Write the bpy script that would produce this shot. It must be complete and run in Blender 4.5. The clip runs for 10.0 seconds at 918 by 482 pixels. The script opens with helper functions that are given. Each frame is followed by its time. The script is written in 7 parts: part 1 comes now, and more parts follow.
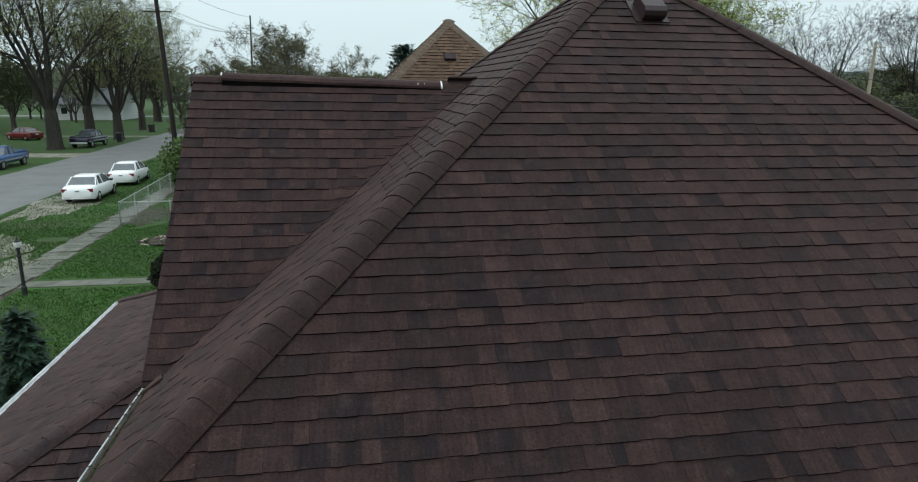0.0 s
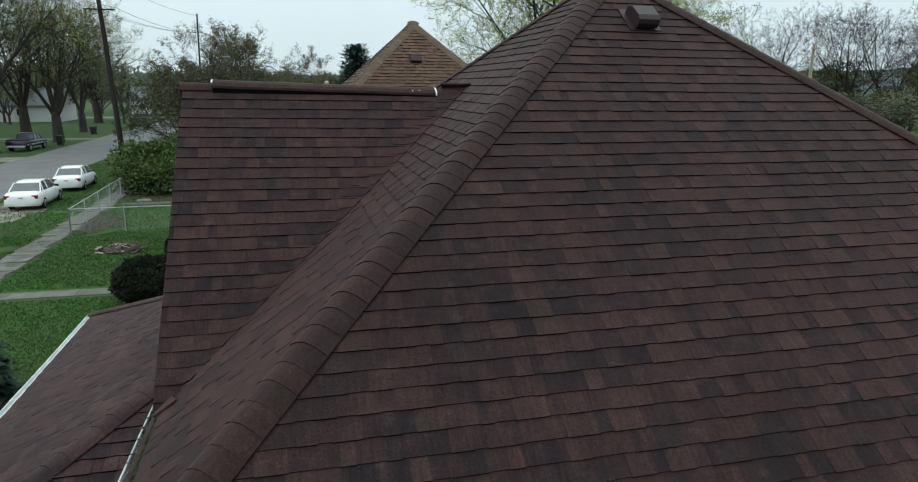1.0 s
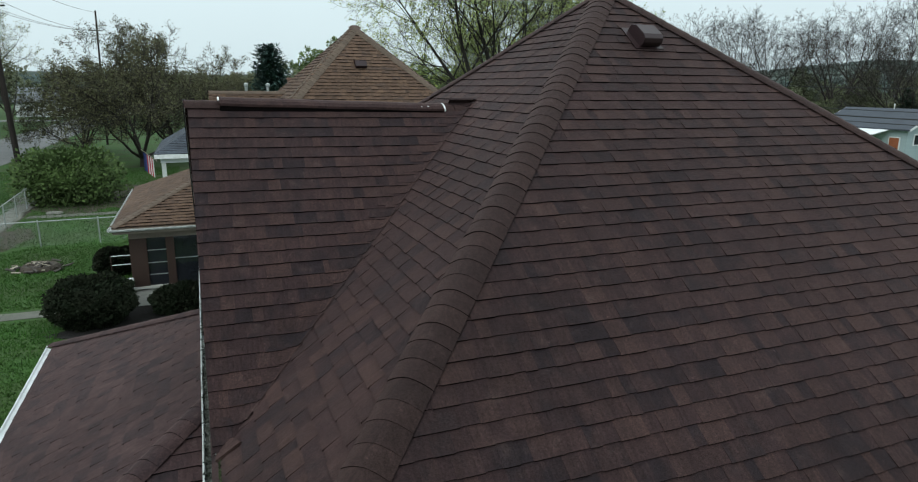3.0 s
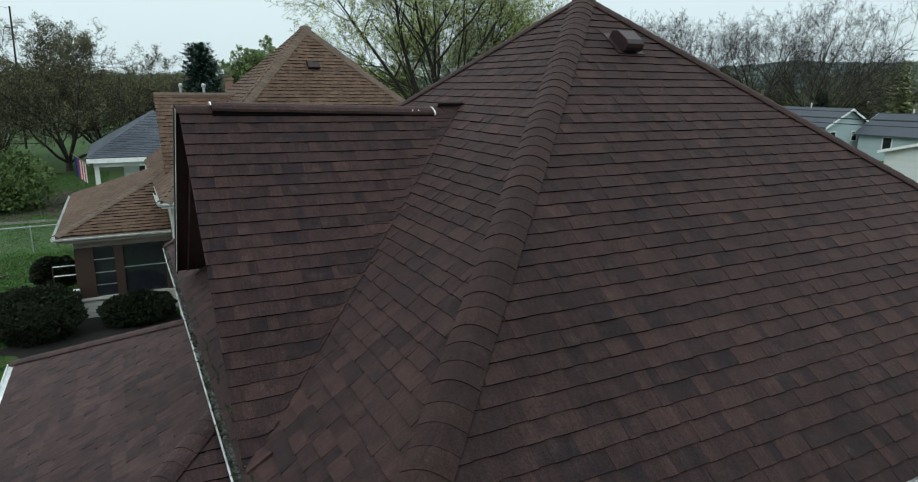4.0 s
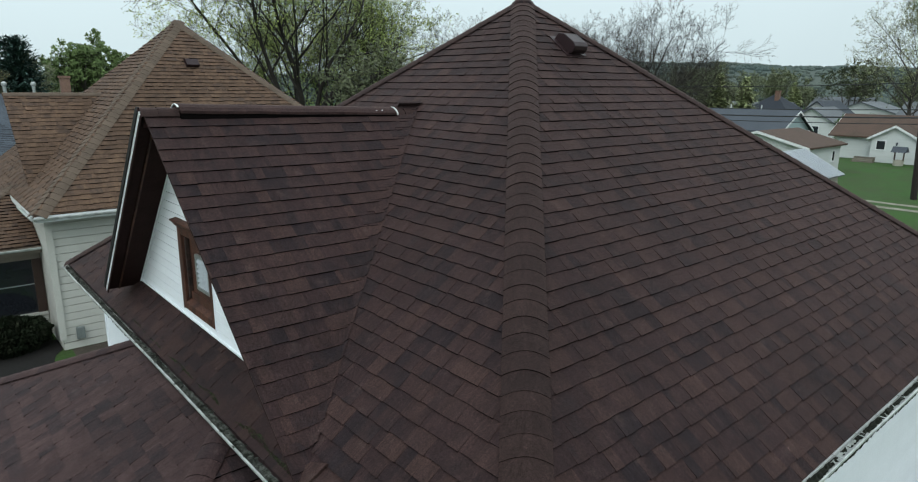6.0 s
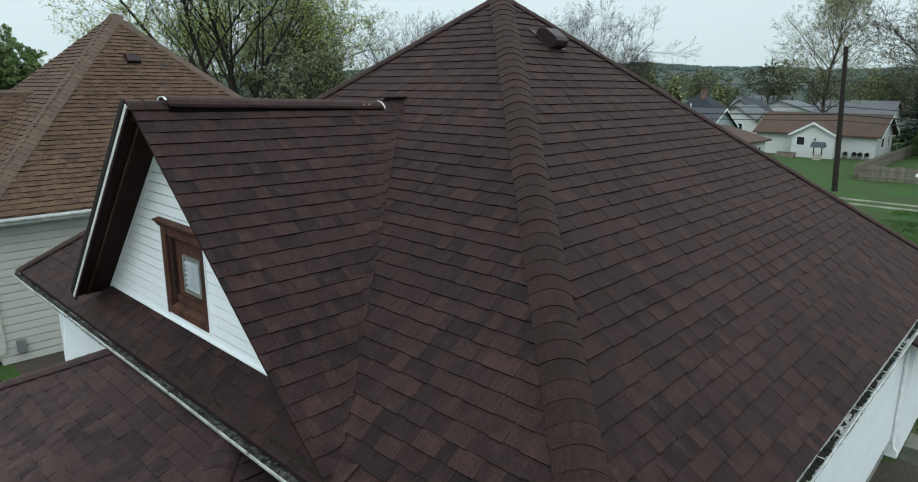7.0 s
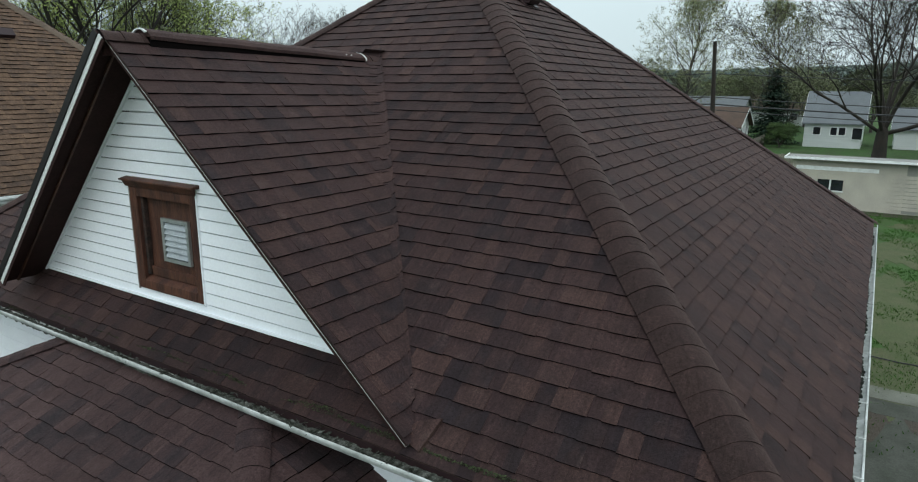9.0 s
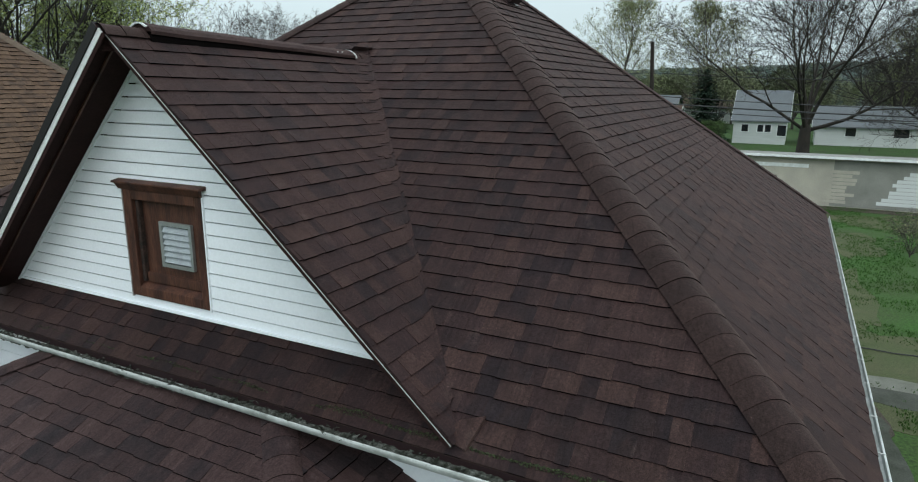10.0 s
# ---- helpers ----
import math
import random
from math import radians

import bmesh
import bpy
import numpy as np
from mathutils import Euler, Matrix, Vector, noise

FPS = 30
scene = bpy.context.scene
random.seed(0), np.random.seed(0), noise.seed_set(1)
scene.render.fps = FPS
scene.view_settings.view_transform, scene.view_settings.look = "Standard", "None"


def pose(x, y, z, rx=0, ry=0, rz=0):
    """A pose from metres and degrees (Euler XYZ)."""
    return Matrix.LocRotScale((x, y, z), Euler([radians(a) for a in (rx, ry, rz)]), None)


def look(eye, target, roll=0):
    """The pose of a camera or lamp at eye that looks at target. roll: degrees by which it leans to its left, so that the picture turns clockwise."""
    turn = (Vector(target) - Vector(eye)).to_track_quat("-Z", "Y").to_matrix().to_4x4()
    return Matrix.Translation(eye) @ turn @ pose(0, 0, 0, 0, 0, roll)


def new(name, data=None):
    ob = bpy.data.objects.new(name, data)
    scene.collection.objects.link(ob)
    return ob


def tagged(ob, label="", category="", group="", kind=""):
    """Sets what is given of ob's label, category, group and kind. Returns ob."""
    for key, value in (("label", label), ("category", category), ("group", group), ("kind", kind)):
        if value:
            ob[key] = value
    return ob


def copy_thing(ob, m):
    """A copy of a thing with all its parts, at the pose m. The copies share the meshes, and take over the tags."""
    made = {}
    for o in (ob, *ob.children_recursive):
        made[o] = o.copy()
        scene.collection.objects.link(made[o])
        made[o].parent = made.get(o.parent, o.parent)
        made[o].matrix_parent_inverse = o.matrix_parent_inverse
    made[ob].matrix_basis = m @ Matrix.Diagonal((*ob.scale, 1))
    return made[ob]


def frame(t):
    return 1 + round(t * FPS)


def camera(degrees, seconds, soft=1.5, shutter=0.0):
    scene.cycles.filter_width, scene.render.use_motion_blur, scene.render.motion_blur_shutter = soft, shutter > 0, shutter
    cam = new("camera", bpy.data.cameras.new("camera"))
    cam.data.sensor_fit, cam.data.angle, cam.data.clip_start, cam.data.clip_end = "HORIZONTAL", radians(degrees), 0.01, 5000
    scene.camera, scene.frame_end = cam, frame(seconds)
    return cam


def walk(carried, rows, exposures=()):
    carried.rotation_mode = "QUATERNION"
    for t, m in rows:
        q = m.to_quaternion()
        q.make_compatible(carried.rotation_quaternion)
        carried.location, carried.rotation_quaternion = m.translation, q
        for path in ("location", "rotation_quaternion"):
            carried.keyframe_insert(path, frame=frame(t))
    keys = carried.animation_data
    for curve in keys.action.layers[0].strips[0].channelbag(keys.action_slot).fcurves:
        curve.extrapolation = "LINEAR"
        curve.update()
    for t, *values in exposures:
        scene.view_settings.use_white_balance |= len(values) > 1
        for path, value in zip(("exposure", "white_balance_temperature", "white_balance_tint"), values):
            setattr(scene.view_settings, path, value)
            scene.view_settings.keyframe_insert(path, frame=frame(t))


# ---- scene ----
cam = camera(70.97, 10.0, soft=1.15)
PATH = [
    (0.0, 0.091, 0.053, 6.471, -9.659, -13.447, 0.639),
    (0.5, -0.210, 0.124, 6.507, -11.931, -13.471, 0.596),
    (1.0, -0.499, 0.206, 6.564, -14.014, -13.469, 0.572),
    (1.5, -0.797, 0.316, 6.629, -15.880, -13.453, 0.587),
    (2.0, -1.086, 0.437, 6.674, -17.665, -13.453, 0.555),
    (3.5, -2.116, 0.760, 6.792, -24.517, -13.406, 0.556),
    (4.0, -2.477, 0.880, 6.806, -27.622, -13.394, 0.521),
    (4.5, -2.830, 1.007, 6.815, -31.059, -13.421, 0.500),
    (5.0, -3.186, 1.172, 6.821, -34.514, -13.441, 0.463),
    (5.5, -3.518, 1.380, 6.824, -37.713, -13.453, 0.439),
    (7.0, -4.322, 2.154, 6.734, -46.533, -13.446, 0.413),
    (7.5, -4.512, 2.449, 6.595, -49.335, -13.406, 0.392),
    (8.0, -4.674, 2.779, 6.395, -51.952, -13.351, 0.383),
    (8.5, -4.817, 3.116, 6.219, -54.568, -13.307, 0.369),
    (9.0, -4.971, 3.465, 6.122, -57.263, -13.318, 0.384),
    (9.5, -5.139, 3.780, 6.088, -60.062, -13.295, 0.396),
    (10.0, -5.304, 4.066, 6.103, -62.789, -13.359, 0.382),
]
walk(cam, [(t, pose(x, y, z, 90 + pitch, 0, yaw) @ pose(0, 0, 0, 0, 0, roll)) for t, x, y, z, yaw, pitch, roll in PATH])

# ---- sky and sun: an overcast spring day ----
world = bpy.data.worlds.new("overcast_sky")
scene.world = world
world.use_nodes = True
wn, wl = world.node_tree.nodes, world.node_tree.links
wn.clear()
w_out, w_bg = wn.new("ShaderNodeOutputWorld"), wn.new("ShaderNodeBackground")
w_sky = wn.new("ShaderNodeTexSky")
w_sky.sky_type, w_sky.sun_disc = "NISHITA", False
w_sky.sun_elevation, w_sky.sun_rotation = radians(42), radians(232)
w_sky.air_density, w_sky.dust_density, w_sky.ozone_density = 1.0, 6.0, 1.0
w_scale = wn.new("ShaderNodeVectorMath")
w_scale.operation = "SCALE"
w_scale.inputs["Scale"].default_value = 0.10
w_co, w_sep = wn.new("ShaderNodeTexCoord"), wn.new("ShaderNodeSeparateXYZ")
w_ramp = wn.new("ShaderNodeValToRGB")
els = w_ramp.color_ramp.elements
els[0].position, els[0].color = 0.0, (0.575, 0.70, 0.735, 1)
els[1].position, els[1].color = 1.0, (1.42, 1.60, 1.68, 1)
mid = els.new(0.25)
mid.color = (0.69, 0.835, 0.875, 1)
w_noise = wn.new("ShaderNodeTexNoise")
w_noise.inputs["Scale"].default_value, w_noise.inputs["Detail"].default_value = 2.2, 5.0
w_cloud = wn.new("ShaderNodeMapRange")
w_cloud.inputs["To Min"].default_value, w_cloud.inputs["To Max"].default_value = 0.92, 1.08
w_mul = wn.new("ShaderNodeVectorMath")
w_mul.operation = "SCALE"
w_mix = wn.new("ShaderNodeMix")
w_mix.data_type = "RGBA"
w_mix.inputs["Factor"].default_value = 0.92
wl.new(w_co.outputs["Generated"], w_sep.inputs[0])
wl.new(w_sep.outputs["Z"], w_ramp.inputs["Fac"])
wl.new(w_co.outputs["Generated"], w_noise.inputs["Vector"])
wl.new(w_noise.outputs["Fac"], w_cloud.inputs["Value"])
wl.new(w_ramp.outputs["Color"], w_mul.inputs[0])
w_side, w_tone = wn.new("ShaderNodeMapRange"), wn.new("ShaderNodeMath")
w_tone.operation = "MULTIPLY"
for k, v in zip(("From Min", "From Max", "To Min", "To Max"), (-0.5, 1.0, 1.05, 0.95)):
    w_side.inputs[k].default_value = v
wl.new(w_sep.outputs["X"], w_side.inputs["Value"])
wl.new(w_side.outputs["Result"], w_tone.inputs[0])
wl.new(w_cloud.outputs["Result"], w_tone.inputs[1])
wl.new(w_tone.outputs[0], w_mul.inputs["Scale"])
wl.new(w_sky.outputs["Color"], w_scale.inputs[0])
wl.new(w_scale.outputs["Vector"], w_mix.inputs["A"])
wl.new(w_mul.outputs["Vector"], w_mix.inputs["B"])
wl.new(w_mix.outputs["Result"], w_bg.inputs["Color"])
wl.new(w_bg.outputs["Background"], w_out.inputs["Surface"])
w_bg.inputs["Strength"].default_value = 1.0

sun = new("sun", bpy.data.lights.new("sun", "SUN"))
sun.data.energy, sun.data.angle, sun.data.color = 0.6, radians(40), (0.98, 0.98, 0.98)
sun.matrix_world = look((0, 0, 60), (52, 40, 0))
scene.view_settings.exposure = 0.29


# ---- materials ----
def material(name, col, rough=0.8, metal=0.0, alt=None, scale=1.5, fine=45.0, amount=0.5, grain=0.12, bump=0.15, bump_scale=None,
             pieces=0.0, spec=0.3, stretch=(1, 1, 1)):
    """A surface with slow stains towards alt, fine grain, relief and, for pieces, a brightness of their own."""
    m = bpy.data.materials.new(name)
    m.use_nodes = True
    n, l = m.node_tree.nodes, m.node_tree.links
    b = n["Principled BSDF"]
    alt = alt or tuple(c * 0.6 for c in col)
    geo = n.new("ShaderNodeNewGeometry")
    vec = n.new("ShaderNodeVectorMath")
    vec.operation = "MULTIPLY"
    vec.inputs[1].default_value = stretch
    l.new(geo.outputs["Position"], vec.inputs[0])
    big, small = n.new("ShaderNodeTexNoise"), n.new("ShaderNodeTexNoise")
    big.inputs["Scale"].default_value, big.inputs["Detail"].default_value = scale, 6
    small.inputs["Scale"].default_value, small.inputs["Detail"].default_value = fine, 3
    l.new(vec.outputs[0], big.inputs["Vector"])
    l.new(vec.outputs[0], small.inputs["Vector"])
    shape = n.new("ShaderNodeMapRange")
    for k, v in zip(("From Min", "From Max", "To Min", "To Max"), (0.35, 0.7, 0.0, amount)):
        shape.inputs[k].default_value = v
    l.new(big.outputs["Fac"], shape.inputs["Value"])
    mix = n.new("ShaderNodeMix")
    mix.data_type = "RGBA"
    mix.inputs["A"].default_value, mix.inputs["B"].default_value = (*col, 1), (*alt, 1)
    l.new(shape.outputs["Result"], mix.inputs["Factor"])
    g = n.new("ShaderNodeMapRange")
    for k, v in zip(("From Min", "From Max", "To Min", "To Max"), (0.3, 0.7, 1 - grain, 1 + grain)):
        g.inputs[k].default_value = v
    l.new(small.outputs["Fac"], g.inputs["Value"])
    sc = n.new("ShaderNodeVectorMath")
    sc.operation = "SCALE"
    l.new(mix.outputs["Result"], sc.inputs[0])
    factor = g.outputs["Result"]
    if pieces:
        info, add, fr = n.new("ShaderNodeObjectInfo"), n.new("ShaderNodeMath"), n.new("ShaderNodeMath")
        fr.operation = "FRACT"
        l.new(info.outputs["Random"], add.inputs[0])
        l.new(geo.outputs["Random Per Island"], add.inputs[1])
        l.new(add.outputs[0], fr.inputs[0])
        pr, mul = n.new("ShaderNodeMapRange"), n.new("ShaderNodeMath")
        pr.inputs["To Min"].default_value, pr.inputs["To Max"].default_value = 1 - pieces, 1 + pieces
        mul.operation = "MULTIPLY"
        l.new(fr.outputs[0], pr.inputs["Value"])
        l.new(pr.outputs["Result"], mul.inputs[0])
        l.new(factor, mul.inputs[1])
        factor = mul.outputs[0]
    l.new(factor, sc.inputs["Scale"])
    l.new(sc.outputs["Vector"], b.inputs["Base Color"])
    b.inputs["Roughness"].default_value, b.inputs["Metallic"].default_value = rough, metal
    b.inputs["Specular IOR Level"].default_value = spec
    if bump:
        bn = n.new("ShaderNodeTexNoise")
        bn.inputs["Scale"].default_value, bn.inputs["Detail"].default_value = bump_scale or fine, 4
        l.new(vec.outputs[0], bn.inputs["Vector"])
        bp = n.new("ShaderNodeBump")
        bp.inputs["Strength"].default_value, bp.inputs["Distance"].default_value = bump, 0.02
        l.new(bn.outputs["Fac"], bp.inputs["Height"])
        l.new(bp.outputs["Normal"], b.inputs["Normal"])
    return m


def shingle_material(name, tones, speck=0.35, rough=0.72, soft=0.5, wear=(0.05, 0.045, 0.04), sheen=0.016):
    """Mineral-surfaced asphalt shingles: each tab takes one of the tones, with granules, blotches and a little wear."""
    m = bpy.data.materials.new(name)
    m.use_nodes = True
    n, l = m.node_tree.nodes, m.node_tree.links
    b = n["Principled BSDF"]
    geo, info = n.new("ShaderNodeNewGeometry"), n.new("ShaderNodeObjectInfo")
    add, fr = n.new("ShaderNodeMath"), n.new("ShaderNodeMath")
    fr.operation = "FRACT"
    l.new(info.outputs["Random"], add.inputs[0])
    l.new(geo.outputs["Random Per Island"], add.inputs[1])
    l.new(add.outputs[0], fr.inputs[0])
    ramp = n.new("ShaderNodeValToRGB")
    tones = sorted(tones, key=sum)
    e = ramp.color_ramp.elements
    e[0].position, e[0].color = 0.08, (*tones[0], 1)
    e[1].position, e[1].color = 0.92, (*tones[-1], 1)
    for i, c in enumerate(tones[1:-1], 1):
        e.new(0.08 + 0.84 * i / (len(tones) - 1)).color = (*c, 1)
    blend = n.new("ShaderNodeTexNoise")
    blend.inputs["Scale"].default_value, blend.inputs["Detail"].default_value = 5.5, 1.5
    l.new(geo.outputs["Position"], blend.inputs["Vector"])
    small, big, mid_n = n.new("ShaderNodeTexNoise"), n.new("ShaderNodeTexNoise"), n.new("ShaderNodeTexNoise")
    coarse = n.new("ShaderNodeTexNoise")
    scuff = n.new("ShaderNodeTexNoise")
    for node, s, d in ((small, 150, 3), (big, 0.55, 5), (mid_n, 7, 4), (coarse, 55, 4), (scuff, 23, 8)):
        node.inputs["Scale"].default_value, node.inputs["Detail"].default_value = s, d
        l.new(geo.outputs["Position"], node.inputs["Vector"])
    def ranged(src, lo, hi, a, z):
        r = n.new("ShaderNodeMapRange")
        for k, v in zip(("From Min", "From Max", "To Min", "To Max"), (lo, hi, a, z)):
            r.inputs[k].default_value = v
        l.new(src, r.inputs["Value"])
        return r.outputs["Result"]
    def times(a, c):
        k = n.new("ShaderNodeMath")
        k.operation = "MULTIPLY"
        l.new(a, k.inputs[0])
        l.new(c, k.inputs[1])
        return k.outputs[0]
    # granule drops run up the slope: a coordinate along the eave, found from the face's own tilt
    level, unit, run = n.new("ShaderNodeVectorMath"), n.new("ShaderNodeVectorMath"), n.new("ShaderNodeVectorMath")
    level.operation, unit.operation, run.operation = "CROSS_PRODUCT", "NORMALIZE", "DOT_PRODUCT"
    l.new(geo.outputs["True Normal"], level.inputs[0])
    level.inputs[1].default_value = (0, 0, 1)
    l.new(level.outputs["Vector"], unit.inputs[0])
    l.new(unit.outputs["Vector"], run.inputs[0])
    l.new(geo.outputs["Position"], run.inputs[1])
    height, strip = n.new("ShaderNodeSeparateXYZ"), n.new("ShaderNodeCombineXYZ")
    l.new(geo.outputs["Position"], height.inputs[0])
    l.new(run.outputs["Value"], strip.inputs["X"])
    l.new(height.outputs["Z"], strip.inputs["Y"])
    drops, lines = n.new("ShaderNodeTexNoise"), n.new("ShaderNodeTexNoise")
    for node, scale_x, scale_y, d in ((drops, 9.0, 2.6, 1.0), (lines, 42.0, 5.0, 2.0)):
        pull = n.new("ShaderNodeVectorMath")
        pull.operation = "MULTIPLY"
        pull.inputs[1].default_value = (scale_x, scale_y, 1)
        l.new(strip.outputs["Vector"], pull.inputs[0])
        l.new(pull.outputs["Vector"], node.inputs["Vector"])
        node.inputs["Scale"].default_value, node.inputs["Detail"].default_value = 1.0, d
    patch = n.new("ShaderNodeMix")
    patch.inputs["Factor"].default_value = 0.5
    l.new(ranged(blend.outputs["Fac"], 0.3, 0.7, 0.0, 1.0), patch.inputs["A"])
    l.new(ranged(drops.outputs["Fac"], 0.3, 0.7, 0.0, 1.0), patch.inputs["B"])
    mixed = n.new("ShaderNodeMix")
    mixed.inputs["Factor"].default_value = soft
    l.new(fr.outputs[0], mixed.inputs["A"])
    l.new(patch.outputs["Result"], mixed.inputs["B"])
    l.new(mixed.outputs["Result"], ramp.inputs["Fac"])
    f = times(times(ranged(small.outputs["Fac"], 0.3, 0.7, 1 - speck, 1 + speck), ranged(big.outputs["Fac"], 0.3, 0.7, 0.82, 1.18)),
              times(ranged(mid_n.outputs["Fac"], 0.3, 0.7, 0.88, 1.12), ranged(coarse.outputs["Fac"], 0.3, 0.7, 0.72, 1.28)))
    f = times(f, ranged(lines.outputs["Fac"], 0.3, 0.7, 0.80, 1.20))
    f = times(f, ranged(scuff.outputs["Fac"], 0.70, 0.76, 1.0, 2.3))
    worn = n.new("ShaderNodeMix")
    worn.data_type = "RGBA"
    l.new(ranged(mid_n.outputs["Fac"], 0.62, 0.78, 0.0, 0.5), worn.inputs["Factor"])
    l.new(ramp.outputs["Color"], worn.inputs["A"])
    worn.inputs["B"].default_value = (*wear, 1)
    sc = n.new("ShaderNodeVectorMath")
    sc.operation = "SCALE"
    l.new(worn.outputs["Result"], sc.inputs[0])
    l.new(f, sc.inputs["Scale"])
    l.new(sc.outputs["Vector"], b.inputs["Base Color"])
    b.inputs["Roughness"].default_value, b.inputs["Specular IOR Level"].default_value = rough, 0.09
    b.inputs["Sheen Weight"].default_value, b.inputs["Sheen Roughness"].default_value = sheen, 0.5
    b.inputs["Sheen Tint"].default_value = (1.0, 0.67, 0.61, 1)
    bp = n.new("ShaderNodeBump")
    bp.inputs["Strength"].default_value, bp.inputs["Distance"].default_value = 0.5, 0.006
    l.new(small.outputs["Fac"], bp.inputs["Height"])
    l.new(bp.outputs["Normal"], b.inputs["Normal"])
    return m


# Cut asphalt edges; the near-black also paints shadow lines under courses and ridge vent.
EDGE_AND_SHADE = material("black_edge_and_shade", (0.0055, 0.0046, 0.0046), 0.95, bump=0, spec=0.0)
BROWN_SHINGLE = shingle_material("brown_asphalt_shingle", [(0.0120, 0.0088, 0.0104), (0.0143, 0.0098, 0.0106), (0.0211, 0.0125, 0.0125), (0.0245, 0.0141, 0.0136), (0.0277, 0.0158, 0.0145), (0.0317, 0.0179, 0.0160), (0.0358, 0.0201, 0.0175)],
                                 wear=(0.042, 0.029, 0.025), soft=0.42, speck=0.45, sheen=0.072)
BROWN_UNDER = shingle_material("brown_shingle_lower_layer", [(0.0104, 0.0076, 0.0093), (0.0125, 0.0085, 0.0097), (0.0188, 0.0111, 0.0115), (0.0219, 0.0125, 0.0127), (0.0251, 0.0142, 0.0136), (0.0294, 0.0164, 0.0153)],
                               wear=(0.036, 0.025, 0.022), soft=0.42, speck=0.45, sheen=0.072)
CAP_SHINGLE = shingle_material("brown_cap_shingle", [(0.0174, 0.0106, 0.0100), (0.0208, 0.0122, 0.0113), (0.0232, 0.0135, 0.0123), (0.0258, 0.0152, 0.0136)], wear=(0.034, 0.022, 0.019), soft=0.3, speck=0.45, sheen=0.085)
# Same brown shingles; paler, greyer tones paint in the porch roof's sky sheen.
PORCH_SHINGLE = shingle_material("sheen_lightened_shingle", [(0.0125, 0.0104, 0.0122), (0.0242, 0.0164, 0.0176), (0.0330, 0.0200, 0.0201), (0.0399, 0.0244, 0.0239), (0.0468, 0.0293, 0.0282)], wear=(0.06, 0.044, 0.041), soft=0.4, speck=0.4, sheen=0.075)
TAN_SHINGLE = shingle_material("tan_asphalt_shingle", [(0.096, 0.061, 0.040), (0.078, 0.050, 0.034), (0.106, 0.069, 0.047), (0.062, 0.042, 0.031), (0.086, 0.056, 0.039), (0.048, 0.034, 0.027)],
                               wear=(0.12, 0.085, 0.06))
SLATE_SHINGLE = shingle_material("slate_blue_shingle", [(0.062, 0.075, 0.090), (0.052, 0.062, 0.075), (0.076, 0.090, 0.106), (0.046, 0.054, 0.064)])
TAN_CAP = material("tan_hip_cap", (0.098, 0.073, 0.054), 0.92, alt=(0.070, 0.053, 0.041), fine=180, grain=0.3, pieces=0.12)
WHITE_VINYL = material("white_vinyl_siding", (0.78, 0.82, 0.855), 0.45, alt=(0.70, 0.745, 0.78), scale=2.5, amount=0.4, grain=0.03, bump=0.05, bump_scale=12, pieces=0.02)
CREAM_SIDING = material("cream_painted_siding", (0.45, 0.455, 0.415), 0.6, alt=(0.37, 0.38, 0.35), scale=1.2, grain=0.04, bump=0.06, pieces=0.03)
WHITE_METAL = material("white_painted_aluminium", (0.72, 0.75, 0.75), 0.4, alt=(0.50, 0.52, 0.50), scale=6, amount=0.6, grain=0.05, bump=0.03, pieces=0.05)
GREY_METAL = material("dull_galvanised_steel", (0.42, 0.45, 0.45), 0.45, 0.7, alt=(0.26, 0.28, 0.26), scale=8, grain=0.08, bump=0.05)
BROWN_WOOD = material("stained_brown_wood", (0.098, 0.041, 0.025), 0.6, alt=(0.030, 0.013, 0.010), scale=6, fine=60, amount=1.0, grain=0.35, bump=0.2, stretch=(1, 1, 0.2))
DARK_SOFFIT = material("dark_brown_soffit", (0.028, 0.0135, 0.0125), 0.8, alt=(0.017, 0.0085, 0.008), scale=5, grain=0.2, bump=0.1, spec=0.1)
BLACK_TRIM = material("black_drip_edge", (0.012, 0.011, 0.011), 0.6, bump=0.05)
BROWN_METAL = material("brown_painted_metal", (0.024, 0.013, 0.015), 0.42, 0.0, alt=(0.022, 0.013, 0.012), scale=9, grain=0.08, bump=0.04, spec=0.25)
GUTTER_METAL = material("dulled_white_gutter", (0.50, 0.53, 0.52), 0.5, alt=(0.22, 0.24, 0.22), scale=7, fine=40, amount=0.8, grain=0.1, bump=0.04, pieces=0.0)
GUTTER_DIRT = material("wet_leaf_litter", (0.010, 0.013, 0.007), 0.95, alt=(0.105, 0.112, 0.100), scale=16, fine=70, amount=1.0, grain=0.5, bump=0.8, bump_scale=60)
GUTTER_DARK = material("wet_gutter_silt", (0.012, 0.014, 0.010), 0.9, alt=(0.022, 0.028, 0.016), scale=4, fine=50, grain=0.4, bump=0.5)
MOSS = material("roof_moss", (0.030, 0.042, 0.016), 0.95, alt=(0.016, 0.022, 0.010), scale=6, fine=60, grain=0.4, bump=0, pieces=0.4)
BLOCK_BASE = material("grey_foundation_block", (0.22, 0.22, 0.21), 0.9, grain=0.15, bump=0.3)
GLASS_DARK = material("dark_window_glass", (0.012, 0.014, 0.018), 0.06, alt=(0.026, 0.029, 0.034), scale=0.8, grain=0.0, bump=0.0, spec=0.6)
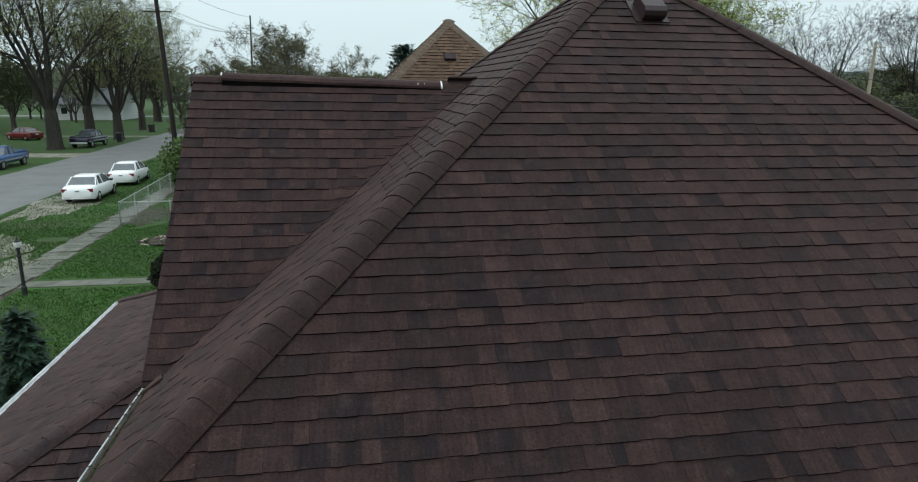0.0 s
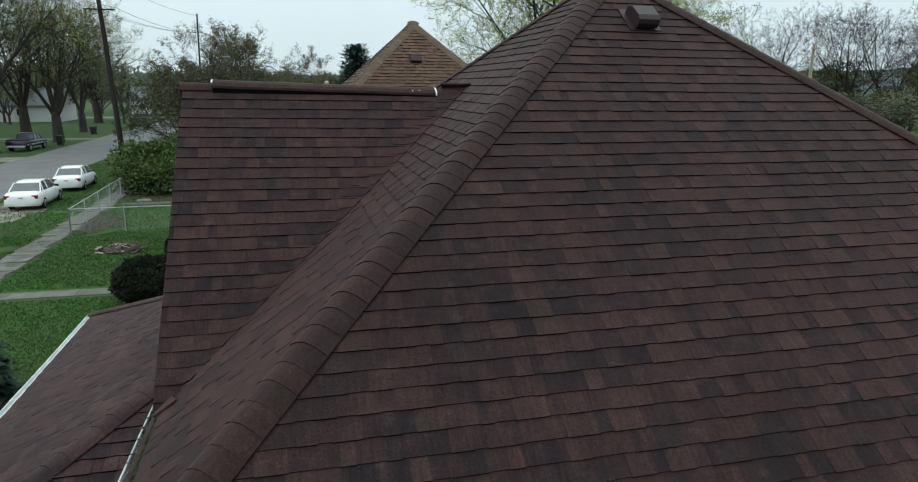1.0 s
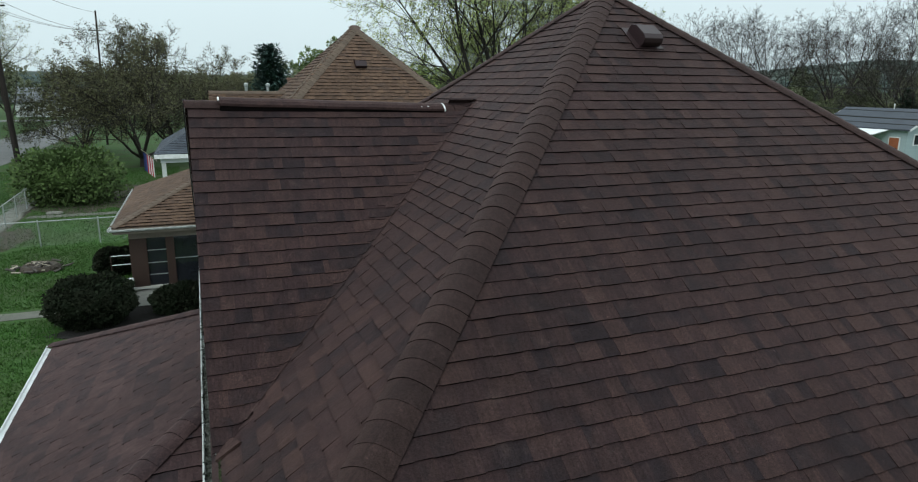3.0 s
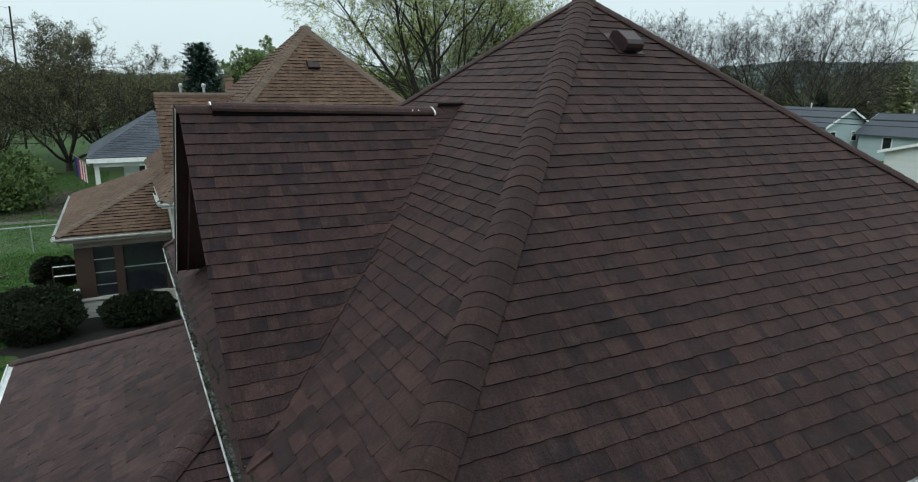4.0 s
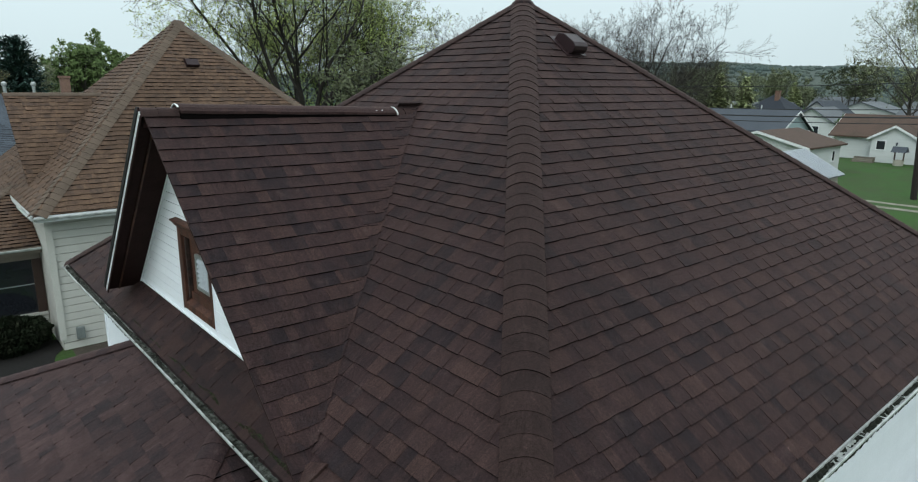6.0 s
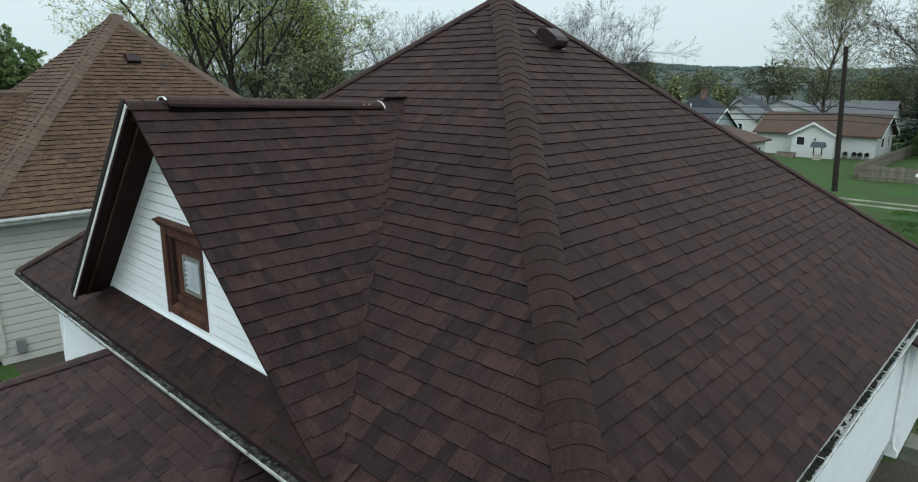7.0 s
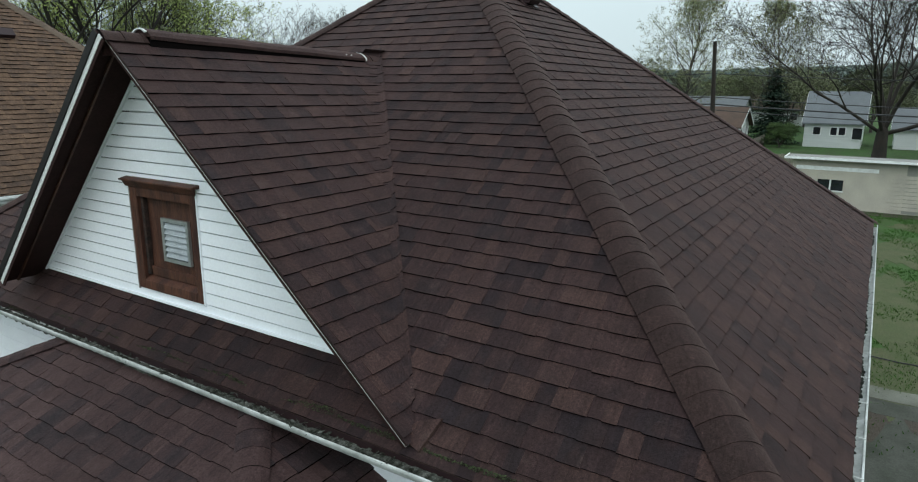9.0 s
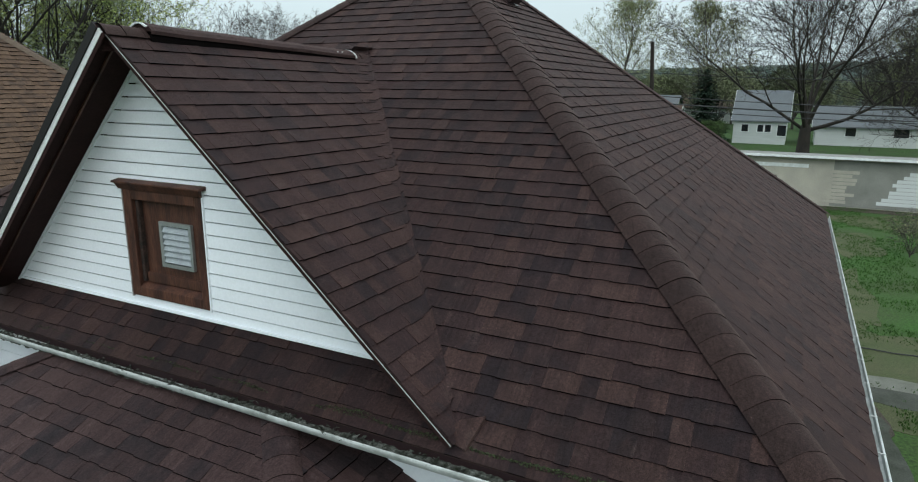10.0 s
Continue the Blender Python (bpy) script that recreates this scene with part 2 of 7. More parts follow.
GRASS = material("spring_lawn", (0.023, 0.071, 0.008), 0.95, alt=(0.032, 0.046, 0.014), scale=0.45, fine=14, amount=0.9, grain=0.42, bump=0.5, bump_scale=30)
BLADE = material("grass_blade", (0.026, 0.082, 0.009), 0.9, alt=(0.036, 0.056, 0.014), scale=0.4, grain=0.2, bump=0.0, pieces=0.2)
ASPHALT = material("weathered_asphalt", (0.150, 0.155, 0.152), 0.9, alt=(0.105, 0.108, 0.105), scale=0.5, fine=60, amount=0.7, grain=0.18, bump=0.3)
CONCRETE = material("old_concrete", (0.140, 0.142, 0.122), 0.9, alt=(0.060, 0.066, 0.046), scale=1.6, fine=50, amount=0.8, grain=0.15, bump=0.25, pieces=0.15)
PAD = material("stained_concrete_pad", (0.056, 0.059, 0.049), 0.92, alt=(0.028, 0.034, 0.023), scale=2.2, fine=40, amount=0.9, grain=0.2, bump=0.3)
GRAVEL = material("pale_gravel", (0.24, 0.23, 0.195), 0.95, alt=(0.11, 0.105, 0.075), scale=1.1, fine=40, amount=0.9, grain=0.35, bump=0.7)
THIN_GRASS = material("thin_worn_grass", (0.060, 0.066, 0.030), 0.95, alt=(0.040, 0.058, 0.018), scale=1.4, fine=30, amount=0.9, grain=0.35, bump=0.6)
SOIL = material("bare_soil", (0.052, 0.042, 0.032), 0.95, alt=(0.030, 0.028, 0.020), scale=2, fine=40, grain=0.35, bump=0.7)
MULCH = material("near_black_mulch", (0.010, 0.009, 0.008), 0.95, alt=(0.006, 0.006, 0.005), scale=2, fine=40, grain=0.35, bump=0.7)
BARK = material("grey_bark", (0.066, 0.059, 0.051), 0.95, alt=(0.038, 0.034, 0.030), scale=3, fine=30, amount=0.9, grain=0.3, bump=0.8, bump_scale=18, stretch=(1, 1, 0.3))
STREET_BARK = material("brown_furrowed_bark", (0.044, 0.039, 0.032), 0.95, alt=(0.024, 0.022, 0.018), scale=2.2, fine=22, amount=1.0, grain=0.4, bump=1.0, bump_scale=12, stretch=(1, 1, 0.25))
DARK_BARK = material("dark_wet_bark", (0.034, 0.029, 0.024), 0.95, alt=(0.020, 0.018, 0.016), scale=3, fine=30, amount=0.9, grain=0.3, bump=0.8, bump_scale=18, stretch=(1, 1, 0.3))
POLE_WOOD = material("creosoted_pole", (0.024, 0.019, 0.016), 0.9, alt=(0.014, 0.012, 0.010), scale=2, fine=40, grain=0.3, bump=0.4, stretch=(1, 1, 0.1))
PALE_POLE = material("weathered_pole", (0.30, 0.27, 0.21), 0.9, alt=(0.2, 0.18, 0.14), fine=40, grain=0.2, bump=0.4, stretch=(1, 1, 0.1))
WIRE = material("cable_black", (0.03, 0.032, 0.034), 0.6, bump=0)
LEAF_STREET = material("olive_spring_leaves", (0.172, 0.205, 0.068), 0.8, alt=(0.140, 0.132, 0.055), scale=0.25, grain=0.2, bump=0, pieces=0.35)
LEAF_FRESH = material("fresh_spring_leaves", (0.255, 0.315, 0.085), 0.8, alt=(0.190, 0.240, 0.070), scale=0.6, grain=0.2, bump=0, pieces=0.35)
LEAF_BUD = material("reddish_spring_buds", (0.098, 0.092, 0.046), 0.8, alt=(0.070, 0.068, 0.036), scale=0.5, grain=0.2, bump=0, pieces=0.4)
LEAF_CRAB = material("olive_brown_new_leaves", (0.088, 0.088, 0.040), 0.8, alt=(0.054, 0.064, 0.028), scale=0.5, grain=0.2, bump=0, pieces=0.4)
LEAF_LIGHT = material("light_green_leaves", (0.112, 0.165, 0.055), 0.8, alt=(0.080, 0.122, 0.042), scale=0.6, grain=0.2, bump=0, pieces=0.3)
LEAF_FAR = material("hazy_olive_leaves", (0.112, 0.130, 0.068), 0.85, alt=(0.085, 0.096, 0.058), scale=0.1, grain=0.2, bump=0, pieces=0.3)
LEAF_ASH = material("pale_green_ash_leaves", (0.190, 0.215, 0.098), 0.85, alt=(0.150, 0.168, 0.080), scale=0.3, grain=0.2, bump=0, pieces=0.3)
LEAF_HAZE = material("pale_new_leaves", (0.165, 0.178, 0.095), 0.85, alt=(0.125, 0.135, 0.075), scale=0.3, grain=0.2, bump=0, pieces=0.3)
LEAF_SHRUB = material("fresh_shrub_leaves", (0.052, 0.088, 0.021), 0.8, alt=(0.032, 0.054, 0.016), scale=0.8, grain=0.2, bump=0, pieces=0.4)
LEAF_GREEN = material("green_shrub_leaves", (0.056, 0.096, 0.028), 0.8, alt=(0.040, 0.066, 0.022), scale=0.8, grain=0.2, bump=0, pieces=0.35)
YEW = material("dark_yew_leaves", (0.0105, 0.0165, 0.0085), 0.9, alt=(0.016, 0.014, 0.009), scale=2.5, grain=0.25, bump=0, pieces=0.45, spec=0.08)
BLUE_PINE = material("blue_green_needles", (0.046, 0.088, 0.076), 0.85, alt=(0.028, 0.056, 0.048), scale=0.7, grain=0.25, bump=0, pieces=0.4)
PINE = material("dark_pine_needles", (0.016, 0.038, 0.022), 0.85, alt=(0.010, 0.022, 0.014), scale=1, grain=0.25, bump=0, pieces=0.4)
DARK_FRAME = material("dark_brown_frame", (0.040, 0.024, 0.018), 0.6, alt=(0.026, 0.016, 0.012), grain=0.15, bump=0.1)


# ---- builders ----
class Build:
    """Collects vertices and faces for one mesh."""

    def __init__(self):
        self.v, self.f, self.cut = [], [], []

    def add(self, verts, faces):
        k = len(self.v)
        self.v.extend(tuple(p) for p in verts)
        self.f.extend(tuple(i + k for i in f) for f in faces)
        return self

    def box(self, x0, y0, z0, x1, y1, z1, m=None):
        p = [(x, y, z) for z in (z0, z1) for y in (y0, y1) for x in (x0, x1)]
        if m is not None:
            p = [m @ Vector(q) for q in p]
        return self.add(p, [(0, 2, 3, 1), (4, 5, 7, 6), (0, 1, 5, 4), (2, 6, 7, 3), (0, 4, 6, 2), (1, 3, 7, 5)])

    def prism(self, poly, off):
        """A polygon of places, swept along off."""
        n, off = len(poly), Vector(off)
        a = [Vector(p) for p in poly]
        area = Vector()
        for i in range(1, n - 1):
            area += (a[i] - a[0]).cross(a[i + 1] - a[0])
        if area.dot(off) > 0:
            a = a[::-1]
        b = [p + off for p in a]
        faces = [tuple(range(n)), tuple(range(2 * n - 1, n - 1, -1))] + [(i, n + i, n + (i + 1) % n, (i + 1) % n) for i in range(n)]
        return self.add(a + b, faces)

    def tube(self, pts, radii, n=6, cap=True):
        rings, prev = [], None
        pts = [Vector(p) for p in pts]
        k = len(self.v)
        for i, p in enumerate(pts):
            d = (pts[min(i + 1, len(pts) - 1)] - pts[max(i - 1, 0)]).normalized()
            u = d.orthogonal().normalized() if prev is None else (prev - d * prev.dot(d)).normalized()
            prev, w = u, d.cross(u)
            r = radii[i] if hasattr(radii, "__len__") else radii
            for j in range(n):
                a = 2 * math.pi * j / n
                self.v.append(tuple(p + u * (r * math.cos(a)) + w * (r * math.sin(a))))
        for i in range(len(pts) - 1):
            for j in range(n):
                a, b = k + i * n + j, k + i * n + (j + 1) % n
                self.f.append((a, b, b + n, a + n))
        if cap:
            self.f.append(tuple(k + j for j in range(n))[::-1])
            self.f.append(tuple(k + (len(pts) - 1) * n + j for j in range(n)))
        return self

    def lathe(self, profile, n=16, at=(0, 0, 0)):
        """Rings of (radius, height) about an upright axis."""
        k, at = len(self.v), Vector(at)
        for r, z in profile:
            for j in range(n):
                a = 2 * math.pi * j / n
                self.v.append(tuple(at + Vector((r * math.cos(a), r * math.sin(a), z))))
        for i in range(len(profile) - 1):
            for j in range(n):
                a, b = k + i * n + j, k + i * n + (j + 1) % n
                self.f.append((a, b, b + n, a + n))
        self.f.append(tuple(k + j for j in range(n))[::-1])
        self.f.append(tuple(k + (len(profile) - 1) * n + j for j in range(n)))
        return self

    def loft(self, rings, closed=True):
        """Rings of equal length joined into one skin."""
        k, n = len(self.v), len(rings[0])
        for r in rings:
            self.v.extend(tuple(p) for p in r)
        for i in range(len(rings) - 1):
            for j in range(n if closed else n - 1):
                a, b = k + i * n + j, k + i * n + (j + 1) % n
                self.f.append((a, b, b + n, a + n))
        if closed:
            self.f.append(tuple(k + j for j in range(n))[::-1])
            self.f.append(tuple(k + (len(rings) - 1) * n + j for j in range(n)))
        return self

    def mesh(self, name, mat, bevel=0.0, smooth=False):
        me = bpy.data.meshes.new(name)
        me.from_pydata(self.v, [], self.f)
        me.materials.append(mat)
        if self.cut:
            me.materials.append(EDGE_AND_SHADE)
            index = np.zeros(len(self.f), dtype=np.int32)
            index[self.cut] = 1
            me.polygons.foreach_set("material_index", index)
        if bevel:
            bm = bmesh.new()
            bm.from_mesh(me)
            bmesh.ops.recalc_face_normals(bm, faces=bm.faces)
            bmesh.ops.bevel(bm, geom=[e for e in bm.edges if len(e.link_faces) == 2 and e.calc_face_angle() > 0.5], offset=bevel, segments=2, affect="EDGES", profile=0.5)
            bm.to_mesh(me)
            bm.free()
        if smooth:
            me.shade_smooth()
        me.update()
        return me


def part(name, build, mat, parent=None, label="", bevel=0.0, smooth=False, kind=""):
    """One mesh object under a thing or a part."""
    ob = new(name, build.mesh(name, mat, bevel, smooth) if isinstance(build, Build) else build)
    if parent is not None:
        ob.parent = parent
    return tagged(ob, label, kind=kind)


def thing(name, label, category, at=(0, 0, 0), turn=0, group="", kind=""):
    """An Empty at a thing's base, that carries its parts."""
    ob = new(name)
    ob.matrix_world = pose(*at, 0, 0, turn)
    ob.empty_display_size = 0.2
    return tagged(ob, label, category, group, kind)


def clip(poly, edges):
    """A convex polygon (s, d) cut by the half planes a*s + b*d <= c."""
    for a, b, c in edges:
        out = []
        for i, p in enumerate(poly):
            q = poly[(i + 1) % len(poly)]
            fp, fq = a * p[0] + b * p[1] - c, a * q[0] + b * q[1] - c
            if fp <= 0:
                out.append(p)
            if fp * fq < 0:
                k = fp / (fp - fq)
                out.append((p[0] + k * (q[0] - p[0]), p[1] + k * (q[1] - p[1])))
        poly = out
        if len(poly) < 3:
            return []
    return poly


def edges_of(poly):
    """The half planes of a convex polygon that runs anticlockwise."""
    return [(q[1] - p[1], p[0] - q[0], (q[1] - p[1]) * p[0] + (p[0] - q[0]) * p[1]) for p, q in zip(poly, poly[1:] + poly[:1])]


TABS = {}


def tab_mesh(width, length, low, high, mat, seed):
    """One shingle tab, lying in s and d, thicker at its lower edge."""
    key = (width, length, low, high, mat.name, seed)
    if key not in TABS:
        b = Build()
        slab(b, [(0, 0), (width, 0), (width, length), (0, length)], 0, length, low, high, random.Random(seed))
        TABS[key] = b.mesh("shingle", mat)
    return TABS[key]


def slab(b, poly, d0, length, low, high, rng, place=None):
    """A clipped tab: its top face wedge-shaped, with edges down to the deck."""
    n = len(poly)
    top = [(s, d, low + (high - low) * min(1, max(0, (d - d0) / length)) + (rng.uniform(-0.0012, 0.002) if d - d0 < 0.02 else 0)) for s, d in poly]
    pts = top + [(s, d, -0.004) for s, d in poly]
    if place is not None:
        pts = [place @ Vector(p) for p in pts]
    k = len(b.f)
    b.add(pts, [tuple(range(n))] + [(i, n + i, n + (i + 1) % n, (i + 1) % n) for i in range(n)])
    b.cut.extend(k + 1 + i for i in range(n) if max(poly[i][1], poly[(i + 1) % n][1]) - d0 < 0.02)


WIDTHS = (0.10, 0.13, 0.16, 0.20, 0.25, 0.33)


def shingled(parent, name, place, poly, mat, deck_mat, seed, exposure=0.164, near=None, label="", thick=0.05, low=0.020, widths=WIDTHS, phase=0.0, teeth=1.2, jag=None, under=None):
    """A roof slope: its deck and the courses of tabs on it. place takes (s along the eave, d up the slope, height) into the world.
    Tabs inside the stretch near = (s0, s1, d0, d1) are pieces of their own; the rest are joined.
    under: the granule blend of the lower layer that shows between the teeth."""
    rng = random.Random(seed)
    inv = [Vector((s, d, 0)) for s, d in poly]
    deck = Build().prism([place @ (p + Vector((0, 0, -0.004))) for p in inv], place.to_3x3() @ Vector((0, 0, -thick)))
    slope = part(name, deck, deck_mat, parent, label)
    half = edges_of(list(poly))
    s0, s1 = min(p[0] for p in poly), max(p[0] for p in poly)
    d1 = max(p[1] for p in poly)
    rest, lower, count, course = Build(), Build(), 0, 0 if phase == 0 else -1
    while course * exposure + phase < d1:
        d, s = course * exposure + phase, s0 - rng.uniform(0, 0.5)
        wave, thick_tab = rng.uniform(0, 6), False
        while s < s1:
            w = rng.choice(widths)
            thick_tab = not thick_tab
            lo = low + (rng.choice((0.0015, 0.0025, 0.004)) if thick_tab else rng.choice((-0.0045, -0.0035, -0.002))) * teeth
            y = d + 0.004 * math.sin(s * 1.3 + wave) - ((0.006 + rng.uniform(0, 0.004)) * (jag or teeth) if lo > low else 0)
            ln = exposure + 0.03
            quad = [(s, y), (s + w, y), (s + w, y + ln), (s, y + ln)]
            cut = clip(quad, half)
            if cut:
                whole = len(cut) == 4 and all(abs(a[0] - c[0]) + abs(a[1] - c[1]) < 1e-6 for a, c in zip(cut, quad))
                if whole and near and count < 300 and near[0] < s < near[1] and near[2] < d < near[3]:
                    ob = new("shingle", tab_mesh(w, ln, round(lo, 4), 0.001, mat if thick_tab else under or mat, rng.randrange(2)))
                    ob.parent = slope
                    ob.matrix_world = place @ Matrix.Translation((s, y, 0))
                    count += 1
                else:
                    slab(rest if thick_tab or not under else lower, cut, y, ln, lo, 0.001, rng, place)
            s += w
        course += 1
    part("shingles", rest, mat, slope, kind="stuff")
    if under:
        part("lower_layer", lower, under, slope, kind="stuff")
    return slope


def plane_frame(origin, along, up):
    """The matrix of a slope: s runs along, d up the slope, the third axis off it."""
    s, u = Vector(along).normalized(), Vector(up).normalized()
    n = s.cross(u)
    m = Matrix((s, u, n)).transposed().to_4x4()
    m.translation = Vector(origin)
    return m


def hip_caps(parent, a, b, n1, n2, mat, expo=0.178, width=0.2, joined=False, seed=1, raise_=0.019):
    """Bent caps along a hip or ridge from its low end a to its high end b; n1 and n2 are the slopes' normals."""
    a, b, n1, n2 = Vector(a), Vector(b), Vector(n1).normalized(), Vector(n2).normalized()
    t = (b - a).normalized()
    d1 = t.cross(n1).normalized()
    d2 = -t.cross(n2).normalized()
    if d1.dot(n2) > 0:
        d1, d2 = -d1, -d2
    mid = (n1 + n2).normalized()
    rng = random.Random(seed)
    half = math.acos(max(-1, min(1, n1.dot(n2)))) / 2
    side = (d1 - d2).normalized()
    radius = width * 0.6 / max(0.15, math.tan(half))
    def section(along, h, pull):
        centre = mid * (0.012 + h - radius / math.cos(half))
        prof = [d1 * width + n1 * (h * 0.7), d1 * width * 0.8 + n1 * (h + 0.003)]
        prof += [centre + (mid * math.cos(k * half / 3) + side * math.sin(k * half / 3)) * radius for k in (3, 2, 1, 0, -1, -2, -3)]
        prof += [d2 * width * 0.8 + n2 * (h + 0.003), d2 * width + n2 * (h * 0.7)]
        return [p + t * (along + pull * abs(i - 5) / 5) + mid * raise_ for i, p in enumerate(prof)]
    def cap_build(h):
        bld = Build()
        top0, top1 = section(0, h + 0.012, -0.012), section(expo + 0.05, 0.013, 0)
        under = [p - mid * (h + 0.004) for p in top0]
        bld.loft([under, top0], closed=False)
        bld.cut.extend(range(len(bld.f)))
        bld.loft([top0, section(expo * 0.5, h * 0.5 + 0.012, 0), top1], closed=False)
        return bld
    length, meshes = (b - a).length, [cap_build(h).mesh("hip_cap", mat, smooth=True) for h in (0.006, 0.008, 0.010)]
    count = int(length / expo)
    if joined:
        all_caps = Build()
        for i in range(count):
            c = cap_build(0.014)
            all_caps.add([Vector(p) + a + t * (i * expo) for p in c.v], c.f)
        part("hip_capping", all_caps, mat, parent, kind="stuff")
        return
    for i in range(count):
        ob = new("hip_cap", rng.choice(meshes))
        ob.parent = parent
        ob.matrix_world = Matrix.Translation(a + t * (i * expo + rng.uniform(-0.006, 0.006)))


# ---- the main house ----
XW, XE, YS, YN, EZ, PITCH, HALF = -1.83, 9.53, 3.36, 14.72, 3.71, 0.782, 5.68
APEX = Vector((XW + HALF, YS + HALF, EZ + HALF * PITCH))
RUN = math.hypot(1, PITCH)


def hip_roof(owner, xw, xe, ys, yn, ez, pitch, mat, deck, seed, label, near=None, sides="swen", per_side=None, **kw):
    """The four slopes of a pyramid roof."""
    half, run = (xe - xw) / 2, math.hypot(1, pitch)
    c, s, length = 1 / run, pitch / run, (xe - xw) / 2 * run
    frames = {"s": ((xw, ys, ez), (1, 0, 0), (0, c, s)), "w": ((xw, yn, ez), (0, -1, 0), (c, 0, s)),
              "e": ((xe, ys, ez), (0, 1, 0), (-c, 0, s)), "n": ((xe, yn, ez), (-1, 0, 0), (0, -c, s))}
    for i, k in enumerate(sides):
        shingled(owner, "roof_slope", plane_frame(*frames[k]), [(-0.04, -0.04), (2 * half + 0.04, -0.04), (half, length)], mat, deck, seed + i, near=(near or {}).get(k), label=label, **{"phase": 0.0001, **kw, **(per_side or {}).get(k, {})})


def gutter(owner, p0, p1, out, mat, debris=None, hangers=0.62, seed=3, depth=-0.045, moss=0.0, strap_mat=None, flakes=2):
    """An open eave gutter from p0 to p1 (top of its back edge), with straps and, where given, litter in it."""
    p0, p1, out, up = Vector(p0), Vector(p1), Vector(out).normalized(), Vector((0, 0, 1))
    prof = [(0, -0.03), (0, -0.070), (0.045, -0.075), (0.085, -0.064), (0.104, -0.038), (0.112, -0.014), (0.110, 0.000), (0.103, 0.003), (0.096, 0.000), (0.098, -0.010), (0.094, -0.045), (0.040, -0.065), (0.008, -0.062), (0.008, -0.03)]
    n = max(2, int((p1 - p0).length / 1.1))
    rng = random.Random(seed)
    rings = []
    for i in range(n + 1):
        sag = Vector((0, 0, rng.uniform(-0.006, 0.004))) + out * rng.uniform(-0.004, 0.004)
        rings.append([p0.lerp(p1, i / n) + out * o + up * z + sag for o, z in prof])
    g = part("gutter", Build().loft(rings), mat, owner, "white metal eave gutter with straps")
    t, length = (p1 - p0).normalized(), (p1 - p0).length
    strap = Build()
    strap.prism([Vector((0, 0, 0)) + t * 0.006 + up * 0.004, t * -0.006 + up * 0.004, t * -0.006 + out * 0.11 + up * 0.004, t * 0.006 + out * 0.11 + up * 0.004], (0, 0, 0.004))
    me = strap.mesh("hanger", strap_mat or mat)
    k = 0.3
    while hangers and k < length:
        ob = new("hanger", me)
        ob.parent = g
        ob.matrix_world = Matrix.Translation(p0 + t * (k + rng.uniform(-0.05, 0.05)))
        k += hangers
    if debris:
        lit, m = Build(), int(length / 0.035)
        rows = []
        for i in range(m + 1):
            base = p0 + t * (length * i / m)
            fill = depth + 0.03 * noise.noise(base * 0.9)
            rows.append([base + out * o + up * (fill + rng.uniform(-0.012, 0.018) - max(0.0, o - 0.04) * 0.5) for o in (-0.004, 0.02, 0.045, 0.07, 0.094)])
        lit.loft(rows, closed=False)
        for i in range(m * flakes):
            base = p0 + t * rng.uniform(0, length) + out * rng.uniform(0.012, 0.1) + up * (depth + 0.01 + rng.uniform(0, 0.03))
            q = [base + Vector((rng.uniform(-0.03, 0.03), rng.uniform(-0.03, 0.03), rng.uniform(-0.012, 0.02))) for _ in range(3)]
            lit.add(q, [(0, 1, 2)])
        tufts_of_moss = Build()
        for i in range(int(length * 1300 * moss)):
            base = p0 + t * rng.uniform(0, length)
            thickness = max(0.0, 0.35 + noise.noise(base * 1.7))
            o = rng.uniform(-0.06, 0.035) * thickness - 0.015
            base += out * o + up * (0.088 - 0.78 * o if o < -0.02 else max(0.0, 0.10 - 1.6 * (o + 0.02)) - 0.02)
            q = [base + Vector((rng.uniform(-0.014, 0.014), rng.uniform(-0.014, 0.014), rng.uniform(-0.006, 0.012))) for _ in range(3)]
            tufts_of_moss.add(q, [(0, 1, 2)])
        if moss:
            part("moss", tufts_of_moss, MOSS, g, "dark green moss along the roof edge", kind="stuff")
        part("leaf_litter", lit, debris, g, "dark rotting leaves with pale lichen", kind="stuff")
    return g


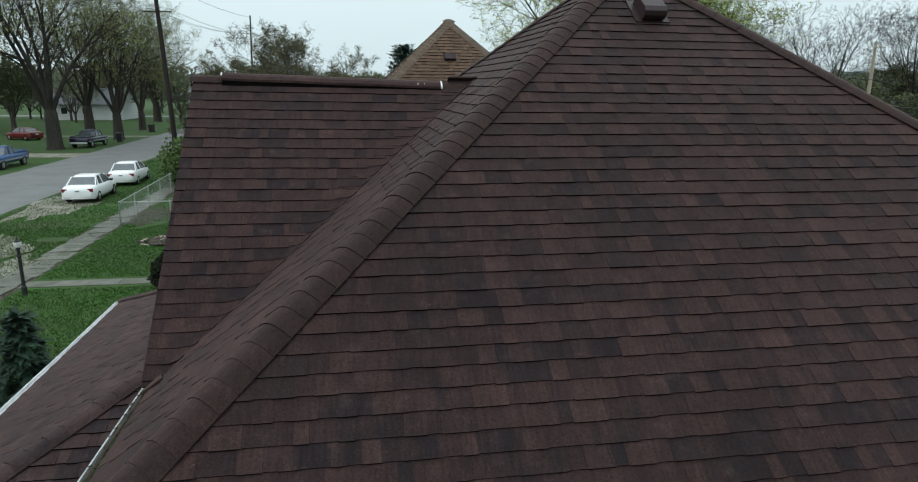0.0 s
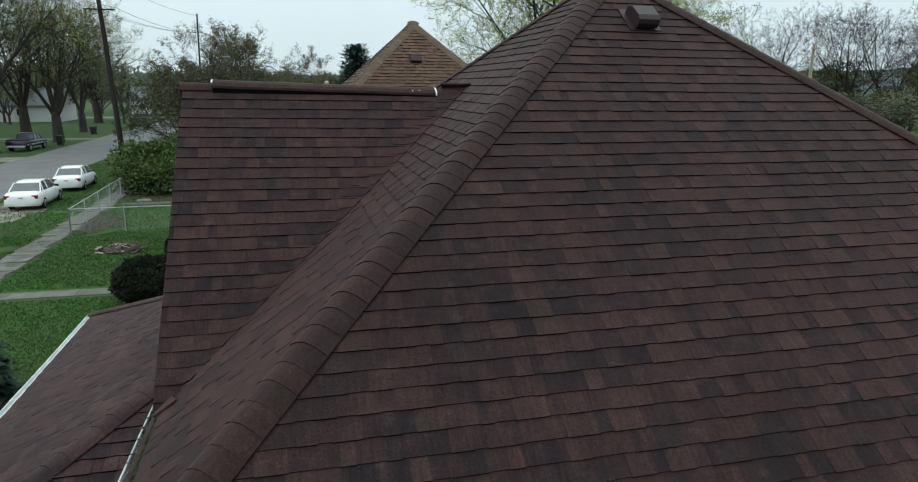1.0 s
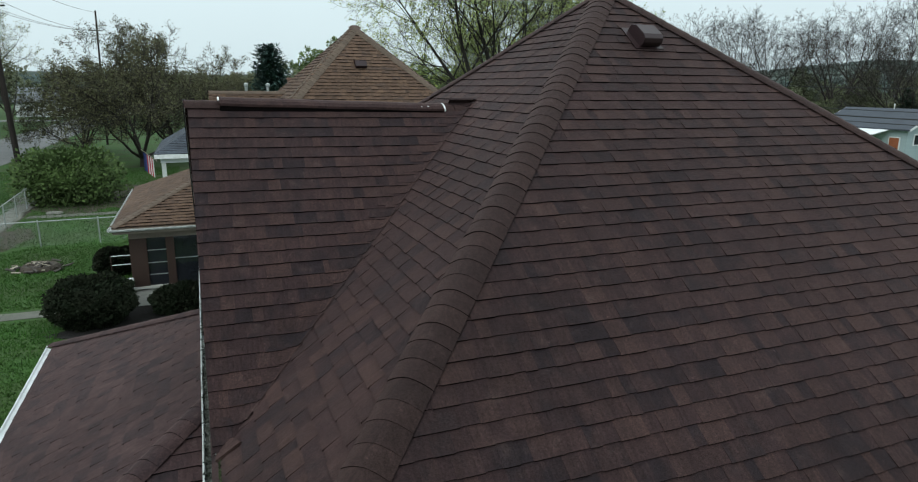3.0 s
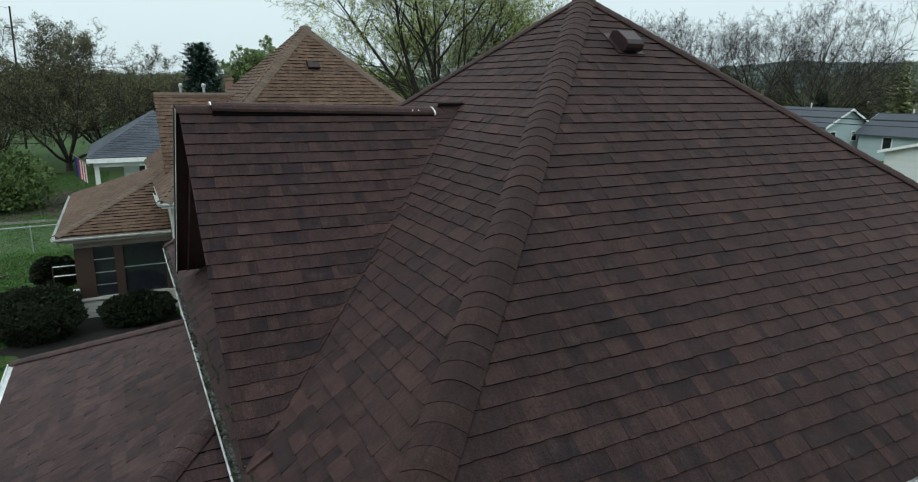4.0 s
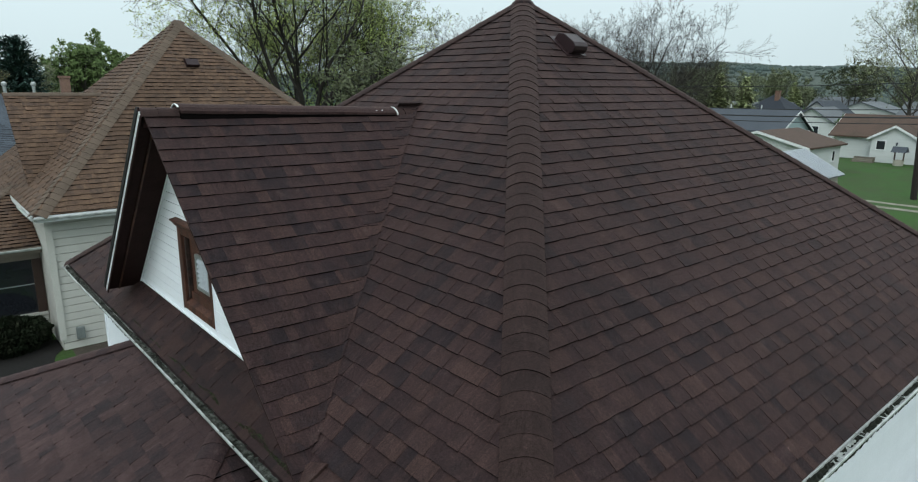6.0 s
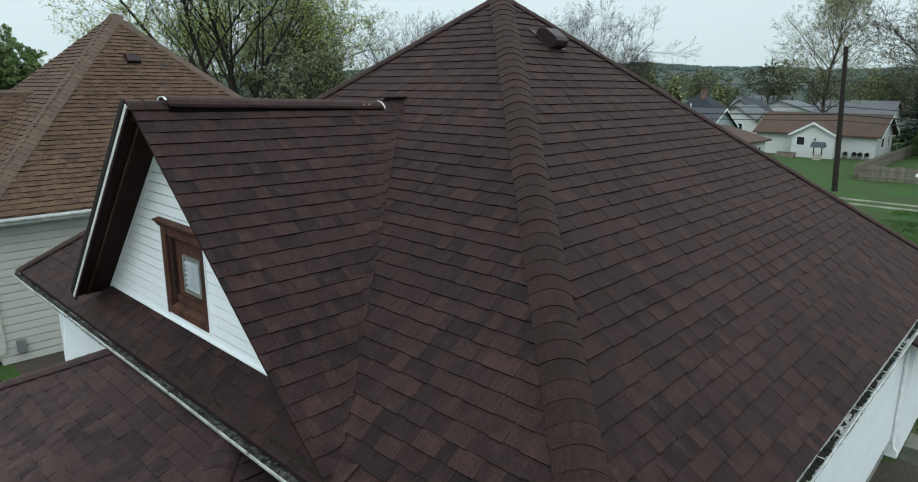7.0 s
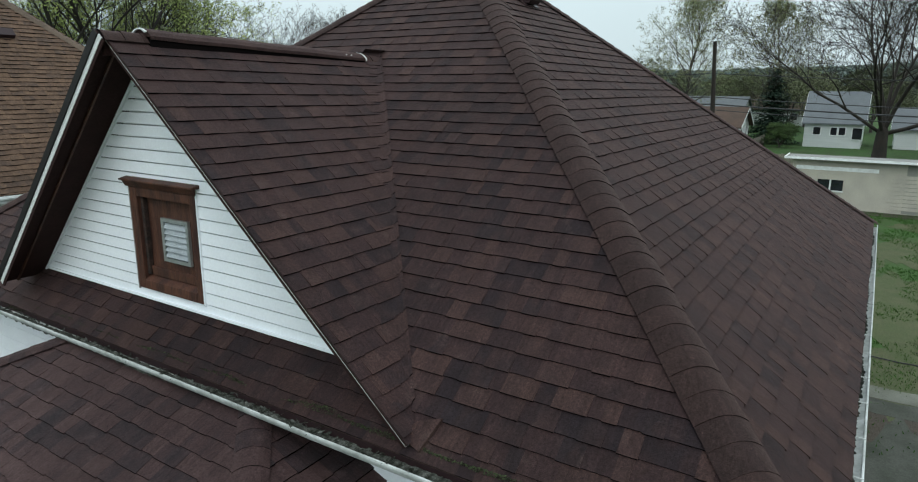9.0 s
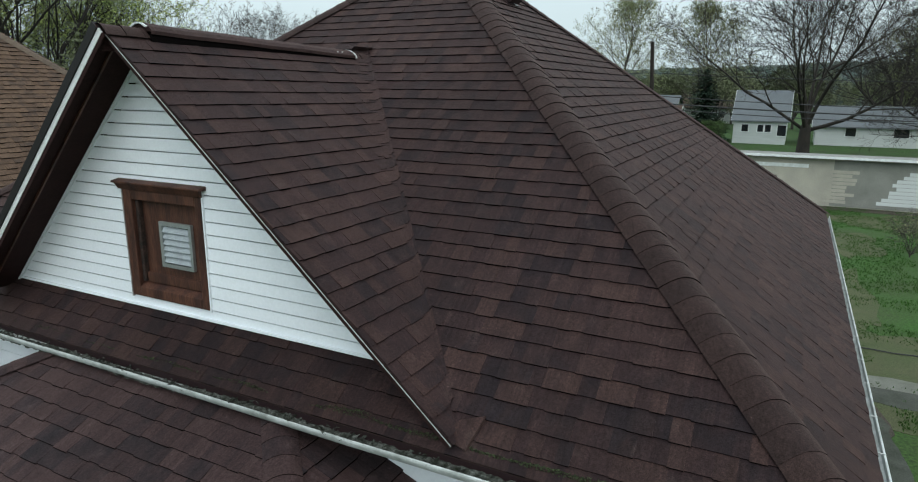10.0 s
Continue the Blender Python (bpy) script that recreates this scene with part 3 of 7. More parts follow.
def siding(owner, origin, along, out, poly, mat, lap=0.118, holes=(), name="siding_board", gap=0.011):
    """Lapped boards on a wall: origin at its foot, s along it, z up; poly is convex in (s, z); holes are (s0, s1, z0, z1)."""
    o, t, n, up = Vector(origin), Vector(along).normalized(), Vector(out).normalized(), Vector((0, 0, 1))
    half = edges_of(list(poly))
    s0, s1 = min(p[0] for p in poly), max(p[0] for p in poly)
    z, top = min(p[1] for p in poly), max(p[1] for p in poly)
    while z < top:
        top_z = z + lap - gap
        spans = [(s0, s1, z, top_z)]
        for a, b, c, d in holes:
            if top_z > c and z < d:
                spans = [q for u, v, za, zb in spans for q in ((u, min(v, a), za, zb), (max(u, b), v, za, zb), (max(u, a), min(v, b), max(za, d), zb), (max(u, a), min(v, b), za, min(zb, c))) if q[1] - q[0] > 0.02 and q[3] - q[2] > 0.008]
        for u, v, za, zb in spans:
            cut = clip([(u, za), (v, za), (v, zb), (u, zb)], half)
            if cut:
                k = len(cut)
                front = [o + t * a + up * b + n * (0.016 - 0.007 * (b - z) / lap) for a, b in cut]
                back = [o + t * a + up * b - n * 0.03 for a, b in cut]
                part(name, Build().add(front + back, [tuple(range(k)), tuple(range(2 * k - 1, k - 1, -1))] + [(i, k + i, k + (i + 1) % k, (i + 1) % k) for i in range(k)]), mat, owner)
        z += lap


house = thing("house", "white-sided house with a brown shingled hip roof and a gabled dormer", "house")
hip_roof(house, XW, XE, YS, YN, EZ, PITCH, BROWN_SHINGLE, BROWN_SHINGLE, 11, "brown laminated asphalt shingles in weathered courses",
         near={"s": (1.2, 6.5, 0.1, 2.6), "w": (5.4, 10.6, 0.1, 2.9)}, per_side={"s": {"under": BROWN_UNDER, "teeth": 0.85, "jag": 0.8, "low": 0.0145, "exposure": 0.1654, "phase": 0.105}, "w": {"under": BROWN_UNDER, "teeth": 0.85, "jag": 0.9, "low": 0.0140, "exposure": 0.1626, "phase": 0.105}})
NS, NWST = Vector((0, -PITCH, 1)).normalized(), Vector((-PITCH, 0, 1)).normalized()
NN, NE = Vector((0, PITCH, 1)).normalized(), Vector((PITCH, 0, 1)).normalized()
caps = part("hip_ridge", Build().tube([(XW, YS, EZ - 0.1), APEX - Vector((0, 0, 0.1))], 0.02, 5), BROWN_SHINGLE, house, "bent brown hip cap shingles")
hip_caps(caps, (XW, YS, EZ), APEX, NS, NWST, CAP_SHINGLE, seed=1)
for corner, na, nb in (((XE, YS, EZ), NE, NS), ((XW, YN, EZ), NWST, NN), ((XE, YN, EZ), NN, NE)):
    caps = part("hip_ridge", Build().tube([Vector(corner) - Vector((0, 0, 0.1)), APEX - Vector((0, 0, 0.1))], 0.02, 5), BROWN_SHINGLE, house, "bent brown hip cap shingles")
    hip_caps(caps, corner, APEX, na, nb, CAP_SHINGLE, seed=2)
part("apex_cap", Build().lathe([(0.2, -0.13), (0.16, -0.06), (0.08, 0.0), (0.0, 0.035)], 8, APEX + Vector((0, 0, 0.02))), BROWN_SHINGLE, house)

# walls, soffit and foundation
WX, EX, SY, NY = -1.42, 9.12, 3.76, 14.32
part("wall", Build().box(WX + 0.02, SY + 0.02, 0.45, EX - 0.02, NY - 0.02, 3.6), WHITE_VINYL, house)
part("foundation", Build().box(WX + 0.05, SY + 0.05, -0.2, EX - 0.05, NY - 0.05, 0.45), BLOCK_BASE, house, "grey concrete block foundation")
part("soffit", Build().box(XW + 0.01, YS + 0.01, 3.58, XE - 0.01, YN - 0.01, 3.61), WHITE_METAL, house, "white eave soffit")
for a, b in (((XW, YS), (XE, YS)), ((XW, YS), (XW, YN)), ((XE, YS), (XE, YN)), ((XW, YN), (XE, YN))):
    part("fascia", Build().box(min(a[0], b[0]) - 0.004, min(a[1], b[1]) - 0.004, 3.50, max(a[0], b[0]) + 0.004, max(a[1], b[1]) + 0.004, 3.615), WHITE_METAL, house)
siding(house, (WX, NY, 0.45), (0, -1, 0), (-1, 0, 0), [(0, 0), (NY - SY, 0), (NY - SY, 3.13), (0, 3.13)], WHITE_VINYL, lap=0.2)
siding(house, (WX, SY, 0.45), (1, 0, 0), (0, -1, 0), [(0, 0), (EX - WX, 0), (EX - WX, 3.13), (0, 3.13)], WHITE_VINYL, lap=0.2)
gutter(house, (XW, YS - 0.1, 3.635), (XW, YN + 0.1, 3.61), (-1, 0, 0), GUTTER_METAL, GUTTER_DIRT, 0.62, 5, -0.028, 1.0, strap_mat=GUTTER_DARK)
part("eave_flashing", Build().box(XW - 0.012, YS, 3.60, XW - 0.0045, YN, 3.668), BROWN_METAL, house, "brown metal eave flashing")
gutter(house, (XE + 0.05, YS, 3.62), (XW - 0.02, YS, 3.635), (0, -1, 0), GUTTER_METAL, GUTTER_DARK, 0.6, 6, -0.058, flakes=0)
for x, y in ((WX, NY), (WX, SY), (EX, SY)):
    part("corner_post", Build().box(x - 0.035, y - 0.035, 0.45, x + 0.035, y + 0.035, 3.58), WHITE_VINYL, house, "white vinyl corner trim")

# the dormer: two slopes, gable wall, rakes
RY, RZ, RX, DLOW = 9.05, 6.575, -1.88, 3.62
DS, DN = 0.885, 0.985
SAG = 0.010  # fall of the dormer towards the main roof
DORMER_LAP, DORMER_START = 0.1624, 0.1155
dormer = part("dormer_ridge_board", Build().box(RX + 0.03, RY - 0.02, RZ - 0.2, 1.7, RY + 0.02, RZ - 0.06), DARK_SOFFIT, house)


def dormer_side(owner, x, y, ridge, eave, slope, sgn, reach, mat, seed, phase=0.0, foot=0.0, sag=0.0, **kw):
    """One slope of a west-facing dormer, from the rake at x up to its ridge; sgn -1 is the south side."""
    run, fall = math.hypot(1, slope), (ridge - eave) / slope
    length = fall * run
    if sgn < 0:
        shingled(owner, "dormer_slope", plane_frame((x, y - fall, eave), (1, 0, -sag), (0, 1 / run, slope / run)), [(-0.018, foot), (0.14 + (reach - 0.14) * foot / length, foot), (reach, length), (-0.018, length)], mat, DARK_SOFFIT, seed, thick=0.012, phase=phase, **kw)
    else:
        shingled(owner, "dormer_slope", plane_frame((x + reach, y + fall, eave - sag * reach), (-1, 0, sag), (0, -1 / run, slope / run)), [(reach - 0.14 - (reach - 0.14) * foot / length, foot), (reach + 0.018, foot), (reach + 0.018, length), (0, length)], mat, DARK_SOFFIT, seed, thick=0.035, phase=phase, **kw)


dormer_side(house, RX + 0.042, RY, RZ, DLOW, DS, -1, 3.81, BROWN_SHINGLE, 31, phase=DORMER_START, foot=0.22, sag=SAG, exposure=DORMER_LAP, teeth=0.85, jag=0.7, under=BROWN_UNDER, low=0.0145, near=(0, 4, 1.2, 4.3), label="brown laminated shingles on a steep dormer slope")
dormer_side(house, RX, RY, RZ, DLOW, DN, 1, 3.85, BROWN_SHINGLE, 32, foot=0.54, sag=SAG, teeth=0.7)
for sgn, sl in ((-1, DS), (1, DN)):
    k = math.hypot(1, sl)
    d, nrm = Vector((0, sgn / k, -sl / k)), Vector((SAG, sgn * sl, 1)).normalized()
    top, foot = Vector((RX, RY, RZ)), Vector((RX, RY, RZ)) + d * ((RZ - DLOW) / sl * k - (0.22 if sgn < 0 else 0.54))
    def board(x0, x1, h0, h1):
        a, b = top + nrm * h0, foot + nrm * h0
        return Build().prism([Vector((x0, *p[1:])) for p in (a, b, foot + nrm * h1, top + nrm * h1)], (x1 - x0, 0, 0))
    if sgn < 0:
        part("drip_edge", board(RX + 0.042, RX + 0.075, -0.040, -0.0165), WHITE_METAL, house, "thin white drip edge")
        # Dark strip added for the shadow line between drip edge and siding.
        part("rake_fascia", board(RX + 0.05, RX + 0.0755, -0.075, -0.0405), DARK_SOFFIT, house, "dark brown rake strip")
    else:
        part("drip_edge", board(RX - 0.026, RX + 0.012, -0.040, 0.028), BLACK_TRIM, house, "black drip edge")
        part("rake_trim", board(RX - 0.012, RX + 0.004, -0.090, -0.041), WHITE_METAL, house, "white rake trim")
        part("rake_fascia", board(RX - 0.008, RX + 0.004, -0.128, -0.0905), DARK_SOFFIT, house, "dark brown rake strip")
        part("soffit_moulding", board(-1.735, -1.715, -0.094, -0.0755), BROWN_WOOD, house, "worn brown moulding along the soffit")
    part("rake_soffit", board(RX + (0.076 if sgn < 0 else -0.003), WX + 0.01, -0.075, -0.055), DARK_SOFFIT, house, "dark brown rake soffit")
    part("rake_moulding", board(WX - 0.035, WX - 0.004, -0.10, -0.076), WHITE_VINYL, house, "white channel along the rake")
    # smooth strip of shingle laid through the valley
    wx = (RZ + SAG * RX - EZ + XW * PITCH) / (PITCH + SAG)
    v0, v1 = Vector((RX + 0.05, RY + sgn * (RZ - (EZ + (RX + 0.05 - XW) * PITCH)) / sl, EZ + (RX + 0.05 - XW) * PITCH)), Vector((wx, RY, EZ + (wx - XW) * PITCH))
    t = (v1 - v0).normalized()
    wn_ = Vector((-PITCH, 0, 1)).normalized()
    into_d = -(t.cross(nrm) * (1 if t.cross(nrm).dot(wn_) < 0 else -1)).normalized()
    into_w = -(t.cross(wn_) * (1 if t.cross(wn_).dot(nrm) < 0 else -1)).normalized()
    along = Vector((1, 0, -SAG)).normalized()
    ca, sa = along.dot(t), -along.dot(into_d)
    rise = Vector((0, -sgn / k, sl / k))
    ra, rb = rise.dot(t), rise.dot(into_d)
    span, n = (v1 - v0).length, 0
    start = (DLOW + (DORMER_START if sgn < 0 else 0.0) * sl / k - v0.z) / t.z
    while True:
        at = start + n * DORMER_LAP / (k * t.z / sl)
        n += 1
        if at > span - 0.06:
            break
        if at < 0.02 or v0.z + t.z * at < (3.82 if sgn < 0 else 4.0):
            continue
        foot_at = v0 + t * at
        def lay(u, up_, h):
            flat = t * (ca * u + ra * up_)
            across = -u * sa + rb * up_
            # the sheet turns from the dormer's plane into the main slope's over a hand's width
            if across > 0:
                p, nn = foot_at + flat + into_d * across, nrm
            else:
                p, nn = foot_at + flat - into_w * across, wn_
            bend = max(0.0, 1 - abs(across) / 0.11)
            return p + nn * h + (nrm + wn_).normalized() * (0.014 * bend * bend)
        def edge(up_, h0, h1):
            last = (0.028 + rb * up_) / sa
            return [lay(-0.26 + (last + 0.26) * q / 10, up_, h0 + (h1 - h0) * q / 10) for q in range(11)]
        low, high = edge(-0.004, 0.017, 0.014), edge(0.175, 0.003, 0.007)
        under = edge(-0.003, -0.004, 0.004)
        fold = Build()
        fold.loft([under, low], closed=False)
        fold.cut.extend(range(len(fold.f)))
        fold.loft([low, high], closed=False)
        part("valley_shingle", fold, BROWN_SHINGLE, house, smooth=False)

# a folded flap of shingle where the valley runs out
flap = [Vector((x, y, EZ + (x - XW) * PITCH)) for x, y in ((-1.78, 5.985), (-1.82, 5.79), (-1.61, 5.74), (-1.667, 5.91))]
part("valley_flap", Build().prism([p + NWST * 0.034 for p in flap], NWST * -0.03), BROWN_SHINGLE, house, "loose folded shingle at the foot of the valley")

GZ0, GTOP = 4.028, RZ - 0.12
G0, G1 = (GTOP - GZ0) / DN, (GTOP - GZ0) / DS
WIN = (8.56, 9.59, 4.14, 5.22)
part("gable_wall", Build().prism([(WX + 0.08, RY - G1 - 0.1, GZ0 - 0.1), (WX + 0.08, RY + G0 + 0.1, GZ0 - 0.1), (WX + 0.08, RY, GTOP)], (0.1, 0, 0)), WHITE_VINYL, house)
siding(house, (WX, RY + G0, GZ0), (0, -1, 0), (-1, 0, 0), [(0, 0), (G0 + G1, 0), (G0, GTOP - GZ0)], WHITE_VINYL, lap=0.1168, gap=0.012,
       holes=[(RY + G0 - WIN[1] + 0.02, RY + G0 - WIN[0] - 0.02, WIN[2] - GZ0, WIN[3] - GZ0)])
part("base_flashing", Build().box(WX - 0.035, RY - G1 + 0.03, 4.036, WX + 0.0, RY + G0 - 0.03, 4.058), WHITE_VINYL, house, "white starter strip over the shingles")

hatch = part("gable_window", Build().box(WX + 0.05, WIN[0] + 0.1, WIN[2] + 0.1, WX + 0.078, WIN[1] - 0.1, WIN[3] - 0.1), BROWN_WOOD, house, "brown wooden attic window with a louvred vent")
# Peeling wood; the near-black base paints the shadow inside the window recess.
PEELED_SHADED = material("peeling_wood_painted_shade", (0.014, 0.010, 0.009), 0.8, alt=(0.075, 0.040, 0.030), scale=16, fine=60, amount=0.5, grain=0.4, bump=0.4)
WORN_EDGE = material("weathered_pale_wood", (0.34, 0.33, 0.32), 0.8, alt=(0.12, 0.085, 0.07), scale=11, fine=60, amount=0.9, grain=0.25, bump=0.3)
LOUVRE = material("weathered_louvre", (0.34, 0.38, 0.40), 0.5, alt=(0.22, 0.24, 0.26), scale=9, grain=0.1, bump=0.05)
IN = (8.64, 9.475, 4.235, 5.08)
for nm, b in (("casing", (WIN[0], WIN[2], IN[0], WIN[3])), ("casing", (IN[1], WIN[2], WIN[1], WIN[3])), ("head_casing", (IN[0], IN[3], IN[1], WIN[3])), ("sill", (IN[0], WIN[2], IN[1], IN[2]))):
    part(nm, Build().box(WX - 0.034, b[0], b[1], WX + 0.078, b[2], b[3]), BROWN_WOOD, hatch, bevel=0.008)
part("sloped_sill", Build().prism([(WX - 0.03, IN[0], IN[2]), (WX + 0.05, IN[0], IN[2]), (WX + 0.05, IN[0], IN[2] + 0.045)], (0, IN[1] - IN[0], 0)), BROWN_WOOD, hatch, "worn sloping sill")
part("crown", Build().prism([(WX - 0.004, WIN[0] - 0.06, WIN[3] + 0.012), (WX - 0.096, WIN[0] - 0.06, WIN[3] + 0.012), (WX - 0.096, WIN[0] - 0.06, WIN[3] + 0.03), (WX - 0.004, WIN[0] - 0.06, WIN[3] + 0.05)], (0, WIN[1] - WIN[0] + 0.12, 0)), BROWN_WOOD, hatch, bevel=0.005)
part("crown_moulding", Build().prism([(WX - 0.0345, WIN[0] - 0.03, WIN[3] - 0.05), (WX - 0.05, WIN[0] - 0.03, WIN[3] - 0.045), (WX - 0.085, WIN[0] - 0.03, WIN[3] + 0.011), (WX - 0.0345, WIN[0] - 0.03, WIN[3] + 0.011)], (0, WIN[1] - WIN[0] + 0.06, 0)), BROWN_WOOD, hatch, bevel=0.004)
part("jamb_strip", Build().box(WX + 0.0, IN[1] - 0.05, IN[2] + 0.05, WX + 0.05, IN[1] - 0.006, IN[3] - 0.01), PEELED_SHADED, hatch, "peeling jamb strip with the recess shadow painted in", bevel=0.008)
part("jamb_strip", Build().box(WX + 0.0, IN[0] + 0.006, IN[2] + 0.05, WX + 0.05, IN[0] + 0.035, IN[3] - 0.01), BROWN_WOOD, hatch, bevel=0.006)
part("cross_rail", Build().box(WX + 0.022, IN[0] + 0.036, IN[2] + 0.046, WX + 0.05, IN[1] - 0.051, IN[2] + 0.14), BROWN_WOOD, hatch, bevel=0.006)
VY0, VY1, VZ0, VZ1 = 8.77, 9.19, 4.46, 4.89
part("vent_frame", Build().box(WX + 0.015, VY0, VZ0, WX + 0.045, VY1, VZ0 + 0.035).box(WX + 0.015, VY0, VZ1 - 0.035, WX + 0.045, VY1, VZ1)
     .box(WX + 0.015, VY0, VZ0 + 0.035, WX + 0.045, VY0 + 0.035, VZ1 - 0.035).box(WX + 0.015, VY1 - 0.035, VZ0 + 0.035, WX + 0.045, VY1, VZ1 - 0.035), GREY_METAL, hatch, "grey metal vent frame")
for i in range(6):
    z = VZ0 + 0.045 + i * 0.057
    part("louvre", Build().prism([(WX + 0.018, VY0 + 0.036, z), (WX + 0.018, VY1 - 0.036, z), (WX + 0.046, VY1 - 0.036, z + 0.05), (WX + 0.046, VY0 + 0.036, z + 0.05)], (-0.004, 0, 0.003)), LOUVRE, hatch, "pale grey louvre blade")
for y in (WIN[0] - 0.018, WIN[1] + 0.006):
    part("side_channel", Build().box(WX - 0.03, y, WIN[2] - 0.02, WX, y + 0.012, WIN[3]), WHITE_VINYL if y < 9 else WORN_EDGE, hatch, "white vinyl channel" if y < 9 else "weathered pale casing edge")

# ridge vent with white end plugs
VENT_RUN = [(x, 0.046 - 0.026 * (x + 1.5) + w) for x, w in ((-1.50, 0.004), (-1.1, -0.002), (-0.6, 0.003), (-0.1, -0.003), (0.4, 0.002), (0.9, -0.002), (1.33, 0.0))]


def vent_arch(x, z, grow=0.0):
    """The rounded section of the vent strip, with its crest at height z over the ridge."""
    half = [(-0.150, -0.102), (-0.148, -0.072), (-0.105, -0.034), (-0.052, -0.008), (0.0, 0.0)]
    prof = half + [(-y, h) for y, h in half[-2::-1]]
    return [(x, RY + y * (1 + grow), RZ + z + h + grow * 0.05) for y, h in prof]


ridge = part("ridge_vent", Build().loft([vent_arch(x, z) for x, z in VENT_RUN]), BROWN_SHINGLE, house, "dark brown ridge vent strip")
# Solid black filler that stands in for the shadow below the vent's lip.
part("vent_slot", Build().loft([[(x, RY + y, RZ + z + h) for y, h in ((-0.138, -0.21), (-0.138, -0.080), (0.138, -0.080), (0.138, -0.21))] for x, z in VENT_RUN]), EDGE_AND_SHADE, ridge, "black filler painted as the shadow under the vent strip")
for x, z in ((-1.519, 0.047), (1.331, -0.026)):
    outer, inner = vent_arch(0, z, 0.02), vent_arch(0, z, -0.15)
    skin = [Vector((0, *p[1:])) for p in outer + inner[::-1]]
    n = len(outer)
    plug = Build()
    for i in range(n - 1) if x > 0 else range(2, n - 2):
        plug.prism([p + Vector((x, 0, 0)) for p in (skin[i], skin[i + 1], skin[2 * n - 2 - i], skin[2 * n - 1 - i])], (0.018, 0, 0))
    part("end_plug", plug, WHITE_METAL, ridge, "white end plug")
for x in (1.02, 1.11):
    part("nail_head", Build().lathe([(0.008, -0.004), (0.008, 0.004), (0.002, 0.006)], 8, (x, RY - 0.118, RZ - 0.068)), WHITE_METAL, ridge, "bright nail head")
hip_caps(house, (RX, RY, RZ), (1.80, RY, RZ - 3.68 * 0.016), (0, -DS, 1), (0, DN, 1), CAP_SHINGLE, expo=0.178, seed=4, width=0.16)

# roof vent on the south slope
VS, VD = 3.82 - XW, (8.06 - YS) * RUN
vent_m = plane_frame((XW, YS, EZ), (1, 0, 0), (0, 1 / RUN, PITCH / RUN)) @ Matrix.Translation((VS, VD, 0.012))
def vent_ring(x):
    return [vent_m @ Vector(p) for p in ((x, -0.19, 0.03), (x, -0.205, 0.10), (x, -0.185, 0.155), (x, -0.12, 0.18), (x, 0.10, 0.165), (x, 0.19, 0.11), (x, 0.2, 0.0), (x, -0.10, 0.0))]
hood = part("roof_vent", Build().loft([vent_ring(x) for x in (-0.145, -0.13, 0.13, 0.145)]), BROWN_METAL, house, "brown metal roof vent hood", bevel=0.008, smooth=False)
part("flange", Build().add([vent_m @ Vector(p) for p in ((-0.22, -0.2, 0.012), (0.22, -0.2, 0.012), (0.22, 0.25, 0.012), (-0.22, 0.25, 0.012), (-0.22, -0.2, 0.0), (0.22, -0.2, 0), (0.22, 0.25, 0), (-0.22, 0.25, 0))],
     [(0, 1, 2, 3), (4, 5, 1, 0), (5, 6, 2, 1), (6, 7, 3, 2), (7, 4, 0, 3)]), BROWN_METAL, hood)

# low rear entry behind the south-east corner
rear = thing("rear_porch", "low white rear porch with a brown shingled roof", "porch")
part("wall", Build().box(9.2, 3.62, 0.0, 11.7, 6.4, 2.3), WHITE_VINYL, rear)
part("porch_slope", Build().prism([(8.62, 3.30, 2.40), (12.02, 3.30, 2.40), (12.02, 3.74, 2.56), (8.62, 3.74, 2.56)], (0, 0, -0.06)).prism([(9.16, 3.745, 2.56), (12.02, 3.745, 2.56), (12.02, 6.6, 3.0), (9.16, 6.6, 3.0)], (0, 0, -0.06)), BROWN_SHINGLE, rear, "brown shingled lean-to roof")
part("gutter", Build().box(8.58, 3.25, 2.31, 12.07, 3.295, 2.40), GUTTER_METAL, rear, "white metal gutter")

# ---- the porch roof below the west eave ----
PX, PYS, PYN, PZ, PP = -4.36, 4.92, 12.92, 2.36, 0.465
PW = WX - PX
PRUN = math.hypot(1, PP)
PL = PW * PRUN
pc, ps = 1 / PRUN, PP / PRUN
porch = thing("porch", "low brown shingled porch with a hipped roof and white gutter", "porch")
shingled(porch, "porch_slope", plane_frame((PX, PYN, PZ), (0, -1, 0), (pc, 0, ps)), [(0, 0), (PYN - PYS, 0), (PYN - PYS - PW, PL), (PW, PL)], PORCH_SHINGLE, PORCH_SHINGLE, 51,
         near=(1, 8, 0.6, 3.2), teeth=0.7, jag=1.3, low=0.015, widths=(0.12, 0.17, 0.22, 0.28), label="brown laminated porch shingles, painted lighter for their sheen")
shingled(porch, "porch_slope", plane_frame((WX, PYN, PZ), (-1, 0, 0), (0, -pc, ps)), [(0, 0), (PW, 0), (0, PL)], PORCH_SHINGLE, PORCH_SHINGLE, 52)
shingled(porch, "porch_slope", plane_frame((PX, PYS, PZ), (1, 0, 0), (0, pc, ps)), [(0, 0), (PW, 0), (PW, PL)], PORCH_SHINGLE, PORCH_SHINGLE, 53)
PT = PZ + PW * PP
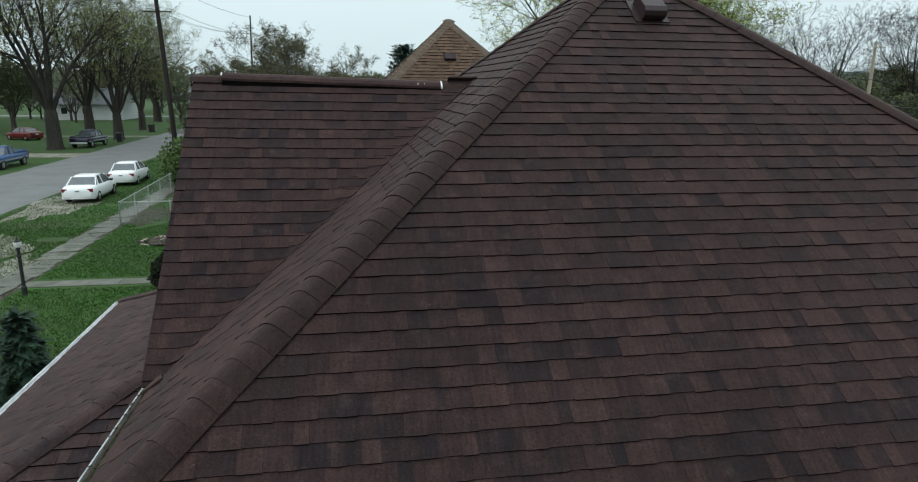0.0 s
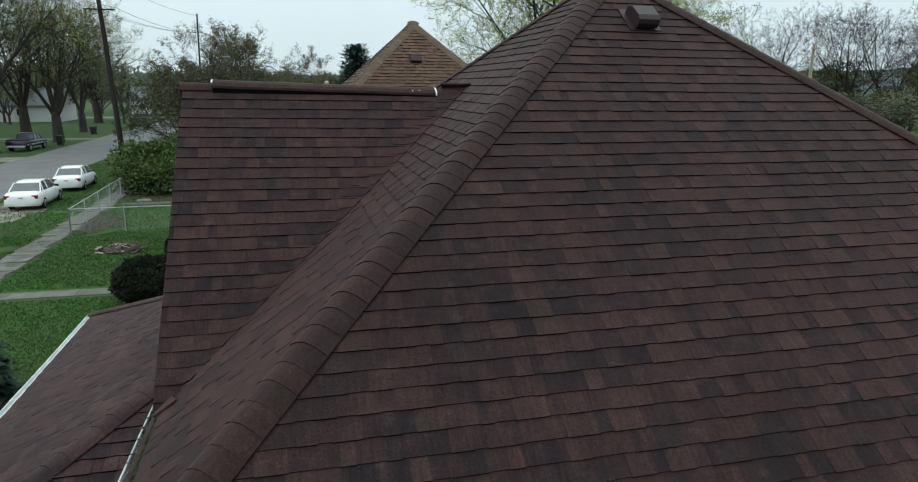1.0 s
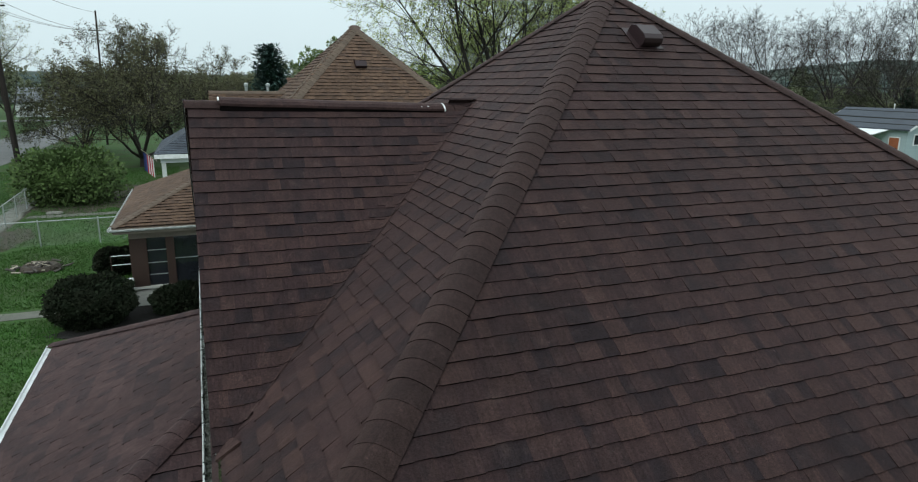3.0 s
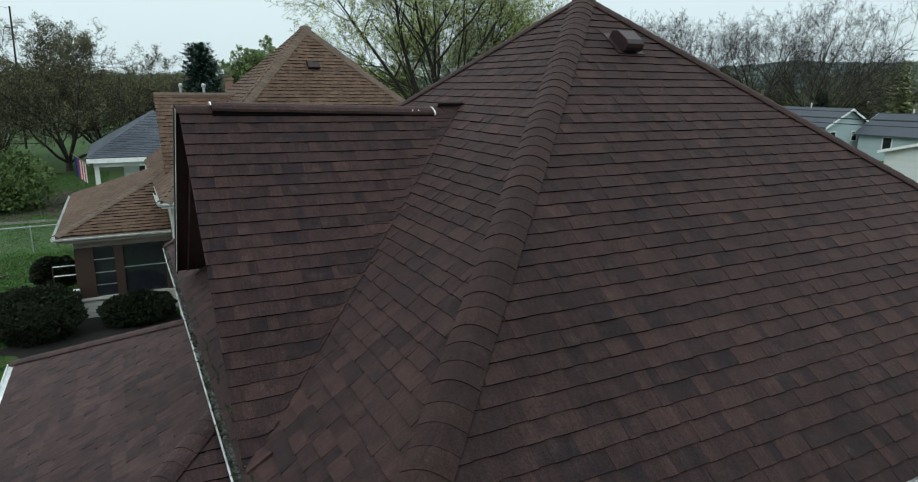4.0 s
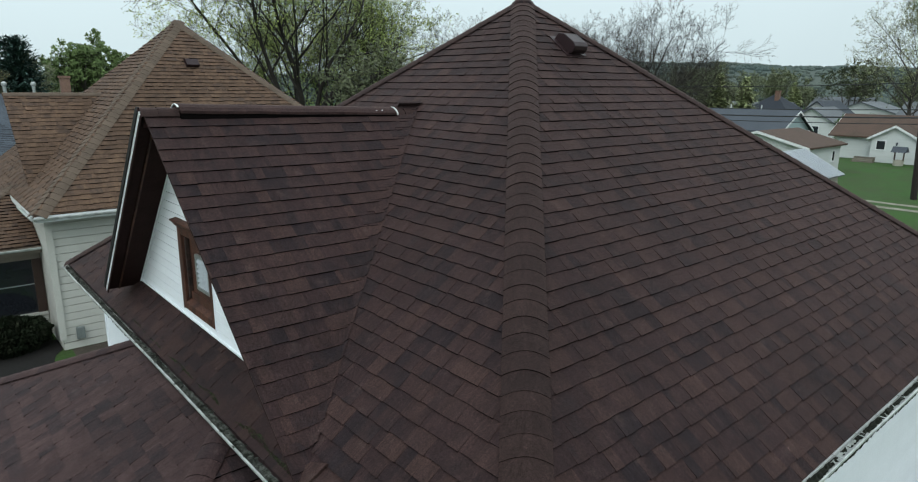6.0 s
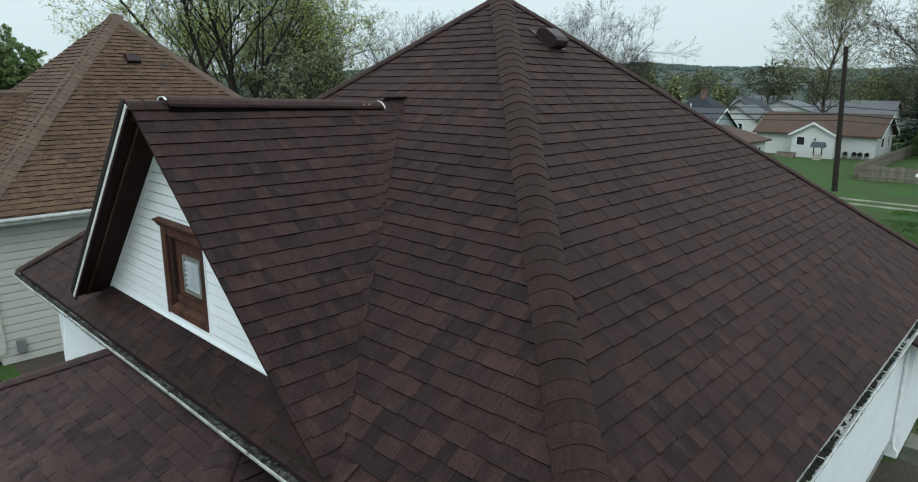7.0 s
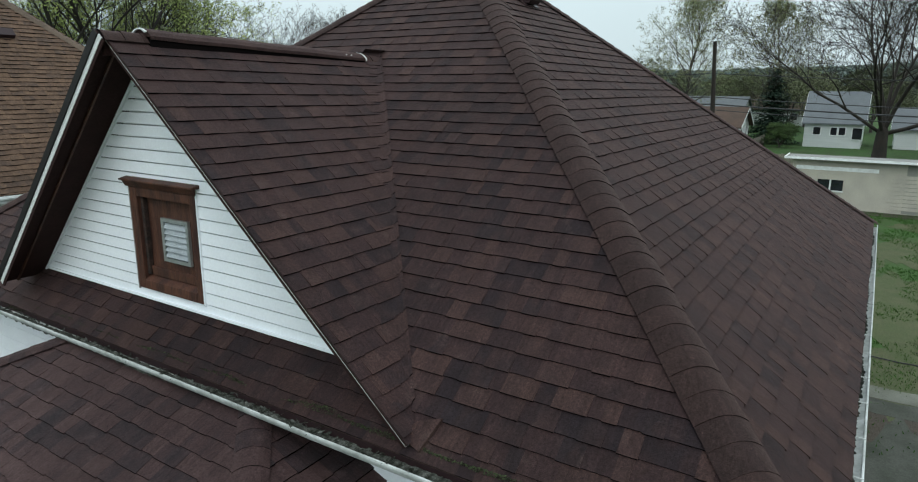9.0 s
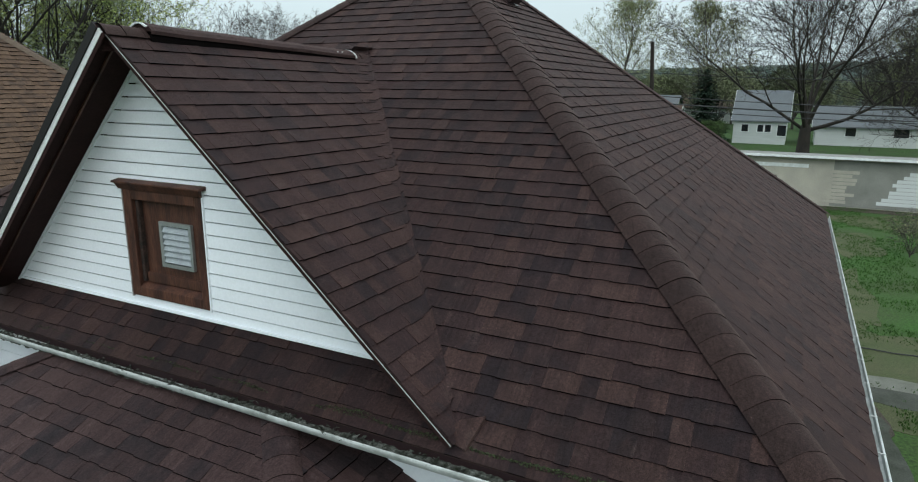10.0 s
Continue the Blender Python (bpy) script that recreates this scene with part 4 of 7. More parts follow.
hip_caps(porch, (PX, PYN, PZ), (WX, PYN - PW, PT), (-PP, 0, 1), (0, PP, 1), PORCH_SHINGLE, width=0.14, seed=5)
hip_caps(porch, (PX, PYS, PZ), (WX, PYS + PW, PT), (0, -PP, 1), (-PP, 0, 1), PORCH_SHINGLE, width=0.14, seed=6)
part("porch_fascia", Build().box(PX + 0.004, PYS + 0.01, 2.12, PX + 0.03, PYN - 0.01, 2.31).box(PX + 0.03, PYN - 0.03, 2.12, WX, PYN - 0.01, 2.31).box(PX + 0.03, PYS + 0.01, 2.12, WX, PYS + 0.03, 2.31), WHITE_METAL, porch)
gutter(porch, (PX - 0.008, PYN + 0.02, 2.345), (PX - 0.008, PYS - 0.02, 2.345), (-1, 0, 0), WHITE_METAL, None, 0.8, 8)
part("porch_wall", Build().box(PX + 0.35, PYS + 0.35, 0.0, WX - 0.03, PYN - 0.35, 2.2), WHITE_VINYL, porch, "plain white porch wall")
part("porch_ceiling", Build().box(PX + 0.03, PYS + 0.03, 2.2, WX - 0.03, PYN - 0.03, 2.23), WHITE_METAL, porch)


# ---- the ground ----
ground = tagged(new("ground", Build().add([(-3000, -3000, 0), (3000, -3000, 0), (3000, 3000, 0), (-3000, 3000, 0)], [(0, 1, 2, 3)]).mesh("ground", GRASS)), "green spring lawn with worn patches", "ground", kind="structure")


def sheet(name, pts, z, mat, label, category):
    return tagged(new(name, Build().prism([(x, y, z) for x, y in pts], (0, 0, -0.08)).mesh(name, mat)), label, category, kind="structure")


def blob(cx, cy, rx, ry, seed, n=44):
    """An uneven round outline."""
    return [(cx + rx * (1 + 0.5 * noise.noise(Vector((seed, math.cos(a) * 2.6, math.sin(a) * 2.6)))) * math.cos(a), cy + ry * (1 + 0.5 * noise.noise(Vector((seed + 9, math.cos(a) * 2.6, math.sin(a) * 2.6)))) * math.sin(a))
            for a in (2 * math.pi * i / n for i in range(n))]


def verge(x, y0, y1, seed, step=1.5):
    return [(x + 0.22 * noise.noise(Vector((seed, y0 + i * step, 0))), y0 + i * step) for i in range(int((y1 - y0) / step) + 1)]


sheet("road", verge(-17.3, -60, 380, 1.0) + verge(-24.3, -60, 380, 2.0)[::-1], 0.012, ASPHALT, "pale worn asphalt street without kerbs", "road")
sheet("cross_street", [(-120, 139), (-24, 139), (-24, 145), (-120, 145)], 0.016, ASPHALT, "pale cross street behind the trees", "road")
sheet("gravel_patch", blob(-15.6, 38.2, 1.7, 4.6, 3.0), 0.008, GRAVEL, "pale gravel parking patch by the street", "gravel")
sheet("gravel_patch", blob(-15.0, 27.5, 2.2, 2.6, 5.0), 0.008, GRAVEL, "worn gravel patch in the verge", "gravel")
sheet("gravel_patch", blob(-12.4, 23.4, 1.3, 2.7, 6.0), 0.010, GRAVEL, "pale crumbled concrete where the walks meet", "gravel")
sheet("driveway", [(-24.2, 62.5), (-24.2, 66.0), (-33, 66.5), (-33, 63.0)], 0.010, GRAVEL, "dusty driveway across the street", "driveway")
sheet("driveway", [(-24.2, 86.0), (-24.2, 88.5), (-38, 89.0), (-38, 86.5)], 0.010, CONCRETE, "pale concrete driveway across the street", "driveway")
sheet("soil_bed", blob(-7.4, 45.5, 4.4, 5.0, 7.0), 0.008, SOIL, "bare mulch around the green shrub", "soil")
sheet("side_strip", [(-1.2, 15.4), (9.2, 15.4), (9.2, 20.3), (-1.2, 20.3)], 0.006, SOIL, "dark bare strip between the two houses", "soil")
sheet("soil_bed", blob(-3.3, 20.5, 2.5, 2.5, 8.0), 0.010, MULCH, "near-black mulch under the yews", "soil")
sheet("soil_bed", blob(-9.9, 33.8, 0.7, 2.4, 11.0), 0.009, SOIL, "worn soil along the fence", "soil")
sheet("worn_lawn", blob(10.8, 0.6, 2.6, 3.4, 21.0), 0.007, THIN_GRASS, "thin worn grass and earth in the side yard", "lawn")
sheet("worn_lawn", blob(22.5, 3.6, 3.0, 0.9, 25.0), 0.007, THIN_GRASS, "thin worn grass in the side yard", "lawn")
for x, y, rx, ry, k in ((17.0, 2.3, 4.2, 1.0, 41.0), (25.0, 1.7, 2.6, 1.3, 43.0), (30.6, -0.6, 2.2, 2.6, 47.0), (14.6, -1.6, 2.2, 1.5, 53.0), (28.0, 4.6, 3.2, 0.9, 59.0), (20.6, -2.4, 2.6, 1.2, 61.0)):
    sheet("worn_lawn", blob(x, y, rx, ry, k), 0.0075, THIN_GRASS, "thin worn grass and earth in the side yard", "lawn")
sheet("soil_bed", verge(33.2, -14, 6.8, 71.0, 0.5) + [(34.4, 6.8), (34.4, -14)], 0.011, SOIL, "bare brown earth along the garage wall", "soil")
sheet("bare_earth", blob(6.2, 2.9, 3.6, 1.15, 31.0), 0.0095, SOIL, "dark bare earth along the house wall", "soil")
sheet("old_pad", blob(6.7, 2.35, 2.0, 0.62, 33.0), 0.013, PAD, "cracked grey concrete pad by the wall", "pad")
sheet("side_walk", verge(9.85, -12, 3.6, 4.0, 0.4) + verge(10.5, -12, 3.6, 9.0, 0.4)[::-1], 0.014, CONCRETE, "dirty pale concrete strip beside the house", "walkway")
sheet("side_strip", verge(9.1, -12, 3.6, 14.0, 0.4) + verge(9.84, -12, 3.6, 19.0, 0.4)[::-1], 0.012, PAD, "dark grey worn strip beside the walk", "walkway")
for x0 in (39.8, 41.6):
    sheet("alley_track", verge(x0, -60, 60, x0, 2.0) + verge(x0 + 0.7, -60, 60, x0 + 3, 2.0)[::-1], 0.009, GRAVEL, "pale gravel wheel track of the alley", "track")

walkway = tagged(new("front_walk", Build().box(-10.6, 21.95, -0.1, -4.6, 22.65, 0.004).mesh("front_walk", GRASS)), "narrow concrete walk across the lawn", "walkway", kind="structure")
krng = random.Random(12)
for i in range(6):
    x = -10.6 + i * 1.0
    part("slab", Build().box(x + 0.008, 21.97, -0.05, x + 0.992, 22.63, 0.02 + krng.uniform(-0.004, 0.006)), CONCRETE, walkway)
sidewalk = tagged(new("sidewalk", Build().box(-11.7, 14.0, -0.12, -10.5, 60.0, 0.003).mesh("sidewalk", SOIL)), "heaved and broken concrete slab sidewalk", "walkway", kind="structure")
for i in range(40):
    y, skew = 14 + i * 1.15, krng.uniform(-0.10, 0.10)
    h = 0.015 + krng.uniform(0, 0.03)
    west, east = -11.68 + krng.uniform(-0.08, 0.08), -10.52 + krng.uniform(-0.12, 0.06)
    crack = krng.uniform(0.3, 0.8)
    for lo, hi in (((0.02, crack), (crack + 0.03, 1.13)) if krng.random() < 0.5 else ((0.02, 1.13),)):
        pts = [(west, y + lo + skew), ((west + east) / 2, y + lo + krng.uniform(-0.05, 0.05)), (east + krng.uniform(-0.18, 0.0), y + lo - skew), (east, y + hi - skew), ((west + east) / 2, y + hi + krng.uniform(-0.06, 0.02)), (west + krng.uniform(0.0, 0.2), y + hi + skew)]
        tilt = krng.uniform(-0.01, 0.01)
        part("slab", Build().prism([(px_, py_, h + tilt * (px_ + 11.1)) for px_, py_ in pts], (0, 0, -0.07)), CONCRETE, sidewalk)
north_walk = tagged(new("north_walk", Build().box(-10.3, 38.75, -0.1, -4.4, 39.5, 0.02).mesh("north_walk", CONCRETE)), "thin pale concrete walk beyond the fence", "walkway", kind="structure")

# ---- the neighbouring house ----
neighbour = thing("neighbour_house", "cream-sided house with a tan shingled hip roof, dormer and glazed porch", "house")
hip_roof(neighbour, -1.65, 9.45, 19.85, 30.95, 3.74, 0.94, TAN_SHINGLE, TAN_SHINGLE, 71, "tan and brown laminated shingles with dark shadow bands", sides="swn", widths=(0.15, 0.22, 0.3, 0.4), low=0.026, teeth=2.5)
NA = Vector((3.90, 25.40, 3.74 + 5.55 * 0.94))
hip_caps(neighbour, (-1.65, 19.85, 3.74), NA, (0, -0.94, 1), (-0.94, 0, 1), TAN_CAP, width=0.3, expo=0.2, joined=True)
hip_caps(neighbour, (9.45, 19.85, 3.74), NA, (0.94, 0, 1), (0, -0.94, 1), TAN_CAP, width=0.3, expo=0.2, joined=True)
part("wall", Build().box(-1.33, 20.37, 0.35, 8.83, 30.5, 3.56), CREAM_SIDING, neighbour)
part("foundation", Build().box(-1.30, 20.40, -0.1, 8.80, 30.47, 0.36), BLOCK_BASE, neighbour)
siding(neighbour, (-1.35, 20.35, 0.0), (1, 0, 0), (0, -1, 0), [(0, 0), (10.2, 0), (10.2, 3.55), (0, 3.55)], CREAM_SIDING, lap=0.2, gap=0.02)
siding(neighbour, (-1.35, 30.5, 0.0), (0, -1, 0), (-1, 0, 0), [(0, 0), (10.15, 0), (10.15, 3.55), (0, 3.55)], CREAM_SIDING, lap=0.2, gap=0.02)
part("corner_post", Build().box(-1.42, 20.28, 0.3, -1.27, 20.43, 3.5), CREAM_SIDING, neighbour, "cream corner board")
part("soffit", Build().box(-1.64, 19.86, 3.57, 9.44, 30.9, 3.60), WHITE_METAL, neighbour)
for x0, y0, x1, y1 in ((-1.66, 19.84, 9.46, 19.87), (-1.66, 19.87, -1.63, 30.9)):
    part("fascia", Build().box(x0, y0, 3.53, x1, y1, 3.70), WHITE_METAL, neighbour)
gutter(neighbour, (9.45, 19.84, 3.66), (-1.7, 19.84, 3.66), (0, -1, 0), GUTTER_METAL, None, 0, 21)
gutter(neighbour, (-1.66, 19.8, 3.66), (-1.66, 22.0, 3.66), (-1, 0, 0), GUTTER_METAL, None, 0, 22)
dormer_side(neighbour, -1.32, 25.45, 6.55, 3.58, 0.94, -1, 3.7, TAN_SHINGLE, 75, widths=(0.15, 0.22, 0.3, 0.4), teeth=2.6)
dormer_side(neighbour, -0.88, 25.45, 6.55, 3.58, 0.94, 1, 3.3, TAN_SHINGLE, 76, widths=(0.15, 0.22, 0.3, 0.4), teeth=2.6)
part("gable_wall", Build().prism([(-0.80, 25.45 - 2.4, 3.8), (-0.80, 25.45 + 2.4, 3.8), (-0.80, 25.45, 6.3)], (0.1, 0, 0)), CREAM_SIDING, neighbour)
hip_caps(neighbour, (-1.32, 25.45, 6.55), (1.7, 25.45, 6.55), (0, -0.94, 1), (0, 0.94, 1), TAN_CAP, expo=0.2, width=0.18, joined=True)
nv = plane_frame((3.72, 19.85 + 3.98, 3.74 + 3.98 * 0.94), (1, 0, 0), (0, 1, 0.94))
part("roof_vent", Build().loft([[nv @ Vector(p) for p in ((x, -0.17, 0.02), (x, -0.18, 0.14), (x, 0.05, 0.18), (x, 0.25, 0.0))] for x in (-0.2, 0.2)]), BROWN_METAL, neighbour, "brown metal roof vent")

BEAM = material("weathered_taupe_paint", (0.20, 0.17, 0.14), 0.7, alt=(0.14, 0.12, 0.10), scale=2, grain=0.1, bump=0.1)
nporch = thing("glazed_porch", "cream porch with brown-framed windows and a tan hipped roof", "porch")
QX, QY, QZ, QP, QW = -4.38, 21.7, 2.62, 0.43, 3.0
QR = math.hypot(1, QP)
shingled(nporch, "porch_slope", plane_frame((QX, QY, QZ), (1, 0, 0), (0, 1 / QR, QP / QR)), [(0, 0), (QW, 0), (QW, QW * QR)], TAN_SHINGLE, TAN_SHINGLE, 81, widths=(0.15, 0.22, 0.3, 0.4), low=0.026, teeth=2.5)
shingled(nporch, "porch_slope", plane_frame((QX, QY + 8.4, QZ), (0, -1, 0), (1 / QR, 0, QP / QR)), [(0, 0), (8.4, 0), (8.4 - QW, QW * QR), (QW, QW * QR)], TAN_SHINGLE, TAN_SHINGLE, 82, widths=(0.15, 0.22, 0.3, 0.4), low=0.014, teeth=1.0)
hip_caps(nporch, (QX, QY, QZ), (QX + QW, QY + QW, QZ + QW * QP), (0, -QP, 1), (-QP, 0, 1), TAN_CAP, width=0.16, expo=0.2, joined=True)
part("fascia", Build().box(QX + 0.01, QY + 0.01, 2.40, QX + QW, QY + 0.04, 2.58).box(QX + 0.01, QY + 0.04, 2.40, QX + 0.04, QY + 8.4, 2.58), BEAM, nporch, "grey-brown fascia board")
part("ceiling", Build().box(QX + 0.04, QY + 0.04, 2.42, QX + QW, QY + 8.36, 2.45), CREAM_SIDING, nporch)
gutter(nporch, (QX + QW, QY, 2.56), (QX - 0.05, QY, 2.56), (0, -1, 0), GUTTER_METAL, None, 0, 23)
gutter(nporch, (QX, QY - 0.05, 2.56), (QX, QY + 8.4, 2.56), (-1, 0, 0), GUTTER_METAL, None, 0, 24)
part("apron_wall", Build().box(-3.98, 22.12, 0, QX + QW, 22.26, 0.62).box(-3.98, 22.26, 0, -3.84, 29.7, 0.62), CREAM_SIDING, nporch)
siding(nporch, (-4.0, 22.1, 0.0), (1, 0, 0), (0, -1, 0), [(0, 0), (2.62, 0), (2.62, 0.56), (0, 0.56)], CREAM_SIDING, lap=0.18, gap=0.018)
part("sill", Build().box(-4.05, 22.03, 0.56, QX + QW, 22.27, 0.63), CREAM_SIDING, nporch)
part("header", Build().box(-4.0, 22.1, 2.16, QX + QW, 22.26, 2.42).box(-4.0, 22.26, 2.16, -3.86, 29.7, 2.42), BEAM, nporch)
for x0, x1 in ((-4.0, -3.52), (-2.98, -2.74), (-1.60, -1.38)):
    part("mullion", Build().box(x0, 22.08, 0.63, x1, 22.24, 2.16), DARK_FRAME, nporch, bevel=0.008)
for x0, x1, bars in ((-3.52, -2.98, (0.98, 1.36, 1.76)), (-2.74, -1.60, (1.45,))):
    wnd = part("window", Build().box(x0, 22.16, 0.63, x1, 22.18, 2.16), GLASS_DARK, nporch, "dark porch window pane")
    for z in bars:
        part("muntin", Build().box(x0, 22.135, z - 0.012, x1, 22.158, z + 0.012), GREY_METAL, wnd, "grey glazing bar")
part("side_glazing", Build().box(-3.96, 22.3, 0.63, -3.9, 29.6, 2.16), GLASS_DARK, nporch, "dark porch windows")
for i in range(5):
    part("mullion", Build().box(-4.0, 22.3 + i * 1.7, 0.63, -3.965, 22.5 + i * 1.7, 2.16), DARK_FRAME, nporch)
part("back_wall", Build().box(-1.5, 22.3, 0.0, -1.44, 29.6, 2.42), CREAM_SIDING, nporch)
part("floor", Build().box(-3.84, 22.26, 0.0, -1.5, 29.7, 0.2), CONCRETE, nporch)
junction = thing("junction_box", "small white plastic box on the porch corner", "box", (-4.05, 22.05, 0.62))
part("box", Build().box(-0.08, -0.09, 0.0, 0.08, 0.03, 0.32), WHITE_METAL, junction, bevel=0.02)
part("lid", Build().box(-0.085, -0.105, 0.25, 0.085, 0.03, 0.33), WHITE_METAL, junction, bevel=0.012)
step_rail = thing("step_rail", "thin white pipe handrail beside the porch steps", "handrail", (-4.02, 23.5, 0))
for z in (1.03, 1.33):
    part("rail", Build().tube([(0.02, 0, z), (-0.70, 0, z)], 0.016, 8), WHITE_METAL, step_rail)
for x in (-0.70, -0.08):
    part("post", Build().tube([(x, 0, -0.05), (x, 0, 1.35)], 0.018, 8), DARK_FRAME, step_rail, "dark post")
METER_PAINT = material("grey_green_painted_steel", (0.16, 0.185, 0.18), 0.55, alt=(0.12, 0.14, 0.135), scale=6, grain=0.08, bump=0.05)
meter = thing("electric_meter", "small grey meter box on the cream wall", "meter", (-0.95, 20.31, 0.42))
part("meter_case", Build().box(-0.1, -0.08, -0.16, 0.1, 0.0, 0.16), METER_PAINT, meter, bevel=0.015)
part("meter_glass", Build().lathe([(0.07, 0.0), (0.07, 0.05), (0.03, 0.07)], 12), GREY_METAL, meter)

# ---- the slate-blue roofed house beyond ----
blue = thing("blue_roofed_house", "pale house with a slate-blue hipped porch roof", "house")
BX, BY, BZ, BP, BW = -4.25, 41.6, 2.85, 0.62, 7.6
BR = math.hypot(1, BP)
HB = BW / 2
shingled(blue, "roof_slope", plane_frame((BX, BY, BZ), (1, 0, 0), (0, 1 / BR, BP / BR)), [(0, 0), (BW, 0), (HB, HB * BR)], SLATE_SHINGLE, SLATE_SHINGLE, 91, widths=(0.3, 0.5, 0.8))
shingled(blue, "roof_slope", plane_frame((BX, BY + 10, BZ), (0, -1, 0), (1 / BR, 0, BP / BR)), [(0, 0), (10, 0), (10 - HB, HB * BR), (HB, HB * BR)], SLATE_SHINGLE, SLATE_SHINGLE, 92, widths=(0.3, 0.5, 0.8))
shingled(blue, "roof_slope", plane_frame((BX + BW, BY, BZ), (0, 1, 0), (-1 / BR, 0, BP / BR)), [(0, 0), (10, 0), (10 - HB, HB * BR), (HB, HB * BR)], SLATE_SHINGLE, SLATE_SHINGLE, 93, widths=(0.3, 0.5, 0.8))
part("fascia", Build().box(BX, BY + 0.0, BZ - 0.28, BX + BW, BY + 0.04, BZ - 0.03).box(BX, BY + 0.04, BZ - 0.28, BX + 0.04, BY + 10, BZ - 0.03), WHITE_METAL, blue, "white fascia and gutter")
part("wall", Build().box(BX + 1.8, BY + 1.4, 0, BX + BW - 0.4, BY + 9.6, BZ), WHITE_VINYL, blue)
for x in (BX + 0.45, BX + 3.0, BX + 5.4):
    part("porch_column", Build().box(x - 0.12, BY + 0.4, 0, x + 0.12, BY + 0.64, BZ - 0.26), WHITE_METAL, blue, bevel=0.01)
part("porch_beam", Build().box(BX + 0.3, BY + 0.38, BZ - 0.55, BX + BW - 0.3, BY + 0.66, BZ - 0.27), WHITE_VINYL, blue)
part("porch_window", Build().box(BX + 2.6, BY + 1.36, 0.9, BX + 4.4, BY + 1.40, 2.2), GLASS_DARK, blue)

FLAG_RED = material("flag_red", (0.35, 0.04, 0.045), 0.8, bump=0.05)
FLAG_WHITE = material("flag_white", (0.62, 0.62, 0.62), 0.8, bump=0.05)
FLAG_BLUE = material("flag_blue", (0.03, 0.045, 0.14), 0.8, bump=0.05)
flag = thing("flag", "striped red and white flag on a slanted staff", "flag", (BX + 0.15, BY - 0.05, BZ - 0.4))
part("staff", Build().tube([(0, 0, 0), (-0.75, -0.5, 0.75)], 0.022, 6), PALE_POLE, flag)
for i in range(9):
    bld = Build()
    rows = [[Vector((-0.66 + i * 0.055 + k * 0.055, -0.43 + 0.05 * math.sin((i + k) * 1.4), 0.6 - i * 0.05 - k * 0.05 - j * 0.26)) for k in (0, 1)] for j in range(5)]
    bld.loft(rows, closed=False)
    part("stripe", bld, FLAG_BLUE if i < 3 else (FLAG_RED if i % 2 else FLAG_WHITE), flag)

# ---- a low house to the north with pipes and a chimney ----
north = thing("north_house", "low grey-roofed house with a brick chimney and metal flues", "house")
part("roof", Build().prism([(0.5, 52.0, 3.6), (0.5, 60.0, 3.6), (0.5, 56.0, 6.15)], (9, 0, 0)), SLATE_SHINGLE, north, "grey shingled gable roof")
part("wall", Build().box(0.9, 52.4, 0, 9.1, 59.6, 3.62), WHITE_VINYL, north)
BRICK = material("weathered_brick", (0.20, 0.12, 0.09), 0.9, alt=(0.12, 0.08, 0.065), scale=6, grain=0.25, bump=0.4)
part("chimney", Build().box(5.05, 53.7, 4.0, 5.6, 54.25, 7.3).box(4.99, 53.64, 7.22, 5.66, 54.31, 7.36), BRICK, north, "weathered brick chimney")
for x, y in ((2.0, 55.6), (3.6, 55.0)):
    part("flue", Build().lathe([(0.11, 5.0), (0.11, 6.65), (0.17, 6.7), (0.17, 6.86), (0.06, 6.95)], 10, (x, y, 0)), GREY_METAL, north, "galvanised flue pipe")


